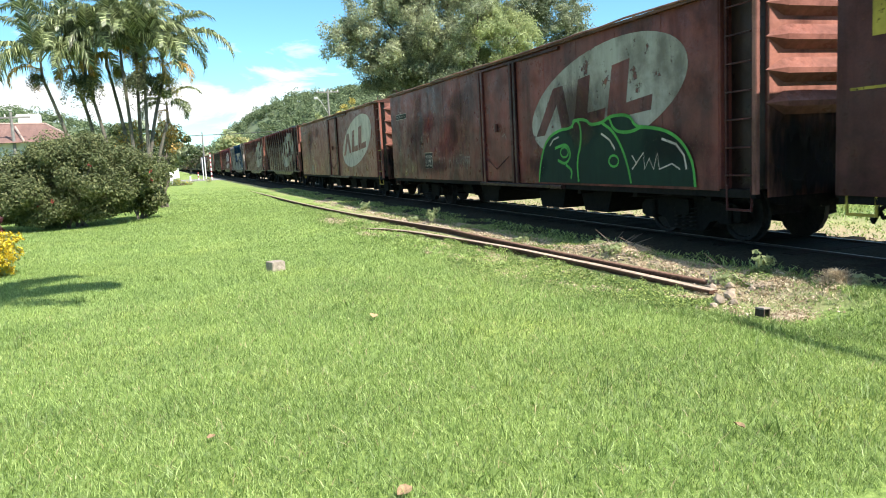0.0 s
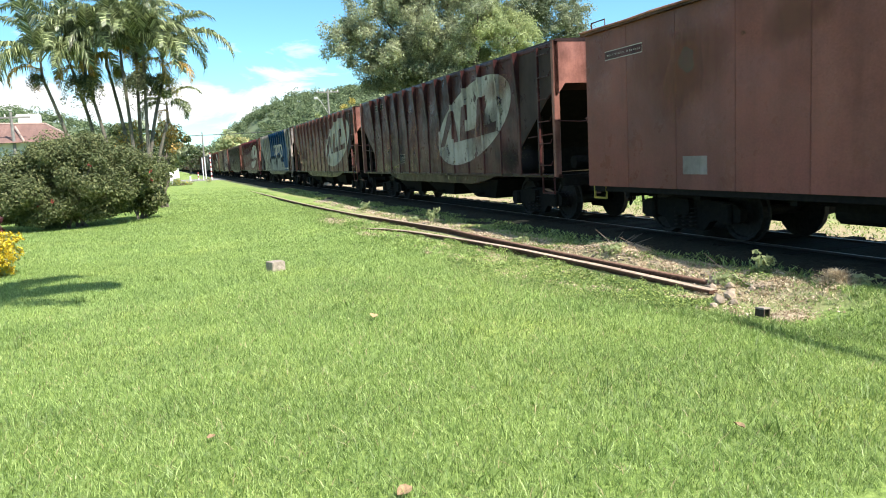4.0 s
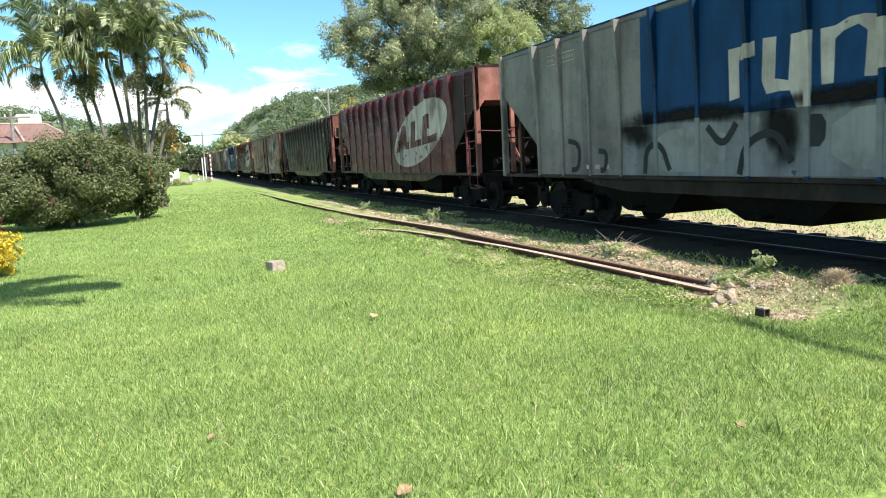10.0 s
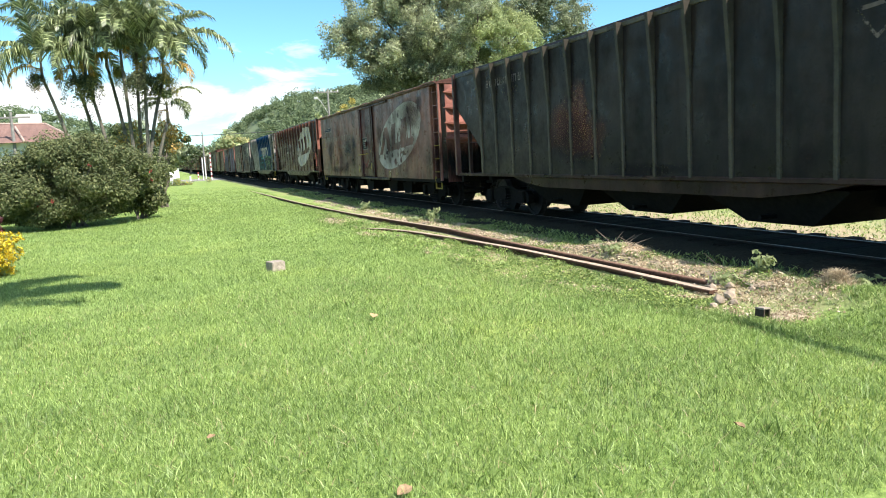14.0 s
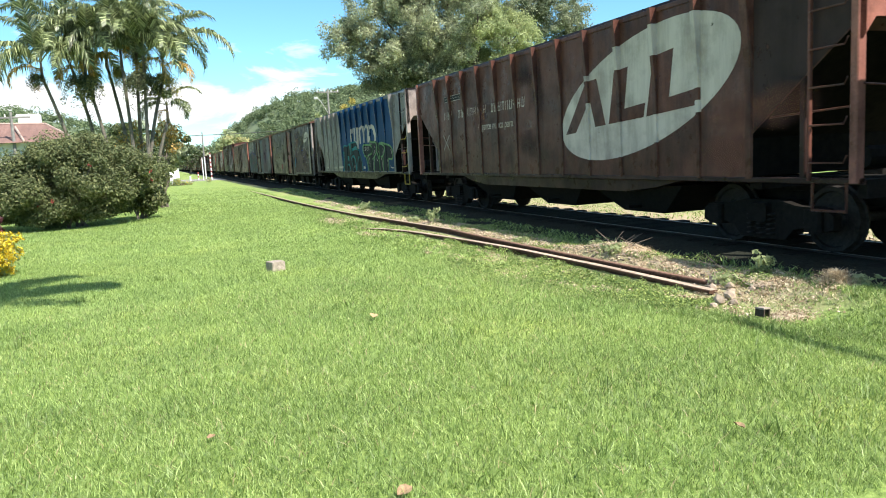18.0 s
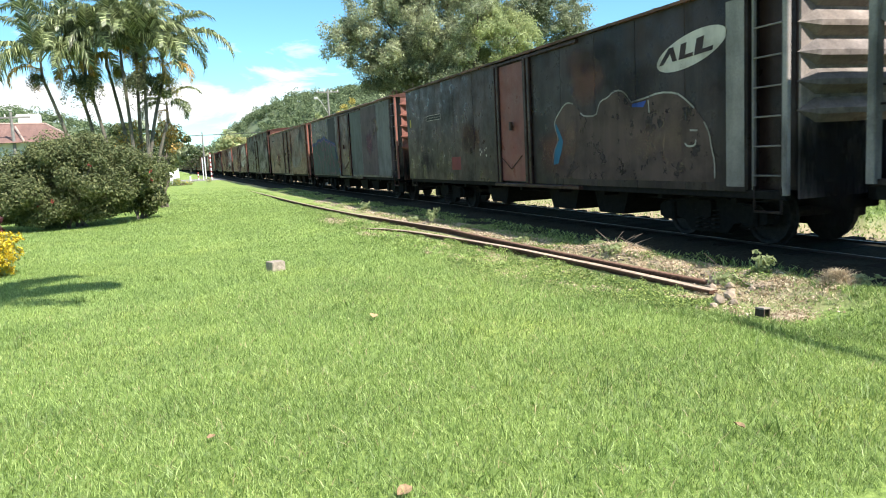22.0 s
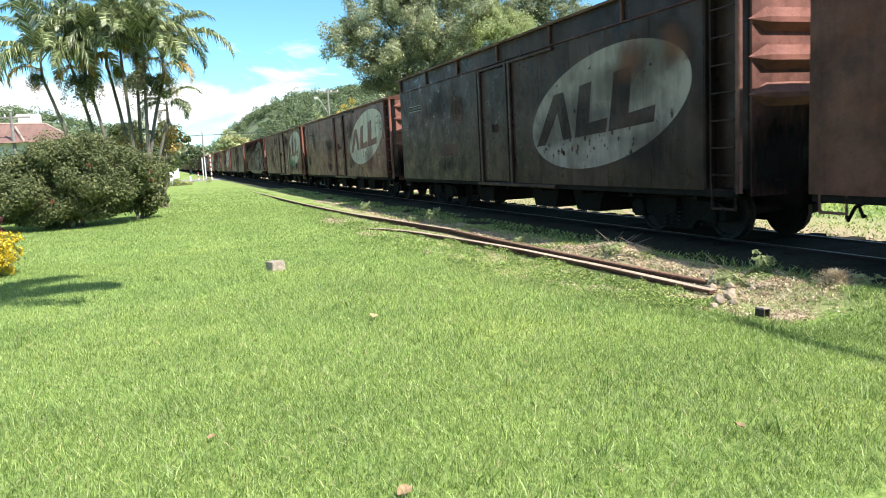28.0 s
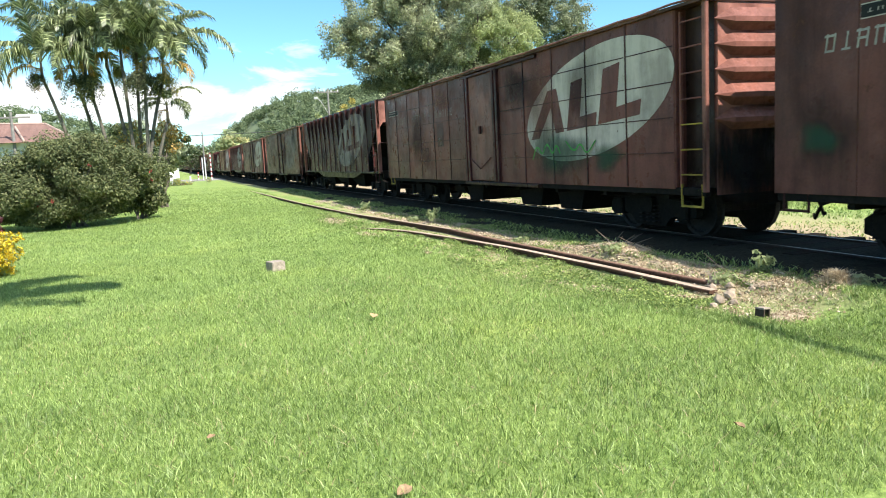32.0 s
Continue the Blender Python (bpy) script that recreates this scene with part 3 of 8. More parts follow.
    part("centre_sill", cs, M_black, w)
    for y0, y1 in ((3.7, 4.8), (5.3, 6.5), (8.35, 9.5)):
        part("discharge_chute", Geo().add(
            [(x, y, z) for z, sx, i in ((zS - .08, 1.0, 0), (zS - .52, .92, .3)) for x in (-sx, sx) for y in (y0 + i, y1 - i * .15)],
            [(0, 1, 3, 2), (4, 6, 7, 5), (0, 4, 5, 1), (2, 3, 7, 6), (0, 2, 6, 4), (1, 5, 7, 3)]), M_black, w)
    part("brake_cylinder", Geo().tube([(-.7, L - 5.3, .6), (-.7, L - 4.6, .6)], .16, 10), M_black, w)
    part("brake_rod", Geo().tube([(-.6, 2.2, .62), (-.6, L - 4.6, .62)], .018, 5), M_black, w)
    bogie(w, 1.95)
    bogie(w, L - 1.95)
    couplers(w, L)
    MOVING.append((w, Y))
    return w


RIB_Z = 2.35
XB, XH = -HALF - .004, -HALF + .06 - .004       # planes of paint on boxcar and hopper sheets
M_enddark = marking("sooty_end_sheet", (0.045, 0.026, 0.023), .3, 7.7)


def rib_out(z, zT, deep):
    """How far a rib stands off the sheet: a low seam below, a wedge towards the top."""
    return .022 + (z - 1.0) * .008 if z <= RIB_Z else .033 + (deep - .033) * (z - RIB_Z) / (zT - .02 - RIB_Z)


def hopper(label, Y, L, body_m, rib_m, dark_m, zT=3.45, zB=1.02, nribs=13, sill_m=None, end_m=None, lad_m=None, first=1.6, blue=None, wheel=False, deep=.12, step_m=None, low_m=None):
    w = thing("hopper_wagon", label, "wagon", "goods wagons of the train")
    sx = HALF - .06
    end_m, sill_m, lad_m = end_m or body_m, sill_m or P_black, lad_m or rib_m
    side = [(.03, zT), (.03, 2.66), (first, 1.52), (first, zB), (L - first, zB), (L - first, 1.52), (L - .03, 2.66), (L - .03, zT)]
    part("body", Geo().prism(side, "x", -sx, sx), body_m, w)
    part("roof", Geo().prism([(-sx - .01, zT - .02), (-sx, zT + .02), (0, zT + .08), (sx, zT + .02), (sx + .01, zT - .02)], "y", -.01, L + .01), dark_m, w)
    for k in range(5):
        part("roof_hatch", Geo().cbox(-.35, .35, 1.3 + k * (L - 3.6) / 4, 2.3 + k * (L - 3.6) / 4, zT + .07, zT + .16, .02), dark_m, w)
    part("top_chord", Geo().cbox(-sx - .018, -sx + .01, .0, L, zT - .09, zT - .02, .006), rib_m, w)
    ds = [first + k * (L - 2 * first) / (nribs - 1) for k in range(nribs)]
    for k, d in enumerate(ds):
        big = .045 if k not in (0, nribs - 1) else .075
        dd = deep + (.02 if k in (0, nribs - 1) else 0)

        def make():
            vs = [(x, y, z) for z, dp, q in ((zB - .02, rib_out(zB, zT, dd), .8), (RIB_Z, rib_out(RIB_Z, zT, dd), .9), (zT - .02, dd, 1.0)) for x, y in ((-sx, -big * q), (-sx - dp, -big * q * .75), (-sx - dp, big * q * .75), (-sx, big * q))]
            return Geo().add(vs, [(0, 1, 5, 4), (1, 2, 6, 5), (2, 3, 7, 6), (4, 5, 9, 8), (5, 6, 10, 9), (6, 7, 11, 10), (8, 9, 10, 11), (3, 2, 1, 0)]).mesh("rib")
        m = blue[1] if blue and blue[0][0] < d < blue[0][1] else rib_m
        r = part("rib", shared("hrib%.2f%.2f%.3f%.2f%s" % (zT, zB, big, dd, m.name), make), m, w)
        r.location.y = d
    for s in (-1, 1):
        part("side_sill", Geo().cbox(min(s * (HALF - .05), s * (HALF - .14)), max(s * (HALF - .05), s * (HALF - .14)), 0, L, zB - .07, zB, .012), sill_m, w)
    part("centre_sill", Geo().box(-.24, .24, .1, L - .1, zB - .40, zB - .05), M_black, w)
    for y, s in ((0, 1), (L, -1)):
        y0, y1 = min(y, y + s * .03), max(y, y + s * .03)
        part("platform", Geo().prism([(-1.2 * 0 + y, zB - .22), (y + s * .12, zB - .22), (y + s * .12, zB - .06), (y + s * .5, zB - .06), (y + s * .5, zB - .03), (y, zB - .02)], "x", -1.2, 1.2), M_black, w)
        part("bolster_plate", Geo().box(-1.15, 1.15, y + s * 1.65 - .1, y + s * 1.65 + .1, zB - .16, zB - .02), M_black, w)
        # Rear panel and posts take black paint that stands for shade.
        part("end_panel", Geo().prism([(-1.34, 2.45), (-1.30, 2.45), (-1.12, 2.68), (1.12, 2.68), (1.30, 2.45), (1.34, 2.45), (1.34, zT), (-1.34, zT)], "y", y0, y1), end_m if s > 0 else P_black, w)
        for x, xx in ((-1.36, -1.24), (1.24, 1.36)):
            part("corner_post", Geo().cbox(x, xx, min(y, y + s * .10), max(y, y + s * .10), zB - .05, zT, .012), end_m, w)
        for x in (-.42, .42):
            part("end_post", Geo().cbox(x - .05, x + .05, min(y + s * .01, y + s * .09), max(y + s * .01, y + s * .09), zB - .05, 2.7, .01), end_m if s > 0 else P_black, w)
        part("grab_rail", Geo().tube([(-1.3, y - s * .03, 2.0), (-.85, y - s * .05, 1.97), (-.42, y - s * .03, 2.0)], .013, 5), lad_m, w)
        part("grab_rail", Geo().tube([(-1.27, y + s * .1, 1.78), (-1.27, y + s * 1.6, 1.72)], .013, 5), lad_m, w)
        part("diagonal_brace", Geo().tube([(-.55, y + s * .22, 2.05), (-.1, y + s * .3, 1.25)], .035, 5), end_m, w)
        # Black plates carry the dark beneath the sloping end as colour.
        part("slope_sheet", Geo().prism([(y + s * .06, 2.655), (y + s * (first - .005), 1.512), (y + s * (first - .005), 1.50), (y + s * .06, 2.64)], "x", -sx + .005, sx - .005), M_inner_shade, w)
        part("bulkhead", Geo().box(-sx + .004, sx - .004, min(y + s * (first - .02), y + s * (first - .006)), max(y + s * (first - .02), y + s * (first - .006)), zB, 1.50), M_inner_shade, w)
        part("slope_brace", Geo().cbox(-.06, .06, min(y + s * .5, y + s * .62), max(y + s * .5, y + s * .62), zB - .05, 2.3, .01), dark_m, w)
        for x in (-1.26, 1.26):
            part("inner_post", Geo().cbox(x - .04, x + .04, min(y + s * .74, y + s * .82), max(y + s * .74, y + s * .82), zB - .05, 2.2, .01), P_black, w)
        part("brake_gear", Geo().cbox(.35, .95, min(y + s * .25, y + s * .75), max(y + s * .25, y + s * .75), zB + .0, zB + .35, .03)
             .tube([(-.7, y + s * .5, zB + .2), (.3, y + s * .5, zB + .2)], .13, 9).tube([(-.3, y + s * .3, zB), (.5, y + s * .9, 1.9)], .03, 5), M_black, w)
    if wheel:
        hub = (-.84, -.16, 1.93)
        bw = part("brake_wheel", Geo().tube([(hub[0] + .24 * math.cos(a), hub[1], hub[2] + .24 * math.sin(a)) for a in (i * math.pi / 9 for i in range(19))], .013, 6), P_tan, w, "round brown hand brake wheel")
        for k in range(3):
            a = .5 + k * 2.094
            part("spoke", Geo().tube([hub, (hub[0] + .24 * math.cos(a), hub[1], hub[2] + .24 * math.sin(a))], .010, 5), P_tan, bw)
        part("brake_housing", Geo().cbox(-1.1, -.5, -.10, 0, 1.66, 2.1, .03), dark_m, w)
        # A black plate painted as the dark of an opening.
        eo = part("end_opening", Geo().box(-1.14, -.80, -.012, .0, 2.48, 2.87), M_inner_shade, w)
        for x0, x1, z0, z1 in ((-1.19, -1.14, 2.43, 2.92), (-.80, -.75, 2.43, 2.92), (-1.14, -.80, 2.43, 2.48), (-1.14, -.80, 2.87, 2.92)):
            part("rim", Geo().box(x0, x1, -.035, .0, z0, z1), end_m, eo)
        for x in (-.42, .1, .55):
            part("air_pipe", Geo().tube([(x, -.08, 1.0), (x, -.08, 1.5 + .2 * x), (x - .12, -.04, 1.75)], .018, 5), P_tan, w)
        part("step_board", Geo().box(-1.1, -.2, -.2, .0, 1.18, 1.21), end_m, w)
    ladder(w, .12, .62, zB - .03, zT - .06, -HALF, lad_m, 6, hooked=not wheel, low_m=low_m)
    stirrup(w, .15, .6, step_m or lad_m, zB - .05, zB - .36)
    # A darker sheet on the side beside the front end.
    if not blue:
        part("end_soot", flat([[(.06, zT - .1), (.06, 2.66), (first - .08, 1.58), (first - .08, zT - .1)]], XH), M_enddark, w)
    belly = [(2.7, zB - .01), (3.6, .84), (4.4, .76), (L - 4.4, .76), (L - 3.6, .84), (L - 2.7, zB - .01)]
    part("belly", Geo().prism(belly, "x", -1.24, 1.24), dark_m, w)
    for c in (L / 2 - 2.75, L / 2, L / 2 + 2.75):
        part("discharge_chute", Geo().add(
            [(x, y, z) for z, q, i in ((.86, 1.1, 1.3), (.40, .85, .55)) for x in (-q, q) for y in (c - i, c + i)],
            [(0, 1, 3, 2), (4, 6, 7, 5), (0, 4, 5, 1), (2, 3, 7, 6), (0, 2, 6, 4), (1, 5, 7, 3)]).tube([(-1.15, c, .5), (1.15, c, .5)], .03, 6), M_black, w)
    bogie(w, 1.85)
    bogie(w, L - 1.85)
    couplers(w, L)
    MOVING.append((w, Y))
    return w, ds


def over_ribs(parent, name, ds, shapes, mat, proud):
    """Carries painted shapes over the ribs that they cross."""
    g, xs, y = Geo(), -HALF + .06, .037
    for d in ds:
        for s in shapes:
            for za, zb in spans([tuple(q) for q in s], d):
                for z0, z1 in ((za, min(zb, RIB_Z)), (max(za, RIB_Z), zb)):
                    if z0 < z1:
                        f0, f1 = [rib_out(q, 3.45, .12) + proud for q in (z0, z1)]
                        g.add([(xs - f0, d - y, z0), (xs - f0, d + y, z0), (xs - f1, d + y, z1), (xs - f1, d - y, z1),
                               (xs, d - .049, z0), (xs, d + .049, z0), (xs, d + .049, z1), (xs, d - .049, z1)],
                              [(0, 1, 2, 3), (0, 3, 7, 4), (1, 5, 6, 2)])
    if g.v:
        part(name, g, mat, parent)["kind"] = "stuff"


def logo_box(w, dc, zc, mat, letter_m, a=2.27, h=.87, skew=.46):
    o = part("oval_emblem", flat([oval(dc, zc, a, skew, h)], XB - .001), mat, w, "large pale oval emblem, worn")
    for p in emblem(dc, zc, a, .13 * a / 2.27, h):
        part("emblem_shape", flat([p], XB - .005), letter_m, o)
    return o


def logo_hopper(w, ds, dc, zc, mat, letter_m, a=2.27, h=.87, skew=.46):
    ov, em = oval(dc, zc, a, skew, h), emblem(dc, zc, a, .13 * a / 2.27, h)
    o = part("oval_emblem", flat([ov], XH - .001), mat, w, "large pale oval emblem, worn")
    for p in em:
        part("emblem_shape", flat([p], XH - .005), letter_m, o)
    over_ribs(o, "emblem_on_ribs", ds, [ov], mat, .006)
    over_ribs(o, "shape_on_ribs", ds, em, letter_m, .010)
    return o


def flakes(o, dc, zc, x, seed, count=18):
    """Small spots where the emblem's paint has flaked off, most of them low down."""
    r = random.Random(seed)
    for _ in range(count):
        u, v = r.uniform(-.75, .55), r.uniform(-.82, -.35)
        s = r.uniform(.014, .045)
        ring = [(dc - 2.3 * u * .9 + s * r.uniform(.6, 1.2) * math.cos(k), zc + .4 * u + .87 * v * math.sqrt(1 - u * u) + 1.3 * s * r.uniform(.6, 1.3) * math.sin(k)) for k in (i * 2 * math.pi / 7 for i in range(7))]
        part("flake", flat([ring], x), P_dark, o)


def lettering(w, d0, d1, z, h, n, mat, x, seed, rise=0.0):
    ob = part("lettering", flat(bars(d0, d1, z, h, n, random.Random(seed), rise=rise), x), mat, w, "worn painted lettering")
    ob["kind"] = "stuff"


def three_words(w, d0, d1, z, h, mat, x, seed):
    """Three worn painted words of seven, six and nine signs, from d1 down to d0."""
    step = (d1 - d0) / 24.4
    for k, (a, n) in enumerate(((17.4, 7), (10.2, 6), (0.0, 9))):
        lettering(w, d0 + a * step, d0 + (a + n) * step, z, h, n, mat, x, seed + k)


def strokes(name, lines, width, x, mat, parent, label="", ds=()):
    """Painted strokes, each a part of its own."""
    over_ribs(parent, name, ds, [q for ln in lines for q in ribbon(ln, width)], mat, .012)
    for k, ln in enumerate(lines):
        part(name, strip(ln, width, x - .0005 * (k % 6)), mat, parent, label)


def plate(w, d0, d1, z0, z1, x, seed, n=9, mat=None):
    p = part("number_plate", flat([[(d0, z0), (d1, z0), (d1, z1), (d0, z1)]], x), mat or M_plate, w)
    part("border", flat(ribbon([(d0, z0), (d1, z0), (d1, z1), (d0, z1), (d0, z0)], .012), x - .003), M_white, p)
    ob = part("characters", flat(bars(d0 + .04, d1 - .04, z0 + .05, z1 - z0 - .1, n, random.Random(seed)), x - .004), M_white, p)
    ob["kind"] = "stuff"

# paints of the wagons
P_red1 = paint("paint_red_oxide", (0.195, 0.054, 0.043), (0.13, 0.050, 0.042), 0.4, 1.0)
P_red2 = paint("paint_bright_oxide", (0.235, 0.084, 0.066), (0.185, 0.076, 0.062), 0.2, 2.0, dirt=0.35)
P_dark = paint("paint_dark_brown", (0.088, 0.030, 0.028), (0.064, 0.027, 0.026), 0.55, 3.0)
P_brown = paint("paint_grey_brown", (0.18, 0.080, 0.069), (0.14, 0.067, 0.059), 0.3, 4.0)
P_wine = paint("paint_wine_red", (0.128, 0.036, 0.042), (0.098, 0.031, 0.035), 0.3, 6.0, dirt=0.7)
P_blue = paint("paint_blue", (0.004, 0.049, 0.145), (0.006, 0.044, 0.12), 0.15, 5.0)
P_grey = paint("paint_pale_grey", (0.25, 0.23, 0.215), (0.18, 0.162, 0.15), 0.25, 7.0, dirt=0.6)
P_soot = paint("paint_sooty_green_black", (0.026, 0.020, 0.020), (0.040, 0.028, 0.024), 0.12, 8.0)
P_ribworn = paint("paint_worn_rib_edges", (0.10, 0.088, 0.066), (0.062, 0.05, 0.04), 0.3, 18.0)
P_tan = paint("paint_tan_brown", (0.25, 0.115, 0.09), (0.165, 0.085, 0.072), 0.6, 9.0)
# Wagon black; also painted where rear ends and recesses lie in shade.
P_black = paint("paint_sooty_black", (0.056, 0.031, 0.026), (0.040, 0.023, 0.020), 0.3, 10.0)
S_dark = smear("soot_smear", (0.030, 0.022, 0.020), 1.0, .4)
# Black smear: shade on boxcar ends, dark spray on the blue hopper.
S_shade_spray = smear("oily_brake_grime", (0.012, 0.010, 0.009), 8.0, .95)
S_rust = smear("rust_smear", (0.20, 0.085, 0.06), 2.0, .45)
S_green = smear("green_spray_smear", (0.03, 0.09, 0.055), 3.0, .6)
S_teal = smear("teal_spray_smear", (0.05, 0.08, 0.085), 6.0, .5)
S_pink = smear("pink_spray_smear", (0.16, 0.075, 0.095), 4.0, .7)
S_pinkspray = marking("thin_pink_overspray", (0.13, 0.05, 0.075), .75, 3.9)
S_bluespray = marking("thin_blue_overspray", (0.025, 0.045, 0.16), .6, 2.9)
S_clay = smear("clay_smear", (0.20, 0.13, 0.10), 5.0, .5)
P_slate = paint("paint_slate_grey", (0.120, 0.104, 0.106), (0.10, 0.078, 0.080), 0.08, 11.0, (0.16, 0.11, 0.11), 0.35, rough=0.3)
P_umber = paint("paint_umber_grey", (0.054, 0.036, 0.033), (0.041, 0.028, 0.025), 0.3, 17.0)
P_doorgrey = paint("paint_pinkish_door", (0.105, 0.062, 0.055), (0.075, 0.045, 0.040), 0.3, 19.0)
P_soil = paint("paint_soiled_brown", (0.145, 0.062, 0.046), (0.105, 0.050, 0.039), 0.45, 12.0)
P_oxide = paint("paint_oxide_grey", (0.18, 0.068, 0.054), (0.135, 0.055, 0.046), 0.5, 13.0, dirt=0.7)
# Brighter than the sides' oxide: the sun on the ends is in this colour.
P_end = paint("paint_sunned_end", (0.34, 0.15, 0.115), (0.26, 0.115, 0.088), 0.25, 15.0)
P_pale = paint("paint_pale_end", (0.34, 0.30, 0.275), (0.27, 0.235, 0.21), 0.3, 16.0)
P_roof = paint("paint_roof_rust", (0.13, 0.058, 0.044), (0.09, 0.046, 0.036), 0.7, 14.0)
M_green = marking("spray_bright_green", (0.09, 0.36, 0.07), 0.1, 4.0)
M_bottle = marking("spray_black_green", (0.008, 0.028, 0.016), 0.05, 5.0)
M_teal = marking("spray_teal", (0.012, 0.20, 0.21), 0.1, 6.0)
M_navy = marking("spray_dark_navy", (0.008, 0.02, 0.05), 0.05, 7.0)
M_pale = marking("spray_pale_green", (0.15, 0.30, 0.12), 0.1, 8.0)
M_violet = marking("spray_blue_violet", (0.045, 0.085, 0.33), 0.2, 2.5)
M_pink = marking("spray_pink", (0.29, 0.105, 0.15), 0.45, 3.5)
M_dusk = marking("spray_dark_green_grey", (0.050, 0.066, 0.062), 0.4, 4.5)
M_sky = marking("spray_light_blue", (0.025, 0.14, 0.24), 0.1, 1.5)
M_clay = marking("spray_clay_brown", (0.10, 0.063, 0.052), 0.5, 2.2)
M_redm = marking("faded_red_panel", (0.20, 0.045, 0.045), 0.15, 1.2)
M_bluem = marking("blue_livery_paint", (0.004, 0.049, 0.145), 0.08, 4.2)
M_over = marking("grey_overpaint", (0.23, 0.235, 0.24), 0.25, 8.8)
M_black2 = marking("spray_black", (0.008, 0.012, 0.014), 0.0, 6.0)
M_soot = marking("overspray_soot", (0.03, 0.032, 0.035), 0.1, 6.2)

M_ovalgrey = marking("dulled_oval_paint", (0.44, 0.40, 0.36), 0.05, 9.4)
M_faint = marking("faint_lettering_paint", (0.17, 0.13, 0.12), 0.8, 5.5)


def blob(dc, zc, a, b, seed, n=26):
    r = random.Random(seed)
    p = [r.uniform(0, 6) for _ in range(3)]
    return [(dc + a * math.cos(t) * (1 + .12 * math.sin(3 * t + p[0]) + .08 * math.sin(5 * t + p[1])),
             zc + b * math.sin(t) * (1 + .12 * math.sin(2 * t + p[2]) + .08 * math.sin(4 * t + p[0]))) for t in (i * 2 * math.pi / n for i in range(n))]


# 0: the wagon that is leaving
w = boxcar("dark brown boxcar with a small yellow panel", -9.35, 15.5, P_dark, P_roof, P_black, 3.35, step_m=M_yellow)
part("yellow_panel", flat([[(14.75, 2.45), (15.05, 2.45), (15.05, 2.85), (14.75, 2.85)]], XB), M_yellow, w)
lettering(w, 9.5, 13.5, 2.5, .24, 20, M_ghost, XB, 90)
part("warning_stripe", flat([[(14.0, 1.93), (15.3, 1.93), (15.3, 1.96), (14.0, 1.96)]], XB), M_yellow, w)

# 1: oxide-red boxcar, green graffiti over the emblem
w = boxcar("oxide-red boxcar with green graffiti over an oval emblem", 7.28, 15.62, P_red1, P_roof, P_dark, 3.34, step_m=P_dark, lad_m=P_dark)
logo_box(w, 3.58, 2.25, M_whiteb, P_red1, 2.33, .86, .32)
shape = [(5.68, .87), (5.58, 1.28), (5.33, 1.67), (4.84, 1.83), (4.39, 1.83), (4.27, 1.98), (3.86, 1.95), (3.79, 1.86), (3.4, 1.87), (3.17, 1.97), (2.62, 1.96), (2.48, 1.76), (2.12, 1.74), (1.66, 1.66), (1.33, 1.47), (1.14, 1.2), (1.1, .88)]
shape = rounded(shape, 2)
art = part("graffiti", flat([shape], XB - .010), M_bottle, w, "black-green graffiti with bright green outlines")
rings = [[(dc + .14 * math.cos(a), zc + .09 * math.sin(a)) for a in (k * math.pi / 7 for k in range(15))] for dc, zc in ((4.66, 1.42), (3.08, 1.25))]
strokes("outline", (shape, rounded([(4.36, 1.84), (4.32, 1.98), (4.1, 1.93), (4.06, 1.6), (4.23, 1.26), (4.19, .9)]), rounded([(3.4, 1.87), (3.1, 1.74), (2.84, 1.46), (2.68, 1.15), (2.61, .9)]), rounded([(3.2, 1.96), (3.05, 1.72), (2.62, 1.68), (2.3, 1.76)]),
        rounded([(5.0, 1.5), (4.55, 1.58), (4.42, 1.36), (4.62, 1.2), (4.9, 1.28)]), rounded([(4.62, 1.2), (4.4, 1.1), (4.45, .95)])), .05, XB - .014, M_green, art)
strokes("outline", rings, .035, XB - .016, M_green, art)
part("tag_line", flat(ribbon([(2.57, 1.33), (2.45, 1.2), (2.57, 1.12), (2.27, 1.37), (2.25, 1.12), (2.13, 1.28), (2.03, 1.12), (1.93, 1.36), (1.89, 1.12), (1.6, 1.2), (1.42, 1.12)], .025), XB - .018), M_white, art)
for line in ([(3.43, 1.7), (3.18, 1.59), (3.03, 1.43)], [(1.83, 1.56), (1.5, 1.47), (1.33, 1.31), (1.28, 1.12)], [(5.2, 1.55), (5.05, 1.66), (4.85, 1.70)]):
    part("shine", flat(ribbon(line, .035), XB - .018), M_white, art)
plate(w, 14.0, 15.0, 2.6, 2.75, XB, 31)
plate(w, 11.85, 12.45, 1.14, 1.56, XB, 32, 6)
lettering(w, 9.2, 11.4, 1.25, .18, 9, M_ghost, XB, 33)
lettering(w, 9.6, 13.2, 2.25, .22, 17, P_dark, XB, 34)
for d_, z_, q in ((9.55, 1.45, 1), (9.35, 1.2, 2), (9.2, 1.3, 3)):
    part("scribble", flat(ribbon([(d_ + .05 * k, z_ + .09 * math.sin(k * 2.3 + q) + .05 * math.sin(k * 5.1)) for k in range(7)], .018), XB - .001), M_whiteb, w)
for d_, z_ in ((7.75, 2.0), (7.5, 1.95), (7.3, 1.8)):
    part("scratch", flat(ribbon([(d_, z_), (d_ - .12, z_ + .05), (d_ - .2, z_ - .06)], .02), -HALF - .012), M_ghost, w)

S_red = smear("red_spray_smear", (0.20, 0.028, 0.032), 7.0, .4)
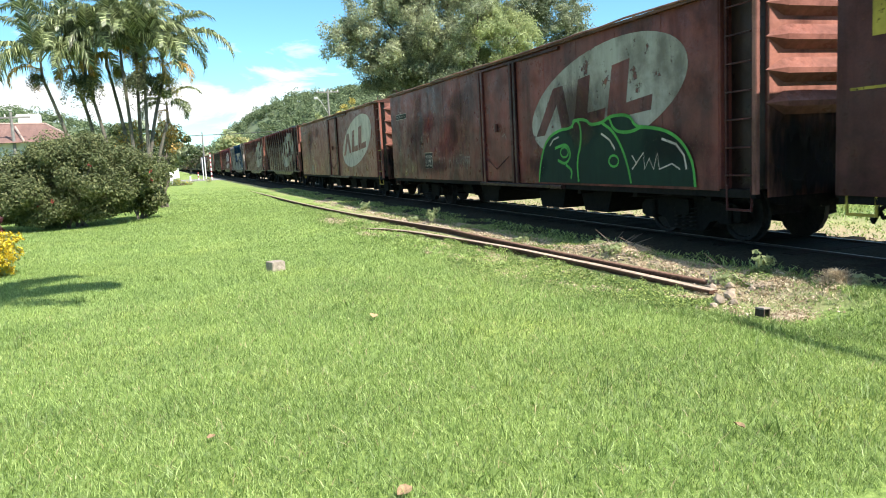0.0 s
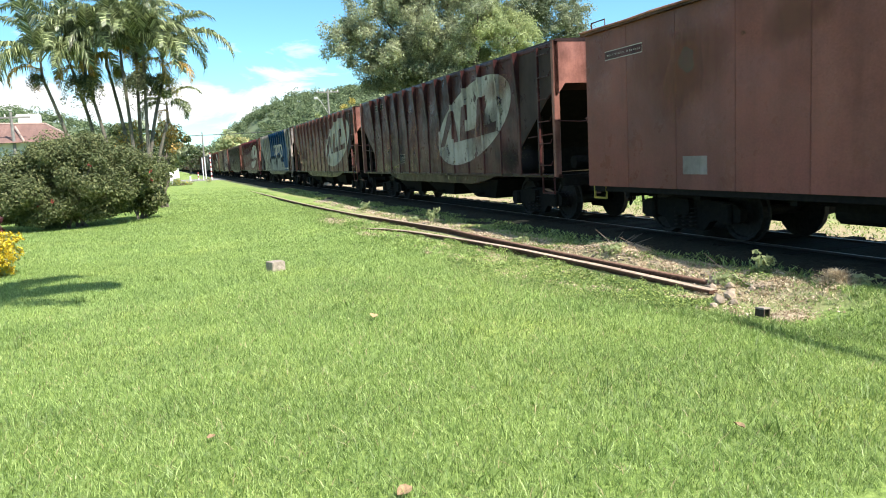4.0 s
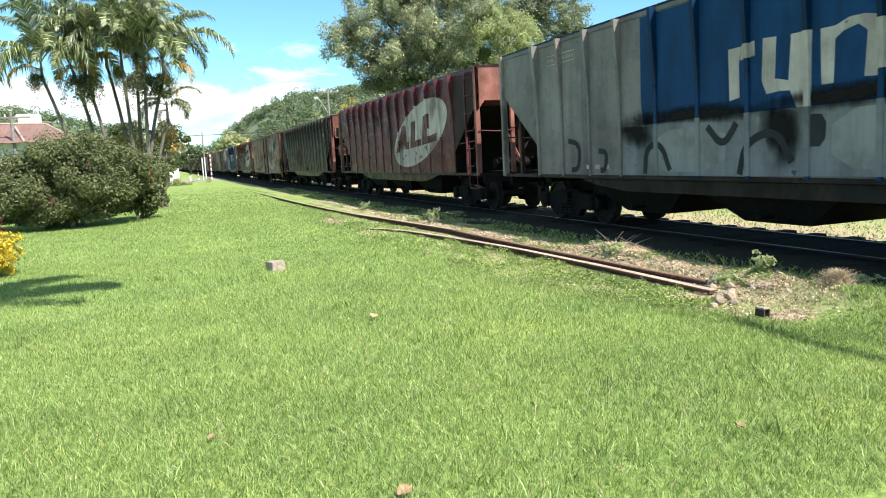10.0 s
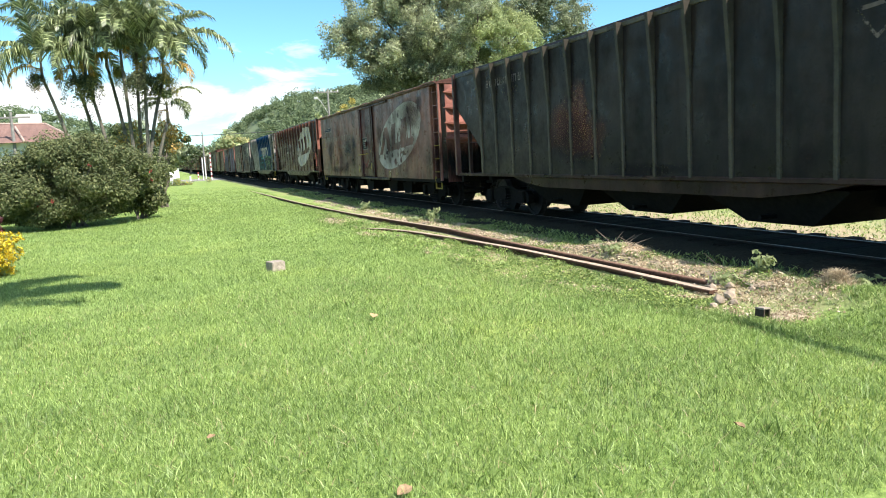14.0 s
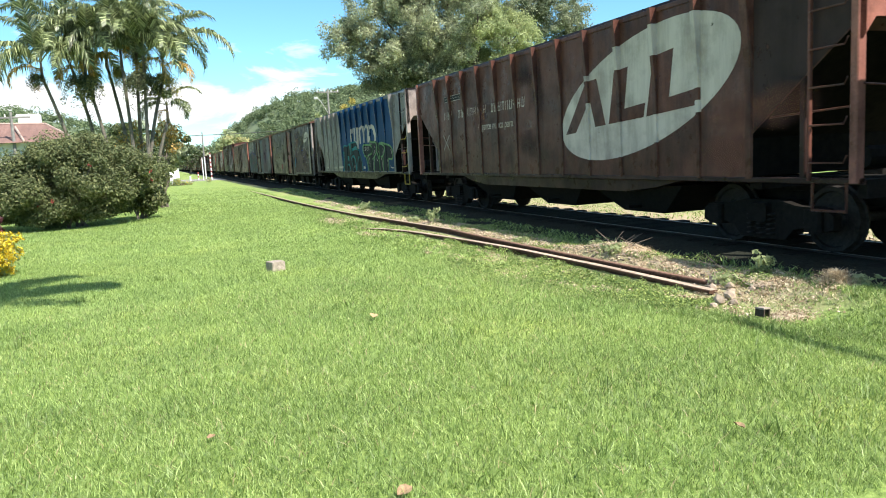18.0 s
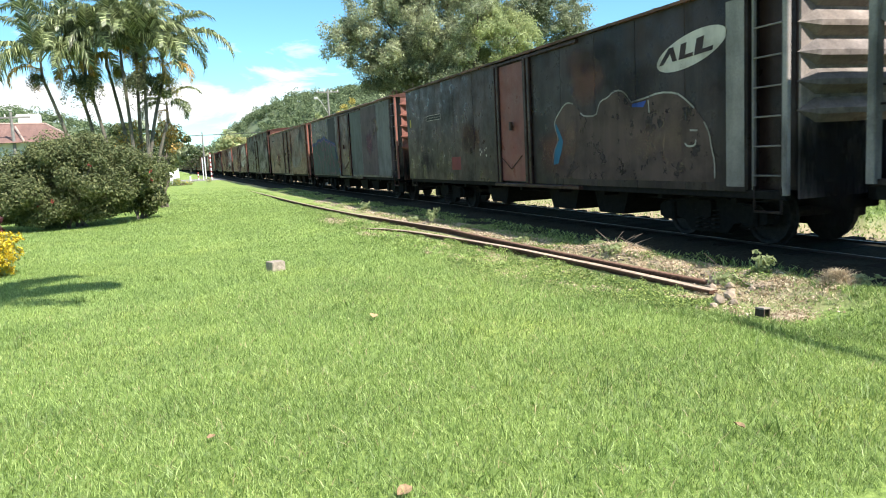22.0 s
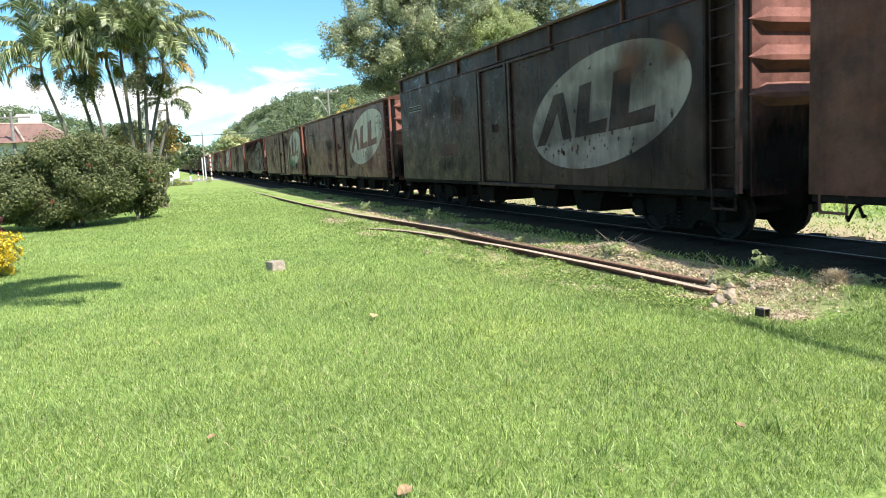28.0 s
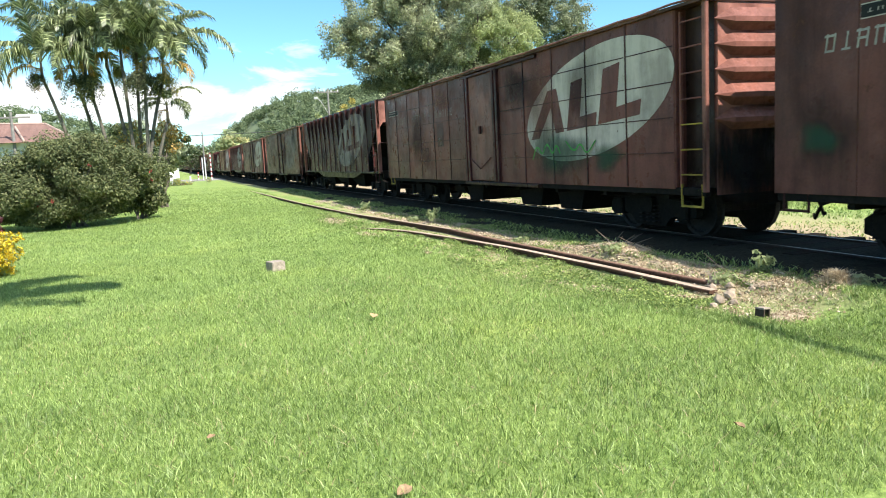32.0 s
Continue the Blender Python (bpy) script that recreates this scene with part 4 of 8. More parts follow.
for n_, a, b, e, f, m_ in (("red_smear", 10.6, 1.75, 1.3, .75, S_red), ("red_smear", 12.0, 2.3, .7, .4, S_red), ("dark_smear", 13.2, 2.0, 1.1, .8, S_dark), ("dark_smear", 11.9, 1.2, 1.6, .3, S_dark), ("dark_smear", 9.8, 2.7, .8, .4, S_dark), ("pale_smear", 9.9, 1.35, .6, .3, S_clay)):
    stain(w, n_, a, b, e, f, XB - .003, m_, int(a * 61))

# 2: brighter boxcar
w = boxcar("brighter oxide-red boxcar with a large pale oval emblem", 24.22, 15.52, P_red2, P_roof, P_dark, 3.33, step_m=M_yellow, lad_m=P_red2)
flakes(logo_box(w, 3.45, 2.15, M_white, P_red2, 2.31, .85, .42), 3.45, 2.15, XB - .007, 62, 12)
part("tag", flat(ribbon([(.95, 2.95), (.75, 3.05), (.8, 2.75), (.6, 2.9), (.65, 2.6)], .03) + ribbon([(1.0, 2.3), (1.05, 1.9), (.85, 2.1), (.8, 1.75), (.7, 2.2)], .03)
     + ribbon([(.62, 2.3), (.58, 1.9), (.5, 2.2), (.45, 1.9)], .025), XB - .001), M_ghost, w)
part("sprayed_patch", flat([blob(12.9, 2.60, .16, .18, 41)], XB), M_teal, w)
part("repair_sheet", flat([[(12.5, 1.05), (13.0, 1.05), (13.0, 1.3), (12.5, 1.3)]], XB), M_ghost, w)
plate(w, 13.9, 14.9, 2.85, 2.98, XB, 42, mat=P_dark)

# 3: dark hopper
w, ds = hopper("dark brown hopper wagon with a stained pale oval emblem", 40.85, 14.5, P_dark, P_dark, P_black, end_m=P_end, lad_m=P_dark)
logo_hopper(w, ds, 4.2, 2.2, M_whiteb, P_dark)
three_words(w, 7.0, 12.4, 2.62, .2, M_faint, XH, 51)
plate(w, 11.6, 12.6, 3.05, 3.22, XH, 52)
plate(w, 9.5, 10.1, 1.3, 1.55, XH, 53, 9)
for a, b, e, f in ((6.4, 1.8, .35, .8), (8.6, 2.0, .3, .7), (11, 1.9, .4, .6)):
    stain(w, "wash_mark", a, b, e, f, XH, S_rust, int(a * 9))

# 4: grey-brown hopper
w, ds = hopper("grey-brown hopper wagon with a pale oval emblem", 56.43, 14.39, P_brown, P_brown, P_black, end_m=P_end, lad_m=P_brown)
logo_hopper(w, ds, 3.5, 2.20, M_ovalgrey, P_dark, 2.45, .86)
three_words(w, 7.6, 12.6, 2.42, .19, M_ghost, XH, 61)
words(w, "A gente nunca para", 10.4, 2.1, .21, XH, M_ghost, "faded painted words on the wagon side")

# 5 and 10: blue and grey hoppers


def blue_hopper(label, Y, L, seed, step_m=None):
    w, ds = hopper(label, Y, L, P_grey, P_grey, P_soot, 3.46, end_m=P_pale, sill_m=P_soot, lad_m=P_soot, blue=((1.9, 9.6), P_blue), step_m=step_m or P_pale, low_m=step_m)
    part("blue_panel", flat([[(1.72, 1.04), (9.25, 1.04), (9.23, 1.11), (9.25, 1.41), (9.32, 1.71), (9.39, 2.13), (9.38, 3.36), (1.72, 3.36)]], XH), M_bluem, w, "blue painted middle of the side")
    sh = [[(7.5, 2.62), (7.27, 2.63), (7.31, 2.42), (7.3, 2.01), (7.48, 1.98)], [(7.27, 2.63), (7.05, 2.67), (7.04, 2.49), (7.29, 2.46)],
          [(6.91, 2.67), (6.7, 2.66), (6.72, 2.18), (6.64, 2.03), (6.85, 2.01), (6.93, 2.17)], [(6.48, 2.65), (6.18, 2.65), (6.21, 1.82), (6.39, 1.81), (6.52, 2.08)], [(6.72, 2.18), (6.52, 2.14), (6.48, 2.02), (6.64, 2.03)],
          [(6.07, 2.64), (5.87, 2.64), (5.89, 2.04), (6.05, 2.04)], [(5.48, 2.53), (5.25, 2.56), (5.32, 2.06), (5.51, 2.07)], [(4.89, 2.54), (4.68, 2.54), (4.69, 2.06), (4.9, 2.05)],
          [(5.87, 2.64), (5.7, 2.7), (5.51, 2.7), (5.34, 2.66), (5.25, 2.56), (5.48, 2.53), (5.59, 2.61), (5.77, 2.57), (5.88, 2.5)], [(5.25, 2.56), (5.06, 2.69), (4.88, 2.69), (4.75, 2.63), (4.68, 2.54), (4.89, 2.54), (5.0, 2.59), (5.14, 2.54), (5.26, 2.46)]]
    # the swirl: two commas that chase each other round a ring
    for a0, a1, w0, w1 in ((168, 20, .05, .30), (20, -60, .26, .10), (-12, -150, .10, .22), (-150, -185, .22, .16)):
        for k in range(8):
            t0, t1 = [math.radians(a0 + (a1 - a0) * q / 8) for q in (k, k + 1)]
            f0, f1 = [w0 + (w1 - w0) * q / 8 for q in (k, k + 1)]
            sh.append([(4.23 - .50 * math.cos(t0), 2.25 + .41 * math.sin(t0)), (4.23 - .50 * math.cos(t1), 2.25 + .41 * math.sin(t1)),
                       (4.23 - (.50 - f1) * math.cos(t1), 2.25 + (.41 - f1 * .8) * math.sin(t1)), (4.23 - (.50 - f0) * math.cos(t0), 2.25 + (.41 - f0 * .8) * math.sin(t0))])
    for p in (sh[:2], sh[2:5], sh[5:10], sh[10:]):
        part("emblem_shape", welded(p, XH - .004), M_white, w, "white rounded emblem shape")
    over_ribs(w, "emblem_on_ribs", ds, sh, M_white, .006)
    plate(w, 11.3, 12.3, 3.02, 3.18, XH, seed, mat=P_grey)
    part("stencil", flat([[(11.0 - .28 * k, 1.12), (10.86 - .28 * k, 1.12), (10.86 - .28 * k, 1.19), (11.0 - .28 * k, 1.19)] for k in range(3)], XH), M_white, w)
    return w, ds


w, ds = blue_hopper("blue and grey hopper wagon, lower side painted over", 72.08, 14.33, 71)
M_roller = marking("pale_roller_paint", (0.30, 0.30, 0.29), .2, 3.3)
fill = [(9.9, 1.02), (3.27, 1.05), (3.19, 1.28), (3.39, 1.53), (3.83, 1.57), (4.63, 1.58), (4.65, 1.84), (6.24, 1.82), (8.04, 1.81), (9.84, 1.76)]
over_ribs(w, "overpaint_on_ribs", ds, [fill], M_over, .006)
part("overpaint", flat([fill], XH - .006), M_over, w, "greyish roller paint over graffiti")
for p in ([(9.2, 1.08), (7.6, 1.08), (7.5, 1.72), (9.1, 1.66)], [(5.9, 1.12), (4.75, 1.12), (4.72, 1.78), (5.9, 1.76)], [(4.5, 1.14), (3.7, 1.14), (3.5, 1.45), (4.5, 1.48)]):
    part("overpaint", flat([rounded(p, 1, True)], XH - .0075), M_roller, w)
for p in ([(6.24, 1.74), (5.97, 1.72), (5.99, 1.37), (6.27, 1.37)], [(4.3, 1.46), (4.1, 1.46), (4.12, 1.22), (4.28, 1.2)], [(4.05, 1.46), (3.88, 1.46), (3.9, 1.22), (4.04, 1.22)], [(3.68, 1.42), (3.56, 1.42), (3.57, 1.2), (3.68, 1.2)]):
    part("overspray", flat([rounded(p, 1, True)], XH - .009), M_soot, w)
strokes("overspray", (rounded([(9.3, 1.05), (9.25, 1.45), (8.9, 1.5), (8.7, 1.1)]), rounded([(7.9, 1.68), (7.6, 1.4), (7.35, 1.7)]), rounded([(7.3, 1.05), (7.2, 1.45), (6.7, 1.6), (6.45, 1.2)])), .10, XH - .009, M_soot, w)
for d_, z_, a_, b_, q in ((8.2, 1.86, 1.6, .16, 721), (5.6, 1.92, 1.4, .16, 722), (3.9, 1.72, .9, .24, 723), (9.5, 1.7, .6, .3, 724), (6.6, 1.55, .35, .5, 725)):
    stain(w, "soot_patch", d_, z_, a_, b_, XH - .0095, S_shade_spray, q)
for p in ([(11.6, 1.62), (11.2, 1.55), (11.25, 1.12), (11.5, 1.1)], [(10.6, 1.42), (10.35, 1.4), (10.4, 1.1), (10.55, 1.1)]):
    part("overspray", flat(ribbon(rounded(p, 2), .09), XH - .004), M_soot, w)
for d0, d1 in ((3.16, 2.86), (2.47, 1.73)):
    part("chalk_mark", flat([[(d0, 1.11), (d1, 1.11), (d1, 1.19), (d0, 1.19)]], XH - .012), M_white, w)

# 6: wine-red hopper
w, ds = hopper("wine-red hopper wagon with a pale oval emblem", 87.78, 14.5, P_wine, P_wine, P_black, end_m=P_end, lad_m=P_wine)
flakes(logo_hopper(w, ds, 4.42, 2.1, M_white, P_wine, 2.42, .80), 4.42, 2.1, XH - .007, 61, 22)
three_words(w, 7.0, 12.6, 2.62, .17, M_ghost, XH, 81)
words(w, "A gente nunca para", 10.2, 2.26, .22, XH, M_ghost, "faded painted words on the wagon side")
plate(w, 11.6, 12.7, 2.98, 3.14, XH, 83)

# 7: sooty hopper with many ribs and a hand brake wheel
w, ds = hopper("sooty black hopper wagon with close ribs and brake wheel", 103.85, 14.5, P_soot, P_ribworn, P_black, 3.40, nribs=15, first=1.6, end_m=P_tan, lad_m=P_dark, wheel=True)
part("oval_emblem", flat([oval(1.75, 2.72, .42, .07, .13)], XH), M_whiteb, w, "small pale oval emblem")
part("triangle_mark", flat(ribbon([(3.0, 2.75), (2.3, 2.8), (2.75, 2.45), (3.0, 2.75)], .05), XH), M_faint, w)
lettering(w, 10.8, 12.6, 2.9, .16, 9, M_ghost, XH, 84)

# 8: tan boxcar
w = boxcar("tan-brown boxcar with a round white graffiti and lettering", 119.4, 15.76, P_tan, P_roof, P_dark, 3.34, door_m=P_dark, step_m=M_yellow, lad_m=P_tan)
o = logo_box(w, 3.75, 2.1, marking("flaking_white_paint", (0.50, 0.45, 0.41), 0.55, 12.0), P_tan, 2.3, .87)
for k, (a, z0, z1) in enumerate(((5.35, 1.95, 2.45), (4.95, 1.75, 2.4), (4.7, 1.9, 2.3), (4.35, 1.8, 2.75), (4.1, 1.8, 2.4), (3.75, 1.7, 2.5), (3.4, 1.8, 2.7), (3.05, 1.75, 2.4), (2.75, 1.8, 2.5), (2.4, 1.9, 2.6))):
    part("paint_drip", flat([[(a - .07, z0), (a + .07, z0), (a + .05, z0 + (z1 - z0) * .5), (a + .01, z1), (a - .05, z0 + (z1 - z0) * .45)]], XB - .0085), P_tan, o)
for k, (a, b) in enumerate(((5.6, 1.75), (5.3, 1.5), (5.0, 1.65), (4.7, 1.4), (4.4, 1.55), (4.1, 1.35), (3.8, 1.55), (3.5, 1.4), (3.2, 1.6), (5.75, 1.95), (3.6, 2.75), (2.6, 2.85))):
    part("crack", flat([blob(a, b, .05 + .04 * (k % 3), .07 + .03 * (k % 2), 40 + k)], XB - .0088), P_dark, o)
three_words(w, 10.0, 14.85, 2.27, .2, M_whiteb, XB, 88)
words(w, "A gente nunca para", 12.46, 1.96, .25, XB - .001, M_ghost, "faded painted words on the wagon side")
plate(w, 13.6, 14.8, 2.72, 2.86, XB, 91, mat=M_navy)
sign = part("warning_sign", flat([[(7.52, 1.82), (8.14, 1.82), (8.14, 2.22), (7.52, 2.22)]], -HALF - .012), M_plate, w, "black stencilled warning sign")
part("border", flat(ribbon([(7.52, 1.82), (8.14, 1.82), (8.14, 2.22), (7.52, 2.22), (7.52, 1.82)], .018), -HALF - .015), M_whiteb, sign)
for z_, e in ((2.02, .05), (1.95, .03), (1.89, .10)):
    part("text_line", flat([[(7.60 + e, z_), (8.06 - e, z_), (8.06 - e, z_ + .022), (7.60 + e, z_ + .022)]], -HALF - .016), M_whiteb, sign)
words(w, "CUIDADO", 8.07, 2.09, .105, -HALF - .020, M_white, "stencilled warning word")
for q in (((15.08, 2.18), (15.4, 2.18), (15.4, 2.43), (15.08, 2.43), (15.08, 2.18)), ((15.5, 1.98), (14.9, 2.02)), ((8.76, 1.81), (8.76, 1.63), (7.2, 1.66))):
    part("yellow_line", flat(ribbon(q, .028), -HALF - .058 if q[0][0] < 9 else XB), M_yellow, w)
for a, b, h in ((8.72, .98, .28), (6.90, 1.08, .24), (6.98, 1.70, .12)):
    part("yellow_mark", flat([blob(a, b + h / 2, .035, h / 2, 17)], -HALF - .058), M_yellow, w)
strokes("cross_stroke", ([(8.39, 1.44), (7.6, 1.2)], [(7.38, 1.44), (8.0, 1.15)]), .05, -HALF - .012, M_redm, w)
part("faded_tag", flat(ribbon(rounded([(11.2, 2.1), (10.9, 1.7), (10.7, 2.0), (10.5, 1.5), (10.3, 1.9), (10.1, 1.4)]), .05), XB - .004), marking("faded_blue_spray", (0.07, 0.075, 0.07), .9, 4.1), w)

for n_, a, b, e, f, m_ in (("teal_smear", 10.5, 1.95, .7, .5, S_teal), ("teal_smear", 9.6, 2.1, .4, .4, S_teal), ("dark_smear", 9.7, 1.6, .5, .6, S_dark), ("dark_smear", 11.8, 1.5, .6, .5, S_dark),
                           ("red_smear", 12.6, 1.45, .35, .22, S_rust), ("dark_smear", 12.3, 1.1, 2.2, .22, S_dark), ("dark_smear", 13.9, 1.8, .5, .7, S_dark), ("teal_smear", 10.9, 1.25, .6, .2, S_teal)):
    stain(w, n_, a, b, e, f, XB - .005, m_, int(a * 77))

# 9: brown hopper
w, ds = hopper("brown hopper wagon with a clean pale oval emblem", 136.27, 14.42, P_soil, P_soil, P_black, end_m=P_end, lad_m=P_soil)
logo_hopper(w, ds, 4.0, 2.25, M_white, P_soil)
three_words(w, 7.75, 12.4, 2.36, .2, M_white, XH, 94)
words(w, "A gente nunca para", 10.2, 2.0, .24, XH, M_white, "white painted words on the wagon side")
plate(w, 11.2, 12.3, 2.80, 2.93, XH, 96)
part("cross_mark", flat(ribbon([(12.5, 1.6), (12.05, 1.98)], .045) + ribbon([(12.5, 1.98), (12.1, 1.6)], .045), XH), M_ghost, w)

# 10
w, ds = blue_hopper("blue and grey hopper wagon with teal and green graffiti", 151.68, 14.41, 97, M_yellow)
XG = XH - .012
fill = [(5.64, 1.93), (5.37, 2.02), (4.62, 1.98), (4.61, 2.12), (3.8, 2.07), (3.4, 1.99), (3.0, 2.01), (2.62, 1.97), (1.85, 1.82), (1.72, 1.67), (1.78, 1.44), (2.23, 1.41), (2.31, 1.05), (4.92, 1.04), (5.03, 1.42), (5.47, 1.63)]
art = part("graffiti", flat([fill], XG), M_black2, w, "black graffiti with thick pale green outlines")
strokes("outline", (rounded([(4.98, 1.04), (5.0, 1.26), (5.15, 1.52), (5.47, 1.65), (5.64, 1.83), (5.59, 1.94), (5.37, 1.99), (4.62, 1.96), (4.3, 1.91), (4.32, 1.64), (4.79, 1.62), (4.99, 1.55), (4.87, 1.42), (4.88, 1.04)], 1),
        rounded([(4.59, 1.96), (4.59, 2.1), (4.18, 2.03), (3.81, 2.05), (3.67, 1.94), (3.7, 1.7), (4.0, 1.55), (4.3, 1.45)], 1), rounded([(3.7, 1.7), (3.54, 1.56), (3.39, 1.43), (3.39, 1.05)]),
        rounded([(4.15, 1.04), (4.02, 1.4), (4.0, 1.55)]), rounded([(3.4, 1.97), (3.0, 1.95), (2.68, 1.85), (2.67, 1.73), (2.93, 1.54), (3.18, 1.52)]), [(3.43, 1.95), (3.37, 1.71), (3.39, 1.43)],
        [(2.95, 1.54), (2.96, 1.23), (2.99, 1.05)], rounded([(3.34, 1.97), (3.0, 2.0), (2.62, 1.94), (2.14, 1.89), (1.87, 1.8), (1.74, 1.67), (1.79, 1.49), (1.89, 1.42), (2.34, 1.46), (2.25, 1.35), (2.32, 1.06)], 1)),
        .062, XG - .004, M_pale, art, ds=ds)
over_ribs(art, "fill_on_ribs", ds, [fill], M_black2, .006)
strokes("shine", ([(3.91, 1.91), (3.86, 1.78), (4.12, 1.61)], [(2.9, 1.78), (2.82, 1.73), (2.93, 1.61)], [(1.94, 1.76), (1.89, 1.6)], [(4.88, 1.61), (4.7, 1.49), (4.69, 1.17)], [(4.1, 1.45), (4.19, 1.25), (4.21, 1.07)],
        [(3.78, 1.49), (3.59, 1.37)], [(3.11, 1.47), (3.04, 1.33), (3.08, 1.17)], [(2.39, 1.44), (2.36, 1.31), (2.4, 1.18)], [(3.47, 1.83), (3.4, 1.68)]), .028, XG - .008, M_white, art)
words(w, "COL-FLA", 5.5, 1.77, .20, XG - .012, M_white, "small white sprayed words")
fill = [(9.0, 1.04), (8.83, 1.4), (8.75, 1.61), (8.73, 1.85), (8.82, 1.95), (8.79, 2.02), (8.6, 2.06), (8.1, 2.01), (7.69, 2.05), (7.59, 2.11), (7.49, 2.07), (7.46, 2.14), (7.17, 2.11), (6.87, 2.13), (6.56, 2.08), (6.4, 1.85), (5.98, 1.62), (5.76, 1.35), (5.81, 1.04)]
teal = part("graffiti", flat([fill], XG), M_black2, w, "dark graffiti with swooping teal outlines")
for wide, lines in ((.12, [[(8.93, 1.04), (8.83, 1.33), (8.76, 1.61), (8.75, 1.80)], [(7.14, 1.61), (6.99, 1.57), (6.87, 1.46), (6.79, 1.33), (6.76, 1.17), (6.77, 1.04)]]),
                    (.05, [[(8.87, 1.76), (8.78, 1.82)], [(8.82, 1.95), (8.72, 2.03), (8.55, 2.05), (8.32, 2.03), (8.1, 2.02)], [(7.93, 2.06), (7.73, 2.08), (7.61, 2.11)], [(7.6, 1.76), (7.53, 1.58), (7.43, 1.39), (7.33, 1.23), (7.26, 1.10)],
                           [(7.49, 1.8), (7.47, 1.98), (7.46, 2.13), (7.31, 2.14), (7.1, 2.11), (6.9, 2.14), (6.7, 2.14), (6.5, 2.06)], [(7.46, 1.49), (7.37, 1.57), (7.29, 1.6), (7.2, 1.61), (7.1, 1.60)], [(8.22, 1.10), (8.22, 1.22), (8.14, 1.28), (8.01, 1.3)], [(6.6, 1.06), (6.55, 1.3), (6.4, 1.5), (6.2, 1.58)], [(6.29, 1.85), (5.93, 1.53), (5.78, 1.31), (5.84, 1.06)]]),
                    (.08, [[(7.95, 1.29), (7.88, 1.27), (7.77, 1.17), (7.72, 1.05)], [(7.36, 1.70), (7.31, 1.84), (7.24, 1.88)]])):
    strokes("outline", [rounded(ln, 1) for ln in lines], wide, XG - .004, M_teal, teal, ds=ds)
over_ribs(teal, "fill_on_ribs", ds, [fill], M_black2, .006)
for p in ([(7.71, 2.05), (7.61, 2.11), (7.52, 2.07), (7.53, 1.92), (7.59, 1.74), (7.65, 1.78), (7.7, 1.91)], [(7.29, 1.87), (7.24, 1.92), (7.03, 1.93), (6.77, 1.98), (6.52, 1.95), (6.5, 1.83), (6.71, 1.84), (7.02, 1.83), (7.23, 1.81)],
          [(8.1, 1.63), (7.89, 1.62), (7.8, 1.41), (7.92, 1.47), (8.03, 1.46), (8.13, 1.37)]):
    part("filled_stroke", flat([p], XG - .0075), M_teal, teal)
    over_ribs(teal, "stroke_on_ribs", ds, [p], M_teal, .012)
for a, b in ((7.02, 1.20), (8.11, 1.16), (7.22, 1.35)):
    part("white_label", flat([[(a - .05, b - .05), (a + .05, b - .05), (a + .05, b + .05), (a - .05, b + .05)]] if a < 7.2 else [[(a - .02, b - .03), (a + .02, b - .03), (a + .02, b + .03), (a - .02, b + .03)]], XG - .004), M_whiteb, teal)
for a, b in ((9.84, 9.02), (12.6, 11.88)):
    part("chalk_mark", flat([[(b, 1.14), (a, 1.14), (a, 1.22), (b, 1.22)]], XG), M_white, w)
part("white_label", flat([[(5.38, 1.13), (5.66, 1.13), (5.66, 1.21), (5.38, 1.21)]], XG), M_white, w)
strokes("chalk_line", (rounded([(2.08, 1.24), (2.03, 1.16), (1.73, 1.15)]),), .03, XG - .008, M_white, w)

# 11: black boxcar, red door
w = boxcar("sooty black boxcar with a red door and clay-coloured graffiti", 167.13, 14.45, P_umber, P_roof, P_black, 3.36, door_m=P_red2, door=(6.5, 8.0), ribs=5, lad_m=P_grey, end_m=P_pale)
part("oval_emblem", flat([oval(1.7, 2.72, .72, .12, .22)], XB), M_white, w, "small pale oval emblem")
for p in emblem(1.7, 2.72, .72, .04, .22):
    part("emblem_shape", flat([p], XB - .004), P_black, w)
left = rounded([(5.60, 1.25), (5.53, 1.47), (5.35, 1.65), (5.48, 1.86), (5.49, 1.99), (5.31, 2.13), (5.14, 2.25), (4.98, 2.29), (4.8, 2.25)], 2)
top = rounded([(4.57, 2.08), (4.44, 2.01), (4.06, 2.0), (4.01, 2.12), (3.92, 2.23), (3.71, 2.26), (3.56, 2.34), (3.36, 2.35), (3.21, 2.28), (3.06, 2.14)], 1) + rounded([(3.04, 2.14), (2.7, 2.17), (2.36, 2.22), (1.98, 2.18), (1.81, 2.09), (1.6, 1.94)], 1)
last = rounded([(1.42, 1.76), (1.31, 1.6), (1.27, 1.4), (1.21, 1.23), (1.21, 1.0)], 1)
art = part("graffiti", flat([[(5.55, .95)] + left + top + last + [(1.22, .95)]], XB - .002), M_clay, w, "clay-brown graffiti with a thin chalky outline")
strokes("outline", (left, top, last, rounded([(1.81, 1.48), (1.75, 1.43), (1.59, 1.44), (1.58, 1.52)], 1), [(1.7, 1.65), (1.54, 1.64)], [(2.63, 2.14), (2.61, 1.95)]), .026, XB - .006, M_whiteb, art)
for a, b, e, f in ((4.92, 1.65, .34, .42), (2.1, 1.55, .4, .45), (2.7, 1.5, .5, .3)):
    stain(w, "clay_smear", a, b, e, f, XB - .010, S_clay, int(a * 37))
part("blue_edge", flat([[(5.56, 1.20), (5.50, 1.47), (5.33, 1.65), (5.45, 1.86), (5.44, 1.96), (5.29, 1.78), (5.18, 1.62), (5.23, 1.48), (5.38, 1.22)]], XB - .012), M_sky, w)
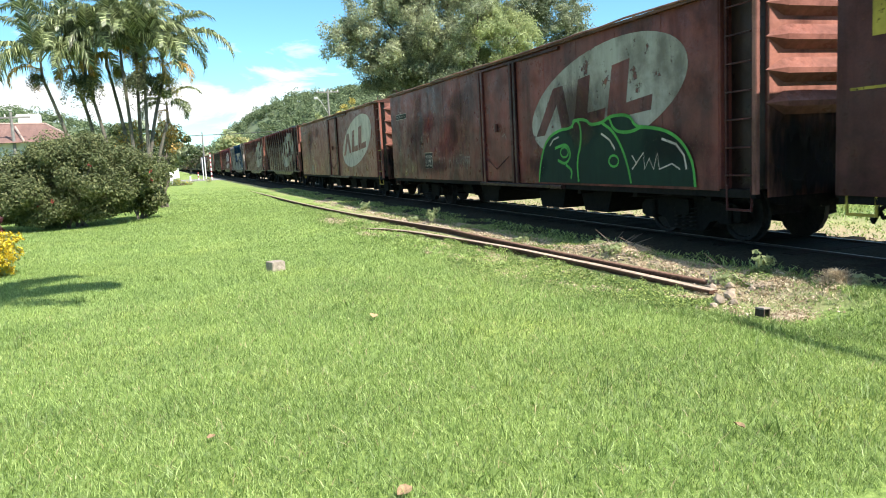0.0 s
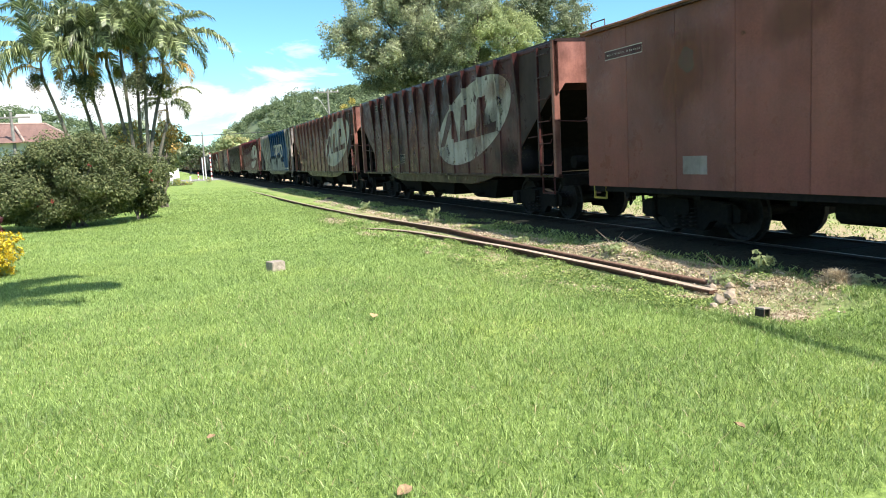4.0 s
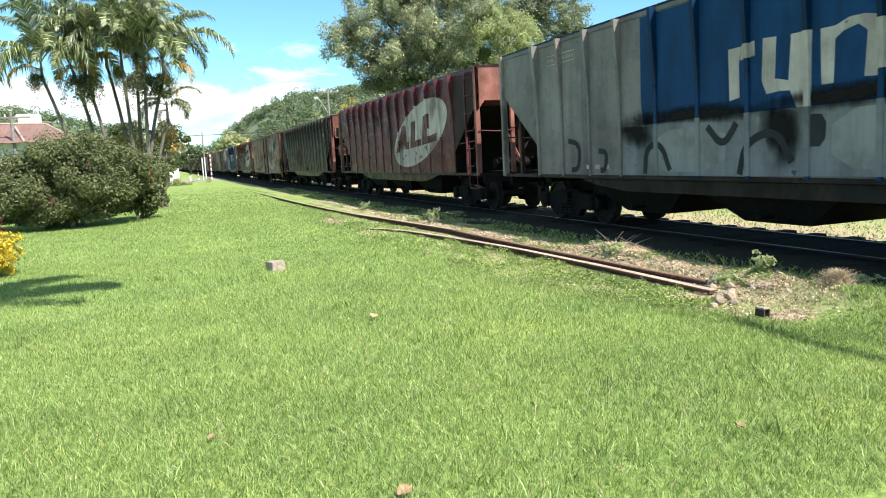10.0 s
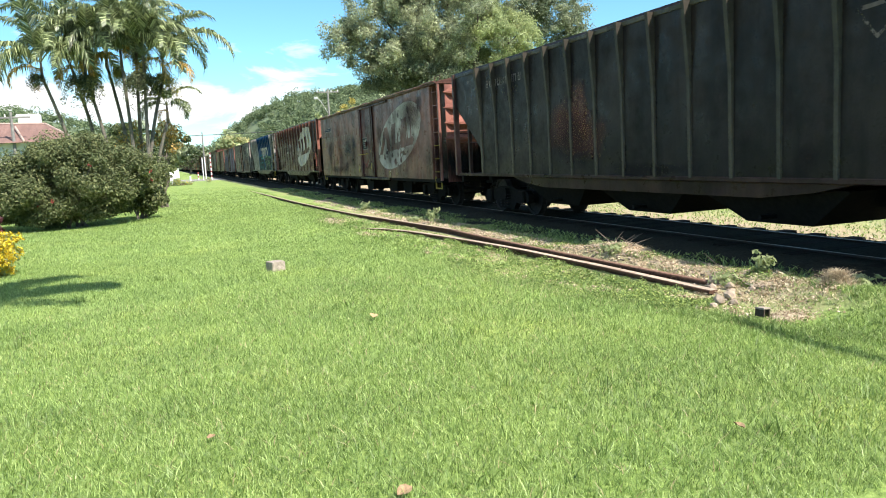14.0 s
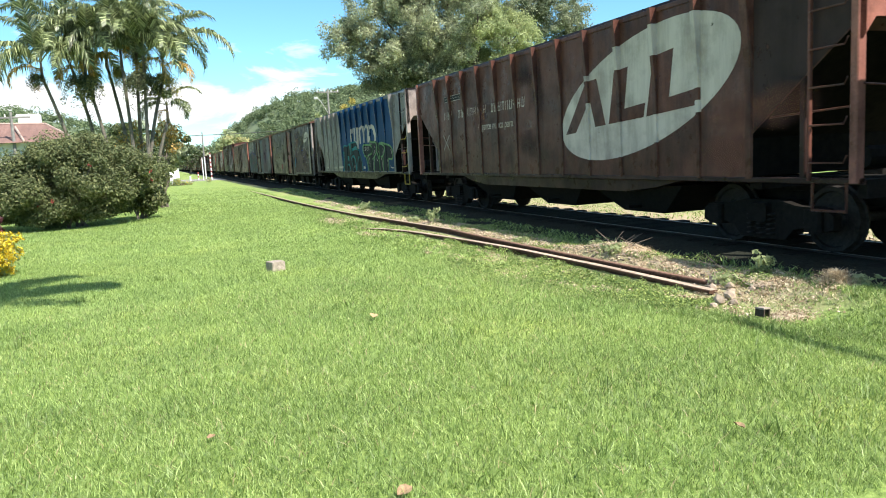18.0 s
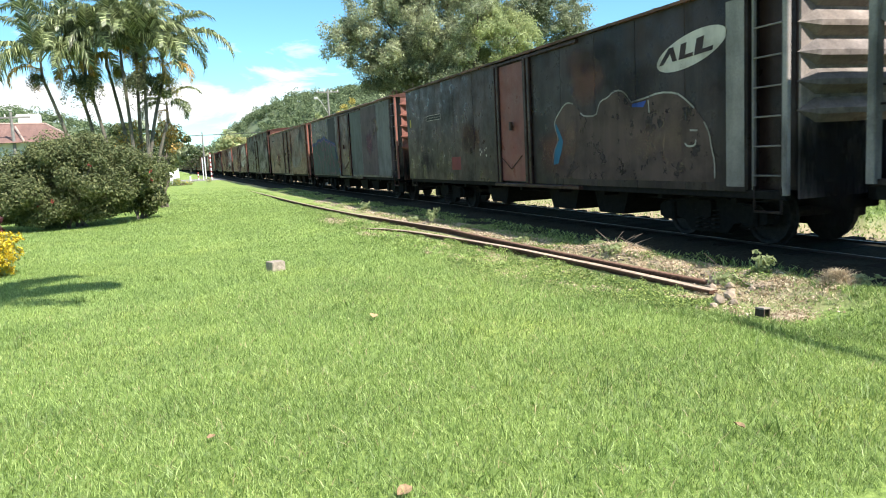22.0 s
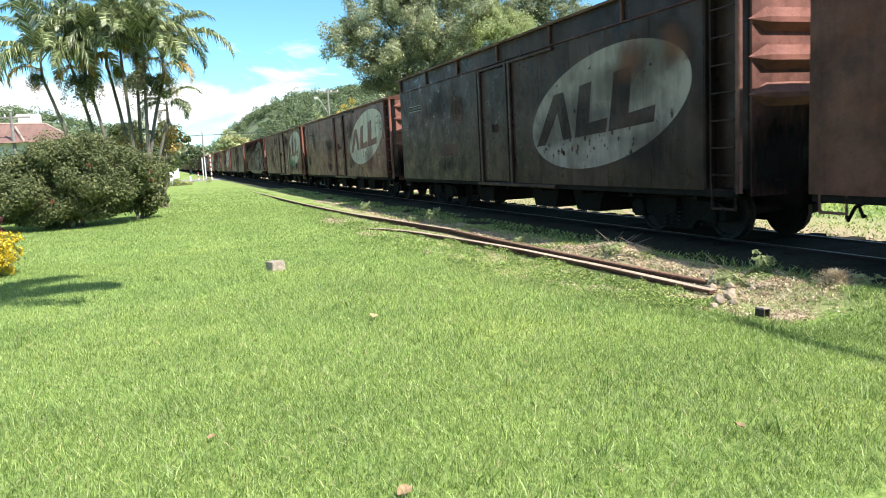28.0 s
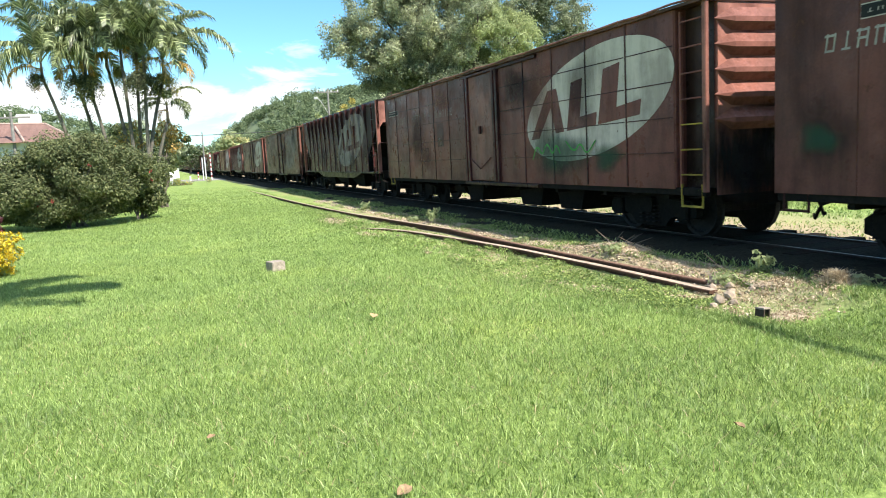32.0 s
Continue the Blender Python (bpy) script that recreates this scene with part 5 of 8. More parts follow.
part("violet_patch", flat([[(3.03, 2.11), (2.67, 2.13), (2.75, 2.04), (3.04, 2.06)]], XB - .012), M_violet, w)
part("grey_patch", flat([[(.68, .9), (1.0, .9), (1.0, 3.2), (.68, 3.2)]], XB), P_grey, w)
plate(w, 11.54, 12.62, 2.41, 2.54, XB, 102)
lettering(w, 12.64, 12.96, 2.41, .14, 3, M_ghost, XB, 103)
part("red_square", flat([[(10.26, 1.10), (10.87, 1.10), (10.87, 1.42), (10.26, 1.42)]], XB), M_redm, w)
for a, b in ((9.69, 1.82), (9.69, 1.74), (9.57, 1.63), (9.04, 1.56), (8.95, 1.51), (9.02, 1.45), (8.76, 1.54), (8.69, 1.58), (8.69, 1.42), (11.38, 1.46), (12.26, 1.64)):
    part("paper_label", flat([[(a - .03, b - .025), (a + .03, b - .025), (a + .03, b + .025), (a - .03, b + .025)]], XB), M_whiteb, w)
part("yellow_panel", flat([[(14.04, 2.31), (14.15, 2.31), (14.15, 2.53), (14.04, 2.53)]], XB), M_yellow, w)

# 12: slate-grey boxcar, outlined graffiti at its far end
w = boxcar("slate-grey boxcar with pink stains and outlined graffiti", 182.76, 14.22, P_slate, P_roof, P_dark, 3.34, door_m=P_doorgrey, door=(6.2, 8.1), ribs=5, step_m=P_dark)
for d0, d1, z0, rgb, q in ((2.22, 4.35, .90, (0.098, 0.064, 0.070), 2.1), (4.37, 6.02, .90, (0.104, 0.106, 0.106), 3.1), (.72, 2.2, .90, (0.145, 0.14, 0.146), 4.1), (8.85, 10.3, 2.1, (0.034, 0.026, 0.030), 5.1)):
    part("repainted_sheet", flat([[(d0, z0), (d1, z0), (d1, 3.27), (d0, 3.27)]], XB), marking("patch_paint", rgb, .3, q), w)
for a, b, e, f, q in ((2.45, 2.75, .45, .12, 111), (2.25, 2.45, .3, .14, 112), (2.6, 2.35, .2, .3, 113), (3.3, 2.0, .5, .6, 114)):
    stain(w, "pale_smear", a, b, e, f, XB - .003, S_clay if q < 114 else S_pink, q)
art = part("graffiti", flat([[(14.1, 2.22), (13.17, 2.21), (12.78, 2.37), (11.66, 2.4), (11.17, 2.45), (10.26, 2.27), (9.58, 2.27), (9.41, 2.17), (8.96, 2.15), (8.68, 1.55), (8.48, 1.46), (8.25, 1.2), (7.97, .95), (8.95, .86), (14.1, .86)]], XB - .006), M_dusk, w, "dark green-grey graffiti with thin pink lines and blue edge")
XG = XB - .009
for lines in (                                           # one group of lines for each large sprayed figure
        ([(12.96, 2.02), (12.9, 2.21), (12.67, 2.34), (12.31, 2.38), (12.03, 2.28), (11.87, 2.12), (11.83, 1.92)], [(12.92, 1.77), (12.59, 1.69), (12.51, 1.42), (12.34, 1.44), (12.22, .88)], [(12.93, 1.43), (12.91, 1.03)], [(14.19, 1.58), (14.14, 1.27), (14.1, .96)]),
        ([(12.03, 2.31), (11.86, 2.4), (11.67, 2.39), (11.54, 2.33), (11.51, 2.13), (11.45, 2.02)], [(11.79, 1.93), (11.45, 2.01), (11.1, 2.02), (10.93, 1.85), (10.68, 1.44)], [(11.42, 1.96), (11.35, 1.61), (11.3, 1.47)], [(11.77, .88), (11.69, 1.19), (11.53, 1.57), (11.31, 1.51)], [(12.0, 1.64), (11.92, 1.4), (11.77, 1.19)]),
        ([(11.56, 2.36), (11.45, 2.44), (11.24, 2.47), (11.03, 2.39), (10.9, 2.24), (10.89, 2.05), (10.97, 1.92)], [(10.9, 2.35), (10.41, 2.3), (10.38, 2.22)], [(11.17, 1.72), (10.97, 1.33), (10.77, .86)], [(10.61, 1.68), (10.49, 1.61), (10.47, 1.77)]),
        ([(10.52, 2.11), (10.01, 2.29), (9.88, 2.14), (9.85, 2.0)], [(10.52, 2.11), (10.49, 2.06), (10.32, 1.91), (10.27, 1.82)], [(10.43, 1.36), (10.28, 1.35), (10.22, 1.23), (10.23, 1.03)], [(10.11, 1.57), (10.17, 1.36), (10.22, 1.23)]),
        ([(9.8, 2.22), (9.77, 2.19), (9.87, 1.73), (9.56, 1.55)], [(9.72, 2.25), (9.31, 2.12), (9.09, 2.15), (8.98, 2.04), (8.95, 1.91)], [(9.56, 1.53), (9.56, 1.39), (9.32, 1.38), (9.22, 1.1), (9.17, .86)], [(9.56, 1.39), (9.61, 1.18)], [(9.39, 1.52), (9.37, 1.39)], [(8.62, 1.36), (8.48, 1.45), (8.37, 1.38), (8.2, 1.2)])):
    strokes("overspray", [rounded(ln, 1) for ln in lines], .075, XG, S_pinkspray, art)
    strokes("outline", [rounded(ln, 1) for ln in lines], .026, XG - .004, M_pink, art)
for a, b, e, f in ((12.30, 2.03, .07, .05), (13.15, 1.87, .05, .07), (14.12, 1.67, .05, .05)):
    part("pink_spot", flat([blob(a, b, e, f, int(a * 9))], XG - .003), M_pink, art)
XP = -HALF - .059                                       # the same figure where it runs over the door posts
part("fill_on_posts", flat([[(8.16, .86), (8.16, 1.12), (7.97, .95), (7.93, .86)]], XP), M_dusk, art)
strokes("blue_edge", ([(8.16, 1.14), (7.95, .92)],), .06, XP - .003, M_violet, art)
lettering(w, 8.9, 10.4, .90, .08, 16, M_pink, XG - .003, 117)
halo = rounded([(14.15, 2.25), (13.04, 2.27), (12.67, 2.4), (12.31, 2.42), (12.07, 2.37), (11.86, 2.43), (11.56, 2.41), (11.41, 2.5), (11.2, 2.51), (11.0, 2.43), (10.84, 2.37), (10.41, 2.33), (10.29, 2.26), (10.01, 2.33), (9.9, 2.21), (9.82, 2.16), (9.75, 2.27), (9.31, 2.14), (9.09, 2.18), (8.94, 2.06), (8.82, 1.78), (8.7, 1.52)], 1)
strokes("blue_edge", (halo[12:], [(8.72, 1.59), (8.59, 1.59)], [(8.48, 1.44), (8.19, 1.2)], [(8.09, 1.09), (7.96, .9)]), .06, XG - .0015, M_violet, art)
strokes("blue_haze", (halo,), .15, XG - .001, S_bluespray, art)
lettering(w, 11.8, 13.2, 2.64, .12, 11, M_white, XB, 115)

# 13: soiled boxcar
w = boxcar("soiled dark brown boxcar with a worn oval emblem", 198.21, 14.46, P_soil, P_roof, P_black, 3.34, door=(6.7, 8.2), lad_m=P_tan, step_m=P_tan)
logo_box(w, 3.3, 2.1, marking("flaked_off_emblem", (0.22, 0.185, 0.165), 0.6, 9.0), P_soil, 2.0, .8)
lettering(w, 9.6, 12.8, 2.55, .16, 18, M_faint, XB, 121)
plate(w, 12.4, 13.3, 2.85, 2.98, XB, 122)
stain(w, "clay_patch", 10.5, 1.35, .6, .25, XB, S_rust, 123)

# 14: black boxcar with raised roof boards
w = boxcar(
    "sooty black boxcar with raised roof boards and flaking emblem", 213.73, 14.25, P_black, P_roof, P_black, 3.36, door=(6.6, 8.2), tall=True, end_m=P_tan)
flakes(logo_box(w, 3.25, 2.10, M_ghost, P_black, 2.37, .93, .29), 3.25, 2.10, XB - .0068, 64, 24)
plate(w, 12.3, 13.4, 2.74, 2.88, XB, 131)
for a, b, e, f in ((2.4, 2.5, 1.3, .6), (3.8, 2.0, 1.1, .5), (4.9, 1.8, .7, .4), (1.6, 2.9, .8, .5)):
    stain(w, "soot_veil", a, b, e, f, XB - .007, S_dark, int(a * 50))
three_words(w, 8.9, 13.3, 2.4, .17, M_faint, XB, 132)
part("pale_patch", flat([[(9.7, 1.45), (10.8, 1.45), (10.8, 1.75), (9.7, 1.75)]], XB), marking("faint_red_patch", (0.085, 0.042, 0.038), .5, 2.7), w)

# 15: oxide boxcar
w = boxcar("oxide-brown boxcar with a pale oval emblem and a black tag", 229.18, 15.28, P_oxide, P_roof, P_dark, 3.33, step_m=P_dark, lad_m=P_dark)
flakes(logo_box(w, 3.26, 2.24, M_white, P_oxide, 2.42, .87, .36), 3.26, 2.24, XB - .007, 63, 26)
part("tag", flat(ribbon([(1.75, 2.35), (1.7, 2.85), (1.3, 2.88)], .03) + ribbon([(1.7, 2.65), (1.4, 2.66)], .03) + ribbon([(1.18, 2.42), (1.16, 2.88), (.92, 2.84), (.95, 2.7), (1.16, 2.66), (.88, 2.58), (.92, 2.45), (1.18, 2.42)], .03), XB - .010), P_black, w)
three_words(w, 9.9, 14.8, 2.36, .2, M_whiteb, XB, 141)
stain(w, "dark_smudge", 14.5, 1.5, .55, .5, XB, S_dark, 145)
stain(w, "green_smudge", 14.6, 1.45, .3, .22, XB - .001, S_green, 146)
words(w, "A gente nunca para", 12.2, 2.08, .25, XB - .001, M_ghost, "faded painted words on the wagon side")
plate(w, 13.0, 14.1, 2.64, 2.78, XB, 143)
stain(w, "sprayed_patch", 12.3, 2.8, .22, .2, XB, S_teal, 144)
part("dark_patch", flat([[(9.9, 1.75), (10.4, 1.75), (10.4, 2.35), (9.9, 2.35)], [(8.8, 1.9), (9.2, 1.9), (9.2, 2.3), (8.8, 2.3)]], XB - .001), P_dark, w)

# 16: oxide boxcar with a grid of seams
w = boxcar("faded oxide boxcar with gridded panels and green stains", 245.63, 15.30, P_oxide, P_roof, P_dark, 3.32, grid=True, ribs=5, door_m=P_tan, lad_m=P_red2, step_m=M_yellow)
logo_box(w, 2.93, 2.21, M_white, P_oxide, 2.29, .89, .33)
stain(w, "green_stain", 4.0, 1.42, 1.5, .42, XB - .013, S_green, 150, "faded green spray under the emblem")
stain(w, "green_stain", 2.4, 1.3, .6, .25, XB - .013, S_green, 151)
strokes("spray_line", (rounded([(5.0, 1.3), (4.8, 1.6), (4.6, 1.35), (4.4, 1.65), (4.2, 1.35), (4.05, 1.6), (3.9, 1.4)]), rounded([(3.7, 1.62), (3.4, 1.4), (3.2, 1.6), (3.0, 1.35), (2.7, 1.6)])), .03, XB - .016, M_green, w)
three_words(w, 9.3, 14.2, 2.45, .2, M_ghost, XB, 161)
plate(w, 13.9, 14.9, 2.75, 2.88, XB, 162)
part("dark_patch", flat([[(10.0, 1.7), (10.45, 1.7), (10.45, 2.3), (10.0, 2.3)], [(11.2, 1.3), (11.9, 1.3), (11.9, 1.7), (11.2, 1.7)]], XB - .001), P_dark, w)

# 17: dark hopper
w, ds = hopper("dark brown hopper wagon with a worn pale emblem", 262.1, 14.5, P_dark, P_dark, P_black, 3.42, end_m=P_end, lad_m=P_dark)
logo_hopper(w, ds, 4.2, 2.2, M_ghost, P_dark)

# soot, rust and streaks on every side; shade painted on boxcar ends
for k, (w, y) in enumerate(MOVING):
    r = random.Random(700 + k)
    box = w.name.startswith("boxcar")
    x = (XB if box else XH) - .0155
    if box:
        # Dark smears put the gap's shade on the lower end wall.
        for q, c in enumerate((-.7, .0, .7)):
            eg = stain(w, "end_grime", c, 1.16 + .05 * q, .95, .85, .0015 * q, S_shade_spray, 900 + 10 * k + q)
            eg.matrix_basis = pose(0, -.006, 0, 0, 0, -90)
    for q in range(7):
        d, z = r.uniform(1.2, 13.2), r.uniform(1.1, 3.0)
        if box and 5.9 < d < 9.3:
            d = r.choice((5.5, 9.6))
        if k == 2 and q < 4 or k in (5, 10, 12) and (z < 2.2 or q > 3):
            continue
        a = r.uniform(.35, 1.1)
        stain(w, "soot_stain" if q < 4 else "rust_stain", d, z, a, min(z - .95, 3.25 - z, r.uniform(.25, .9)), x + .001 * q, S_dark if q < 4 else S_rust, 800 + 10 * k + q)

# the rest of the train, back to the level crossing and beyond
order = (13, 15, 4, 2, 6, 1, 9, 14, 3, 7, 16, 8, 12, 4, 11, 6, 2, 13, 9, 5, 1, 3, 15, 7, 4, 16, 2, 9)
y = 277.7
for k in order:
    src = MOVING[k][0]
    c = copy_thing(src, pose(TRACK_X, y, 0))
    MOVING.append((c, y))
    y += (15.3 if src.name.startswith("hopper") else 16.5)


def motions():
    times = [2.0 * k for k in range(17)]
    for w, y in MOVING:
        walk(w, [(t, pose(TRACK_X, y - gone(t), 0)) for t in times])
    place = {w.name: y for w, y in MOVING}
    for w, wheel, dy in WHEELS:
        y0 = place[w.name] + wheel.parent.location.y + dy
        near = [k / 15 for k in range(481) if -4 < y0 - gone(k / 15) < 30]
        if not near:
            continue
        rows = [(t, pose(0, dy, RAIL_Z + WHEEL_R, math.degrees(gone(t) / WHEEL_R) % 360)) for t in near]
        if near[0] > 0.05:
            rows.insert(0, (0.0, rows[0][1]))
        if near[-1] < 31.95:
            rows.append((32.0, rows[-1][1]))
        walk(wheel, rows)

# ---------------- ground, track bed and rails ----------------
def between(u, pts):
    """Straight-line interpolation in a short table of (u, value)."""
    if u <= pts[0][0]:
        return pts[0][1]
    for (a, p), (b, q) in zip(pts, pts[1:]):
        if u <= b:
            return p + (q - p) * (u - a) / (b - a)
    return pts[-1][1]


BANK = ((-6, .0), (1.5, .12), (4.2, .19), (5.6, .16), (6.6, .10), (7.4, .13), (8.2, .24), (8.9, .15), (10.0, .07), (13.0, .04), (20.0, .0))


def rise(x, y):
    """Height of the ground: level, with a bank of earth beside the track, climbing gently beyond the railway."""
    h = 0.05 * max(0.0, min(x, 60.0) - 13.0)
    if 4.2 < x < 6.6 and -6 < y < 20:
        d = (x - 5.34) / (.42 if x < 5.34 else .5)
        h += between(y, BANK) * math.exp(-d * d) * (1 + .35 * noise.noise(Vector((x * 3, y * 1.7, 1.0))))
    return h + 0.02 * math.sin(x * 0.9 + y * 0.35) * math.sin(y * 0.6 - x * 0.2) * (1 if abs(x) < 30 else 0) * (0 if x > 5.6 and x < 11 else 1)


EDGE = ((2.0, 5.6), (4.0, 4.9), (5.0, 4.45), (5.6, 4.2), (6.4, 3.9), (8.0, 3.75), (11.0, 3.65), (13.5, 3.40), (18.0, 3.50), (22.0, 3.85), (26.0, 4.05), (38.0, 4.75), (60.0, 4.75), (75.0, 4.3))


def edge(y):
    """Where the lawn gives way to trodden earth beside the siding."""
    return between(y, EDGE) + 0.10 * math.sin(y * 1.3) * (1 if y > 4 else 0)


def ground_material():
    m, t, b = shader("lawn_and_earth")
    c = t.nodes.new("ShaderNodeTexCoord")
    sep = t.nodes.new("ShaderNodeSeparateXYZ")
    t.links.new(c.outputs["Object"], sep.inputs[0])
    v = c.outputs["Object"]
    green = ramp_of(t, noise_of(t, v, 26.0, 8.0, 0.75), [(0.30, (0.05, 0.09, 0.018)), (0.5, (0.19, 0.27, 0.06)), (0.70, (0.38, 0.46, 0.14))])
    slow = noise_of(t, v, 0.55, 4.0, 0.6)
    green = mixed(t, 0.8, green, ramp_of(t, slow, [(0.34, (0.78, 0.86, 0.72)), (0.52, (1, 1, 1)), (0.70, (1.32, 1.14, 0.95))]), "MULTIPLY")
    earth = ramp_of(t, noise_of(t, v, 16.0, 8.0, 0.75), [(0.3, (0.17, 0.125, 0.07)), (0.52, (0.40, 0.31, 0.20)), (0.75, (0.56, 0.46, 0.33))])
    # trodden earth between the lawn and the rails, with a broken edge
    wob = noise_of(t, v, 1.1, 6.0, 0.7)
    add = t.nodes.new("ShaderNodeMath")
    add.operation = "MULTIPLY_ADD"
    add.inputs[1].default_value = 3.0
    t.links.new(wob, add.inputs[0])
    # further off the lawn reaches the siding
    off = t.nodes.new("ShaderNodeMapRange")
    off.inputs["From Min"].default_value, off.inputs["From Max"].default_value = 19.0, 30.0
    off.inputs["To Min"].default_value, off.inputs["To Max"].default_value = 0.0, -0.9
    t.links.new(sep.outputs["Y"], off.inputs["Value"])
    end = t.nodes.new("ShaderNodeMapRange")     # and covers the bank before the siding begins
    end.inputs["From Min"].default_value, end.inputs["From Max"].default_value = 3.8, 5.6
    end.inputs["To Min"].default_value, end.inputs["To Max"].default_value = -1.4, 0.0
    t.links.new(sep.outputs["Y"], end.inputs["Value"])
    near = t.nodes.new("ShaderNodeMath")
    t.links.new(sep.outputs["X"], near.inputs[0])
    t.links.new(end.outputs[0], near.inputs[1])
    far = t.nodes.new("ShaderNodeMath")
    t.links.new(near.outputs[0], far.inputs[0])
    t.links.new(off.outputs[0], far.inputs[1])
    t.links.new(far.outputs[0], add.inputs[2])
    strip = ramp_of(t, scaled(t, add.outputs[0], 0.0, 14.0), [(0.40, (0, 0, 0)), (0.485, (1, 1, 1)), (0.76, (1, 1, 1)), (1.0, (0, 0, 0))])
    t.links.new(mixed(t, strip, green, earth), b.inputs["Base Color"])
    b.inputs["Roughness"].default_value = 0.95
    bumped(t, b, noise_of(t, v, 30.0, 6.0, 0.7), 0.6, 0.03)
    return m


def ground():
    def cuts(near, step, far):
        a = [k * step for k in range(int(near / step) + 1)]
        while a[-1] < far:
            a.append(a[-1] * 1.35)
        return a
    xs = [-v for v in cuts(16, 0.8, 2200)[:0:-1]] + [.8 * k for k in range(5)] + [4.0 + .125 * k for k in range(21)] + [v for v in cuts(44, 0.8, 2200) if v > 6.6]
    ys = [-v for v in cuts(8, 1.0, 900)[:0:-1]] + [.3 * k for k in range(61)] + [v for v in cuts(50, 1.0, 2600) if v > 18.2]
    vs = [(x, y, rise(x, y)) for y in ys for x in xs]
    n = len(xs)
    fs = [(j * n + i, j * n + i + 1, (j + 1) * n + i + 1, (j + 1) * n + i) for j in range(len(ys) - 1) for i in range(n - 1)]
    g = part("ground", Geo().add(vs, fs), ground_material(), None, smooth=True)
    tagged(g, "green mown lawn and trodden earth beside the railway", "ground", kind="structure")


ground()
# Ballast almost black: the shade below the train is in its colour.
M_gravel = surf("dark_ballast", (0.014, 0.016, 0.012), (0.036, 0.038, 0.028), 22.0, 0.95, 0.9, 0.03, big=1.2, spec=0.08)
M_stone = surf("pale_stone", (0.22, 0.165, 0.12), (0.43, 0.34, 0.255), 18.0, 0.9, 0.5, 0.01, rnd=0.2)
M_pebble = surf("ballast_stones", (0.24, 0.18, 0.125), (0.52, 0.42, 0.31), 30.0, 0.9, 0.4, 0.005, island=0.45)
# Sleepers and running rail sides are darkened with the same shade.
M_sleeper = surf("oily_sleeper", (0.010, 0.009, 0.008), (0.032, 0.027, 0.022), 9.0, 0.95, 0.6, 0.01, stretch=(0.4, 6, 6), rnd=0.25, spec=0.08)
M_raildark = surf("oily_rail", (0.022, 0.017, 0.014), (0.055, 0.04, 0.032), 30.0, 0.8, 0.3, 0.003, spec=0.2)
M_raildust = surf("dusty_rail_top", (0.30, 0.20, 0.14), (0.52, 0.42, 0.32), 18.0, 0.85, 0.3, 0.003)

# The dark bed ends about where the train's shade ends.
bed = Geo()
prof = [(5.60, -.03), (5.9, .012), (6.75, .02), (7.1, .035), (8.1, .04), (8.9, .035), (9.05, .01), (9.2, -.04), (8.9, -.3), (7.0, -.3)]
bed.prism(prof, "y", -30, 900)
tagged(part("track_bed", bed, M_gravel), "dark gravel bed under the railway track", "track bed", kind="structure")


def rail(name, x, y0, y1, z, label, head=None, width=.066, tall=.10, side=None, top=.008):
    r = thing(name, label, "rail", "rails of the line")
    hw = width / 2
    pr = [(-.055, -tall), (.055, -tall), (.055, -tall + .012), (.010, -tall + .025), (.010, -.032), (hw, -.024), (hw, -.004), (hw - .006, 0), (-hw + .006, 0), (-hw, -.004), (-hw, -.024), (-.010, -.032), (-.010, -tall + .025), (-.055, -tall + .012)]
    part("web", Geo().prism(pr, "y", y0, y1), side or M_rail, r)
    if head:
        part("running_surface", Geo().box(-hw + top, hw - top, y0, y1, -.001, .003), head, r)
    r.location = (x, 0, z)
    return r


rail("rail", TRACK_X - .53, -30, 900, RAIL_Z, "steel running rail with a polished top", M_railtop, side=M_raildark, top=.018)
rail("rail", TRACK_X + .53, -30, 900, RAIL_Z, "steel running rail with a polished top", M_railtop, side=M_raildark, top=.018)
# disused siding: two bent rails side by side, ending among stones


def bent_rail(label, line, head, width, side):
    """A rail lying along a gently bent line of (x, y, height of its top)."""
    r = thing("siding_rail", label, "rail", "rails of the line")
    hw, tall = width / 2, .12
    pr = [(-.06, -tall), (.06, -tall), (.06, -tall + .014), (.012, -tall + .03), (.012, -.036), (hw, -.028), (hw, -.005), (hw - .007, 0), (-hw + .007, 0), (-hw, -.005), (-hw, -.028), (-.012, -.036), (-.012, -tall + .03), (-.06, -tall + .014)]
    for name, prof, mat in (("web", pr, side), ("running_surface", [(-hw + .008, -.001), (hw - .008, -.001), (hw - .008, .003), (-hw + .008, .003)], head)):
        n = len(prof)
        vs = [(x + p, y, z + q) for x, y, z in line for p, q in prof]
        fs = [(k * n + i, k * n + (i + 1) % n, (k + 1) * n + (i + 1) % n, (k + 1) * n + i) for k in range(len(line) - 1) for i in range(n)]
        part(name, Geo().add(vs, fs + [tuple(range(n))[::-1], tuple((len(line) - 1) * n + i for i in range(n))]), mat, r)
    return r


def glide(pts, again=2):
    """Cuts the corners of a line in space."""
    pts = [Vector(p) for p in pts]
    for _ in range(again):
        out = [pts[0]]
        for p, q in zip(pts, pts[1:]):
            out += [p.lerp(q, .25), p.lerp(q, .75)]
        pts = out + [pts[-1]]
    return [tuple(p) for p in pts]


M_raildry = surf("dry_rail_side", (0.045, 0.022, 0.014), (0.12, 0.065, 0.042), 24.0, 0.85, 0.5, 0.004, spec=.2)
bent_rail("rusty disused rail lying in the grass", glide([(4.99, 5.95, .10), (4.95, 7.0, .10), (4.90, 8.7, .10), (4.86, 10.4, .10), (4.86, 12.9, .10)]), M_rail, .08, M_raildry)
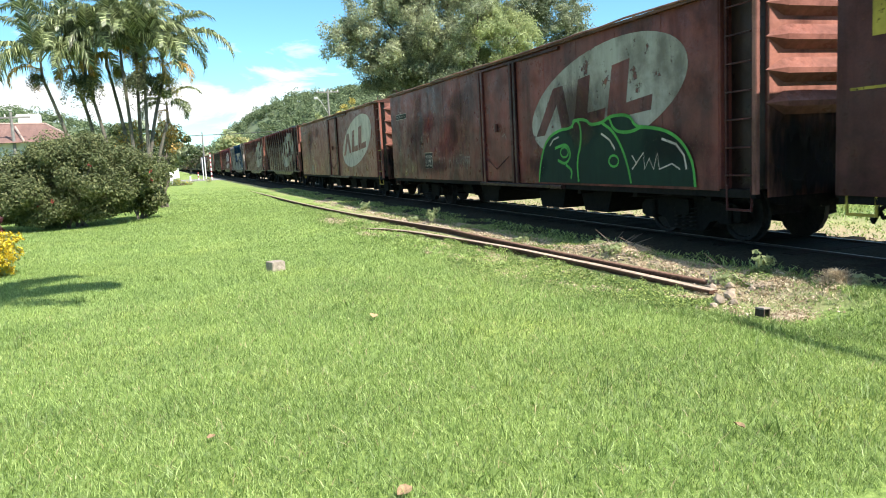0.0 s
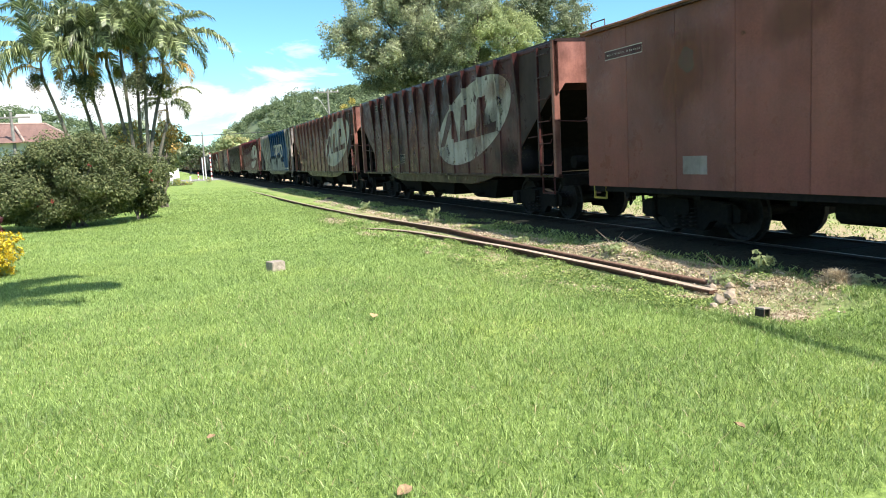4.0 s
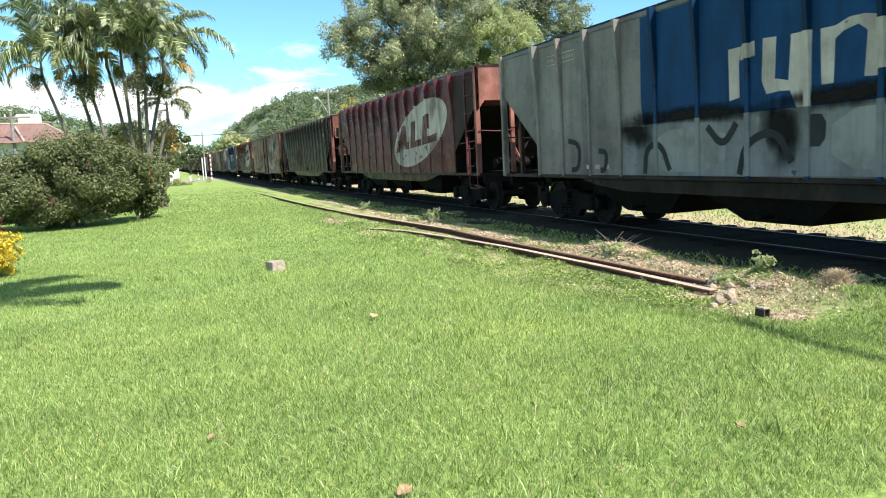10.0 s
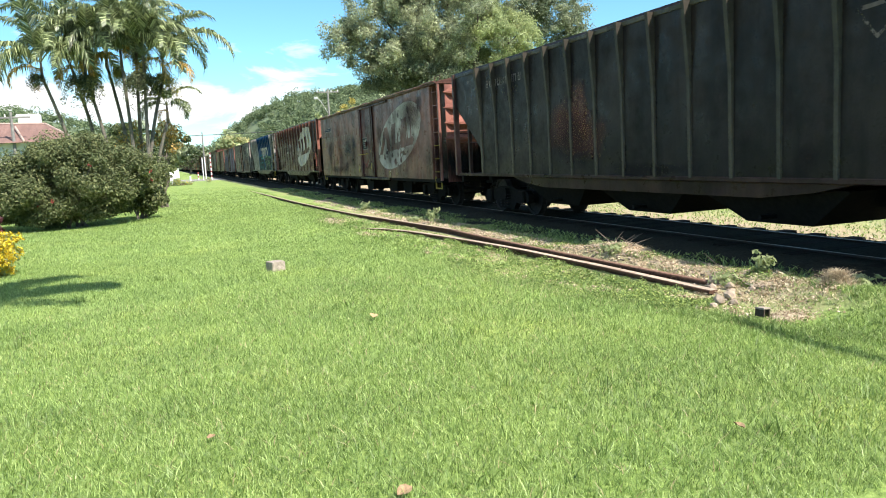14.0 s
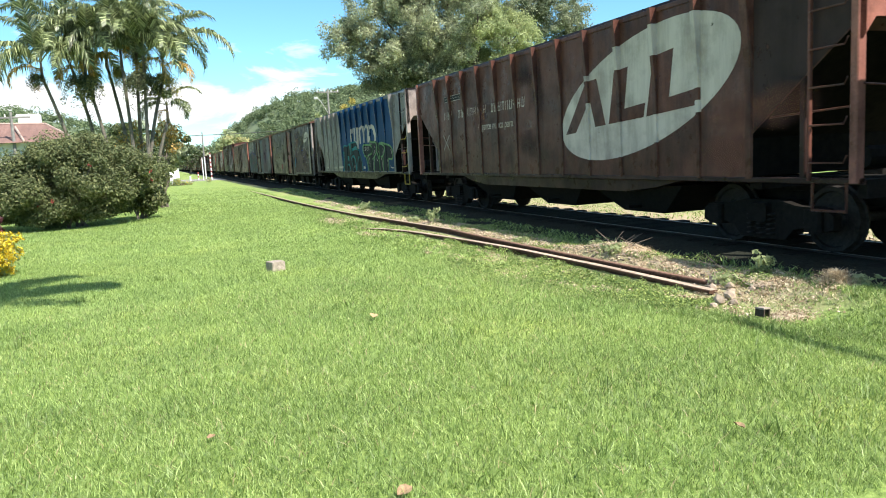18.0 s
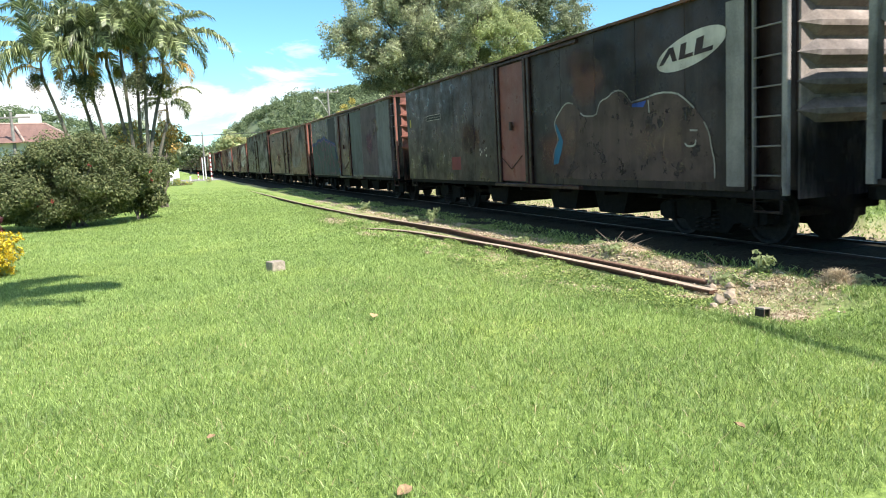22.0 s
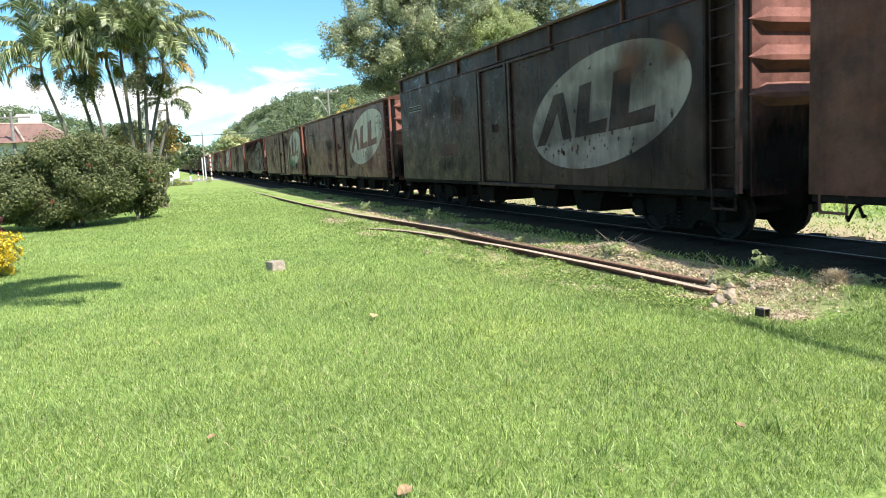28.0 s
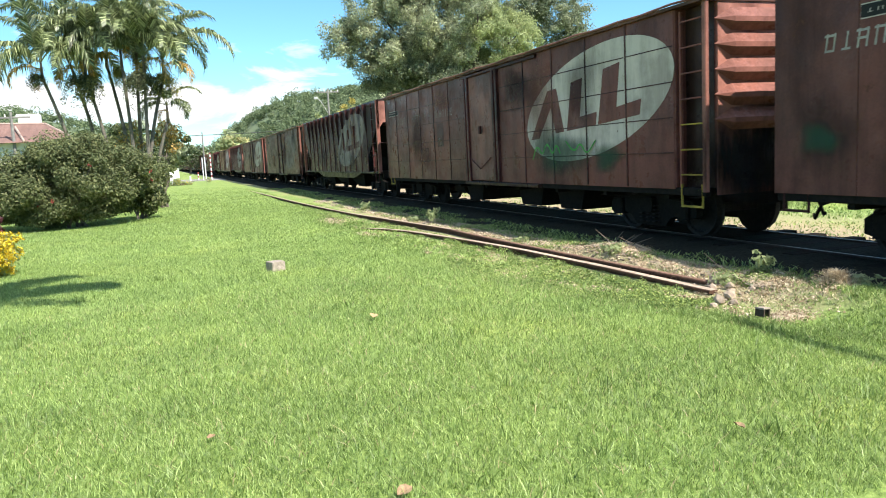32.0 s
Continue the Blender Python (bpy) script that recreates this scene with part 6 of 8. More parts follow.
bent_rail("rusty disused rail running on towards the level crossing", glide([(4.88, 12.75, .11), (4.66, 15.95, .10), (4.34, 20.0, .09), (4.18, 29.0, .08), (4.26, 36.0, .05), (4.3, 46.0, .0)]), M_raildust, .075, M_raildry)
bent_rail("rusty guard rail with a dusty top in the grass", glide([(4.80, 5.74, .075), (4.78, 7.35, .08), (4.74, 8.5, .08), (4.68, 10.1, .08), (4.41, 12.6, .075), (4.16, 14.25, .07), (3.77, 15.5, .03)]), M_raildust, .10, M_raildry)


def sleepers():
    rng = random.Random(5)
    me = Geo().cbox(-.95, .95, -.11, .11, -.12, 0, .015).mesh("sleeper")
    me.materials.append(M_sleeper)
    base = thing("sleepers", "weathered wooden sleepers under the rails", "sleepers", kind="structure")
    for k in range(70):
        s = part("sleeper", me, M_sleeper, base)
        s.matrix_basis = pose(TRACK_X + rng.uniform(-.03, .03), 1.0 + k * .62, .042 + rng.uniform(-.006, .004), 0, 0, rng.uniform(-1.5, 1.5))


sleepers()


def arrays_mesh(name, verts, faces_per, pattern, material):
    """A joined mesh from numpy blocks: pattern gives each piece's faces."""
    n = len(verts) // faces_per
    loops, starts, totals = [], [], []
    base = np.arange(n)[:, None] * faces_per
    at = 0
    idx = [base + np.array(f)[None, :] for f in pattern]
    per = sum(len(f) for f in pattern)
    li = np.concatenate(idx, axis=1).reshape(-1)
    st, tt, k = [], [], 0
    for f in pattern:
        st.append(k)
        tt.append(len(f))
        k += len(f)
    starts = (np.arange(n)[:, None] * per + np.array(st)[None, :]).reshape(-1)
    totals = np.tile(np.array(tt), n)
    me = bpy.data.meshes.new(name)
    me.vertices.add(len(verts))
    me.vertices.foreach_set("co", np.asarray(verts, dtype=np.float32).reshape(-1))
    me.loops.add(len(li))
    me.loops.foreach_set("vertex_index", li.astype(np.int32))
    me.polygons.add(len(starts))
    me.polygons.foreach_set("loop_start", starts.astype(np.int32))
    me.polygons.foreach_set("loop_total", totals.astype(np.int32))
    me.update(calc_edges=True)
    me.materials.append(material)
    return me


# ---------------- grass ----------------
M_grass = leafy("grass_blades", (0.20, 0.305, 0.072), (0.38, 0.48, 0.178), 0.45, 0.45, 0.38)
M_straw = leafy("dry_grass", (0.36, 0.29, 0.16), (0.50, 0.42, 0.25), 0.3, 0.7, 0.2)
RNG = np.random.default_rng(7)


def blades(pos, height, width, lean, rng):
    """Five-point blades: a bent strip that ends in a tip."""
    n = len(pos)
    az = rng.uniform(0, 2 * np.pi, n)
    h = height * rng.uniform(0.55, 1.3, n)
    w = width * rng.uniform(0.7, 1.3, n)
    le = lean * rng.uniform(0.1, 1.5, n)
    side = np.stack([np.cos(az), np.sin(az), np.zeros(n)], 1) * w[:, None]
    laz = rng.uniform(0, 2 * np.pi, n)
    bend = np.stack([np.cos(laz), np.sin(laz), np.zeros(n)], 1) * (le * h)[:, None]
    up = np.stack([np.zeros(n), np.zeros(n), h], 1)
    v = np.stack([pos - side, pos + side, pos + side * .8 + bend * .35 + up * .55, pos - side * .8 + bend * .35 + up * .55, pos + bend + up * .95], 1)
    return v.reshape(-1, 3)


def field(x0, x1, y0, y1, per, inside):
    n = int((x1 - x0) * (y1 - y0) * per)
    p = np.stack([RNG.uniform(x0, x1, n), RNG.uniform(y0, y1, n), np.zeros(n)], 1)
    keep = np.array([inside(a, b) for a, b in p[:, :2]])
    p = p[keep]
    p[:, 2] = [rise(a, b) - .006 for a, b in p[:, :2]]
    return p


BLADE = [(0, 1, 2, 3), (3, 2, 4)]


def leaf_cloud(centres, per, leaf, spread, rng, up=0.35, ragged=False):
    """Small folded leaves scattered about the centres (x, y, z, radius)."""
    out = []
    for cx, cy, cz, r in centres:
        n = per
        d = rng.normal(size=(n, 3))
        d /= np.linalg.norm(d, axis=1)[:, None]
        rad = r * rng.uniform(0.25, 1.0, n) ** 0.45
        p = d * rad[:, None] * np.array([1, 1, spread])
        if ragged:                              # sprays: drawn out along a slanting twig
            ax = rng.normal(size=3) + np.array([0, 0, -.3])
            ax /= np.linalg.norm(ax)
            p = p * rng.uniform(.55, .9) + (p @ ax)[:, None] * ax * rng.uniform(.3, 1.1) + rng.normal(size=(n, 3)) * r * .12
        p = p + np.array([cx, cy, cz])
        nrm = d + rng.normal(size=(n, 3)) * .7 + np.array([0, 0, up])
        nrm /= np.linalg.norm(nrm, axis=1)[:, None]
        t = np.cross(nrm, rng.normal(size=(n, 3)))
        t /= np.linalg.norm(t, axis=1)[:, None] + 1e-9
        b = np.cross(nrm, t)
        s = leaf * rng.uniform(.6, 1.35, n)[:, None]
        out.append(np.stack([p - t * s, p - b * s * .42 + nrm * s * .12, p + t * s, p + b * s * .42 + nrm * s * .12], 1))
    return np.concatenate(out).reshape(-1, 3)


LEAF = [(0, 1, 2), (0, 2, 3)]
M_litter = leafy("dry_leaf_litter", (0.40, 0.29, 0.19), (0.66, 0.55, 0.40), .35, .8, .2)
M_creep = leafy("creeping_leaves", (0.15, 0.24, 0.055), (0.32, 0.39, 0.115), .45)


def trodden(a, b):
    """The bare, littered spot where the siding ends."""
    return ((a - 4.85) / .5) ** 2 + ((b - 5.15) / .75) ** 2 + .5 * noise.noise(Vector((a * 4, b * 4, 1.0))) < 1


def lawn():
    clump = lambda a, b: noise.noise(Vector((a * .8, b * .8, 3.0)))
    blocks = []
    inl = lambda a, b: a < edge(b) + .25 * noise.noise(Vector((a * 3, b * 3, 0))) and a > -.42 * b - .35 and a < 1.4 * b + .6
    blocks.append(blades(field(-1.6, 6.0, 2.2, 5.2, 6200, inl), .047, .0020, .9, RNG))
    blocks.append(blades(field(-2.8, 6.4, 5.2, 8.5, 4200, inl), .044, .0021, .8, RNG))
    blocks.append(blades(field(-4.6, 6.2, 8.5, 14.0, 2900, inl), .042, .0023, .8, RNG))
    blocks.append(blades(field(-8.0, 5.2, 14.0, 27.0, 1000, inl), .045, .0038, .8, RNG))
    thin = lambda a, b: inl(a, b) and RNG.random() < ((60 - b) / 33) ** 1.5
    blocks.append(blades(field(-12.0, 5.0, 27.0, 60.0, 300, thin), .05, .007, .8, RNG))
    # taller tufts
    tuft = []
    for _ in range(420):
        a, b = RNG.uniform(-2.5, 5.0), RNG.uniform(2.4, 12.0)
        if inl(a, b) and clump(a, b) > -.05:
            k = int(RNG.integers(8, 22))
            q = np.stack([RNG.normal(a, .035, k), RNG.normal(b, .035, k), np.zeros(k)], 1)
            tuft.append(q)
    blocks.append(blades(np.concatenate(tuft), .10, .0030, .8, RNG))
    near = lambda a, b: (not inl(a, b) or b < 2.2) and a < 4.2 + .3 * noise.noise(Vector((a, b, 0)))
    blocks.append(blades(field(-7.0, 5.0, -6.0, 12.0, 400, near), .05, .0042, .9, RNG))
    wide = lambda a, b: not inl(a, b) and not 3.9 < a < 11 and not (-7 < a < 5 and -6 < b < 12)
    blocks.append(blades(field(-14, 16, -9.0, 27.0, 60, wide), .07, .014, .9, RNG))
    ob = part("lawn_grass", arrays_mesh("lawn_grass", np.concatenate(blocks), 5, BLADE, M_grass), M_grass)
    tagged(ob, "bright green short lawn grass in sun", "grass", kind="stuff")
    # weeds between lawn and siding, and beside the bed
    mid = lambda a, b: edge(b) - .3 < a < 6.5 and (RNG.random() < .15 or not trodden(a, b)) and noise.noise(Vector((a * 1.1, b * .9, 9.0))) > (-.42 if a < 4.7 else -.05) and not 4.55 < a < 5.0
    wv = [blades(field(3.0, 6.0, 3.2, 9.0, 1300, mid), .042, .0036, 1.5, RNG), blades(field(3.0, 6.3, 9.0, 26.0, 300, mid), .05, .008, 1.4, RNG)]
    wv.append(blades(field(5.4, 6.55, 6.0, 45.0, 330, lambda a, b: noise.noise(Vector((a * 1.5, b * .8, 7.0))) > (.05 if b < 11 else -.2)), .055, .008, 1.4, RNG) + np.array([0, 0, .01]))
    far = lambda a, b: noise.noise(Vector((a * .5, b * .5, 4.0))) > -.25
    wv.append(blades(field(9.05, 17.0, 5.0, 30.0, 150, far), .045, .010, 1.2, RNG))
    patch = lambda a, b: noise.noise(Vector((a * 2.2, b * 1.3, 2.0))) > .12
    wv.append(blades(field(5.0, 5.75, 4.4, 12.0, 900, patch), .03, .004, 1.8, RNG))
    # broad-leaved ground weeds in patches
    cs = []
    while len(cs) < 2500:
        b = 5.5 + 21 * RNG.random() ** 2.2
        a = RNG.uniform(4.98, 5.6) if RNG.random() < .28 else RNG.uniform(edge(b) - .1, 4.66)
        if noise.noise(Vector((a * 1.7, b * 1.1, 5.0))) > (.08 if a > 4.9 else -.10):
            cs.append((a, b, rise(a, b) + .015, RNG.uniform(.03, .085)))
    for _ in range(230):                        # fuller clumps against the side of the guard rail
        b = 5.9 + 9 * RNG.random() ** 1.4
        a = RNG.uniform(4.42, 4.64) - max(0, b - 9.5) * .06
        if noise.noise(Vector((a, b * 1.4, 8.0))) > -.05:
            cs.append((a, b, .045, RNG.uniform(.05, .095)))
    lv = leaf_cloud(cs, 26, .013, .6, RNG, .8)
    ob = part("creeping_weeds", arrays_mesh("creeping_weeds", lv, 4, LEAF, M_creep), M_creep)
    tagged(ob, "broad-leaved yellow-green weeds creeping beside the rails", "weeds", kind="stuff")
    cs = []
    for k in range(1500):
        b = 5.2 + 14 * RNG.random() ** 1.6
        a = RNG.normal(5.3, .20) if k % 3 else RNG.uniform(min(edge(b), 4.4) + .05, 4.6)
        if k % 3 or noise.noise(Vector((a * 1.7, b * 1.1, 5.0))) < -.05:
            cs.append((a, b, rise(a, b) + .012, .07))
    for _ in range(260):
        a, b = RNG.uniform(4.3, 5.4), RNG.uniform(4.4, 5.9)
        if trodden(a, b):
            cs.append((a, b, rise(a, b) + .012, .07))
    ob = part("leaf_litter", arrays_mesh("leaf_litter", leaf_cloud(cs, 12, .014, .3, RNG, .8), 4, LEAF, M_litter), M_litter)
    tagged(ob, "dry pinkish-beige leaf litter on the rubble", "litter", kind="stuff")
    ob = part("weeds", arrays_mesh("weeds", np.concatenate(wv), 5, BLADE, M_grass), M_grass)
    tagged(ob, "low green weeds along the old siding", "weeds", kind="stuff")
    end = lambda a, b: a > edge(b) - .3 and a < 1.35 * b + 1 and (RNG.random() < .12 or not trodden(a, b))
    wv = blades(field(3.8, 6.3, 2.4, 5.5, 4600, end), .05, .003, 1.1, RNG)
    ob = part("verge_grass", arrays_mesh("verge_grass", wv, 5, BLADE, M_grass), M_grass)
    tagged(ob, "longer green grass beyond the end of the siding", "grass", kind="stuff")
    dry = lambda a, b: edge(b) - .3 < a < 5.8
    dv = [blades(field(3.2, 5.8, 5.2, 10.0, 420, dry), .035, .003, 2.6, RNG), blades(field(4.95, 5.75, 5.5, 10.0, 2200, dry), .018, .0028, 4.0, RNG), blades(field(4.95, 5.6, 10.0, 20.0, 420, dry), .03, .005, 4.0, RNG), blades(field(-1.5, 5.0, 2.3, 9.0, 110, lambda a, b: a < edge(b)), .05, .0022, 1.8, RNG)]
    ob = part("dry_stalks", arrays_mesh("dry_stalks", np.concatenate(dv), 5, BLADE, M_straw), M_straw)
    tagged(ob, "straw-coloured dead grass among the green", "dry grass", kind="stuff")


lawn()


def pebbles():
    n = 9000
    x = np.concatenate([RNG.normal(5.30, .16, 8300), RNG.normal(4.35, .25, 600), RNG.normal(9.12, .07, 100)])
    y = np.concatenate([5.9 + 22 * RNG.uniform(0, 1, 8300) ** 2.0, 5.5 + 18 * RNG.uniform(0, 1, 600) ** 1.5, RNG.uniform(3.5, 24, 100)])
    s = .006 + .030 * RNG.uniform(0, 1, n) ** 3 * np.where(y > 14, 1.5, 1.0)
    base = np.array([(1, 0, 0), (0, 1, 0), (-1, 0, 0), (0, -1, 0), (0, 0, .55), (0, 0, -.55)])
    v = base[None] * s[:, None, None] * RNG.uniform(.6, 1.3, (n, 6, 3))
    a = RNG.uniform(0, 6.28, n)
    ca, sa = np.cos(a), np.sin(a)
    vx = v[:, :, 0] * ca[:, None] - v[:, :, 1] * sa[:, None] + x[:, None]
    vy = v[:, :, 0] * sa[:, None] + v[:, :, 1] * ca[:, None] + y[:, None]
    vz = v[:, :, 2] + np.array([.03 if a > 6.6 else rise(a, b) + .006 for a, b in zip(x, y)])[:, None]
    me = arrays_mesh("ballast_stones", np.stack([vx, vy, vz], 2).reshape(-1, 3), 6,
                     [(0, 1, 4), (1, 2, 4), (2, 3, 4), (3, 0, 4), (1, 0, 5), (2, 1, 5), (3, 2, 5), (0, 3, 5)], M_pebble)
    tagged(part("ballast_stones", me, M_pebble), "small broken stones and rubble beside the track", "stones", kind="stuff")


pebbles()


def rock(name, label, x, y, s, seed, flatten=.7, mat=None, sink=.3):
    rng = random.Random(seed)
    bm = bmesh.new()
    bmesh.ops.create_icosphere(bm, subdivisions=1, radius=1)
    for v in bm.verts:
        k = .85 + .6 * noise.noise(v.co * 1.3 + Vector((seed, 0, 0))) + .1 * noise.noise(v.co * 4 + Vector((0, seed, 0)))
        v.co = Vector((v.co.x * s * k, v.co.y * s * k * rng.uniform(.95, 1.05), v.co.z * s * k * flatten))
    me = bpy.data.meshes.new(name)
    bm.to_mesh(me)
    bm.free()
    ob = part(name, me, mat or M_stone)
    ob.matrix_basis = pose(x, y, rise(x, y) + s * flatten * (1 - sink), 0, 0, rng.uniform(0, 360))
    return tagged(ob, label, "stone", "loose stones")


for k, (x, y, s) in enumerate(((5.02, 5.98, .085), (4.88, 5.86, .055), (4.98, 5.72, .06), (5.14, 5.92, .05), (4.62, 5.48, .075), (4.78, 5.50, .07), (4.70, 5.36, .05), (4.88, 5.58, .05), (5.0, 5.45, .045), (4.52, 5.40, .045))):
    rock("stone", "pale broken stone at the end of the siding rail", x, y, s, k + 3, .75)


def concrete_block(x, y, turn, sx, sy, sz, label):
    bm = bmesh.new()
    bmesh.ops.create_cube(bm, size=1)
    for v in bm.verts:
        v.co = Vector((v.co.x * sx, v.co.y * sy, (v.co.z + .5) * sz))
    bmesh.ops.bevel(bm, geom=list(bm.edges), offset=.012, segments=2, affect="EDGES", profile=.6)
    bmesh.ops.subdivide_edges(bm, edges=list(bm.edges), cuts=2, use_grid_fill=True)
    for v in bm.verts:
        v.co += Vector((1, 1, 1)) * .008 * noise.noise(v.co * 20)
    me = bpy.data.meshes.new("concrete_block")
    bm.to_mesh(me)
    bm.free()
    ob = part("concrete_block", me, M_concrete)
    ob.matrix_basis = pose(x, y, -.02, 0, 0, turn)
    tagged(ob, label, "block")


M_hollow_shade = surf("damp_soil", (0.03, 0.022, 0.015), (0.07, 0.05, 0.035), 20.0, 0.95, 0.5, 0.01)
M_concrete = surf("rough_concrete", (0.22, 0.18, 0.14), (0.40, 0.34, 0.28), 20.0, 0.92, 0.6, 0.01)
concrete_block(1.30, 10.55, 20, .20, .20, .16, "small grey concrete marker block standing in the lawn")
hb = thing("hollow_block", "small hollow concrete block lying in the grass edge", "block")
hb.matrix_basis = pose(4.55, 4.84, .02, 0, 6, 15) @ Matrix.Scale(.62, 4)
# Sides and back dark: the hollow's shade is put into their colour.
for x0, x1, z0, z1 in ((-.075, -.05, 0, .10), (.05, .075, 0, .10)):
    part("side", Geo().cbox(x0, x1, -.06, .07, z0, z1, .006), M_hollow_shade, hb)
part("top", Geo().cbox(-.085, .08, -.065, .075, .10, .122, .006), M_concrete, hb)
part("back", Geo().cbox(-.05, .05, .04, .07, 0, .10, .005), M_hollow_shade, hb)


# ---------------- plants ----------------
M_bark = surf("grey_bark", (0.07, 0.055, 0.04), (0.20, 0.165, 0.13), 8.0, 0.95, 0.8, 0.03, stretch=(2, 2, .5))


def limb_path(a, b, sag, rng, n=6):
    a, b = Vector(a), Vector(b)
    return [a.lerp(b, k / (n - 1)) + Vector((rng.uniform(-1, 1), rng.uniform(-1, 1), rng.uniform(-.5, .5))) * sag * (0 if k in (0, n - 1) else 1) + Vector((0, 0, sag * 1.5 * math.sin(math.pi * k / (n - 1)))) for k in range(n)]


def broad_tree(name, label, x, y, height, crown, per, leaf, mats, seed, trunk_r=.35, fork=.33, bark=None, group="", flower=None, ragged=False, pick=None):
    """crown: clump centres relative to the foot (dx, dy, z, r)."""
    rng = random.Random(seed)
    nr = np.random.default_rng(seed)
    tr = thing(name, label, "tree", group)
    tr.location = (x, y, rise(x, y) - .05)
    f = Vector((rng.uniform(-.3, .3), rng.uniform(-.3, .3), height * fork))
    part("trunk", Geo().tube([(0, 0, 0), (0, 0, .25), f * .5 + Vector((.12, 0, 0)), f], trunk_r * 1.25, 10, trunk_r * .7), bark or M_bark, tr, smooth=True)
    for k, (cx, cy, cz, r) in enumerate(crown):
        if k % max(1, len(crown) // 14) == 0:
            part("limb", Geo().tube(limb_path(f * rng.uniform(.75, 1), (cx, cy, cz), .25, rng), trunk_r * .34, 6, trunk_r * .07), bark or M_bark, tr, smooth=True)
    groups = {}
    for k, c in enumerate(crown):
        groups.setdefault(pick(k, c) if pick else k % len(mats), []).append(c)
    for k, cs in groups.items():
        me = arrays_mesh("crown", leaf_cloud(cs, per, leaf, .8, nr, ragged=ragged), 4, LEAF, mats[k])
        part("crown", me, mats[k], tr)
    if flower:
        part("blossom", arrays_mesh("blossom", leaf_cloud([(a, b, c + r * .2, r) for a, b, c, r in crown[::2]], per // 6, leaf, .8, nr), 4, LEAF, flower), flower, tr)
    return tr


def crown_of(rng, n, rx, ry, z0, z1, r0, r1, cx=0, cy=0):
    out = []
    for _ in range(n):
        a, q = rng.uniform(0, 6.283), rng.uniform(0, 1) ** .5
        h = rng.uniform(-1, 1)
        k = math.sqrt(max(.05, 1 - h * h * .85))
        out.append((cx + rx * q * k * math.cos(a), cy + ry * q * k * math.sin(a), (z0 + z1) / 2 + h * (z1 - z0) / 2, rng.uniform(r0, r1)))
    return out


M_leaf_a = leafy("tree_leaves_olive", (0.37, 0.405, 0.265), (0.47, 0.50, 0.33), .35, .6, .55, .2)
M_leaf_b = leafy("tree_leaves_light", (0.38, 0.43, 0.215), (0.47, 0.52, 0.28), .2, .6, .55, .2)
M_leaf_c = leafy("tree_leaves_dark", (0.04, 0.06, 0.018), (0.08, 0.11, 0.035), .4)
# Darker leaves that stand for shade under and between the lobes.
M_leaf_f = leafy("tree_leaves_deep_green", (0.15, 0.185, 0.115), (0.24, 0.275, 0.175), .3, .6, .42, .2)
M_leaf_e = leafy("tree_leaves_greyish", (0.26, 0.295, 0.20), (0.36, 0.39, 0.265), .35, .6, .52, .2)
M_leaf_d = leafy("bush_leaves", (0.12, 0.145, 0.062), (0.20, 0.215, 0.10), .25, .6, .35, .25)
M_leaf_y = leafy("yellow_blossom", (0.55, 0.40, 0.02), (0.70, 0.55, 0.03), .25)
M_leaf_gold = leafy("golden_blossom", (0.42, 0.33, 0.06), (0.55, 0.46, 0.12), .3)
M_leaf_o = leafy("orange_blossom", (0.55, 0.28, 0.04), (0.60, 0.40, 0.10), .25)
M_leaf_r = leafy("dark_red_leaves", (0.06, 0.015, 0.02), (0.13, 0.03, 0.038), .4)
M_shrub = leafy("shrub_leaves_yellowing", (0.20, 0.17, 0.05), (0.48, 0.30, 0.08), .45)
M_leaf_p = leafy("red_flowers", (0.50, 0.05, 0.06), (0.60, 0.12, 0.12), .3)

rt = random.Random(31)
big = []
# the big tree beyond the train: lobes with gaps between them, small sprays round the rim
for cx, cy, cz, rx, rz, n in ((-4.6, 0, 9.0, 2.9, 2.9, 110), (-1.5, -1, 9.8, 3.2, 3.2, 110), (1.7, -.8, 7.5, 2.7, 2.1, 110), (2.0, 1, 11.5, 4.0, 2.6, 80), (6.3, .5, 9.7, 2.1, 2.7, 90), (-3.6, 1, 12.4, 3.4, 2.4, 70), (-2.6, 0, 7.0, 2.5, 1.8, 100), (-8.0, 0, 7.7, .8, 1.1, 9), (-6.6, 0, 7.9, 1.0, 1.3, 16), (7.3, 0, 8.5, 1.1, .9, 18), (-4.9, 0, 6.5, 1.6, 1.2, 40), (-1.6, -.5, 5.9, 1.9, 1.0, 40)):
    big += crown_of(rt, n, rx, rx, cz - rz, cz + rz, .34, .78, cx, cy)
big += crown_of(rt, 90, 5.4, 3.0, 6.0, 12.5, .6, 1.0)
# Darker leaves low and between lobes, paler on one: shade and highlight by colour.
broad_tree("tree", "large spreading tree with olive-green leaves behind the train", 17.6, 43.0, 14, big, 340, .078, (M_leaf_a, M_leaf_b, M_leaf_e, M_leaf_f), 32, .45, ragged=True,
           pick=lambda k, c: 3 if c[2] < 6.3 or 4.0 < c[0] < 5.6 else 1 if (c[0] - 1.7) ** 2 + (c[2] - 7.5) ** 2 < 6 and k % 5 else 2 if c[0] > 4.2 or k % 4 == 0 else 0)


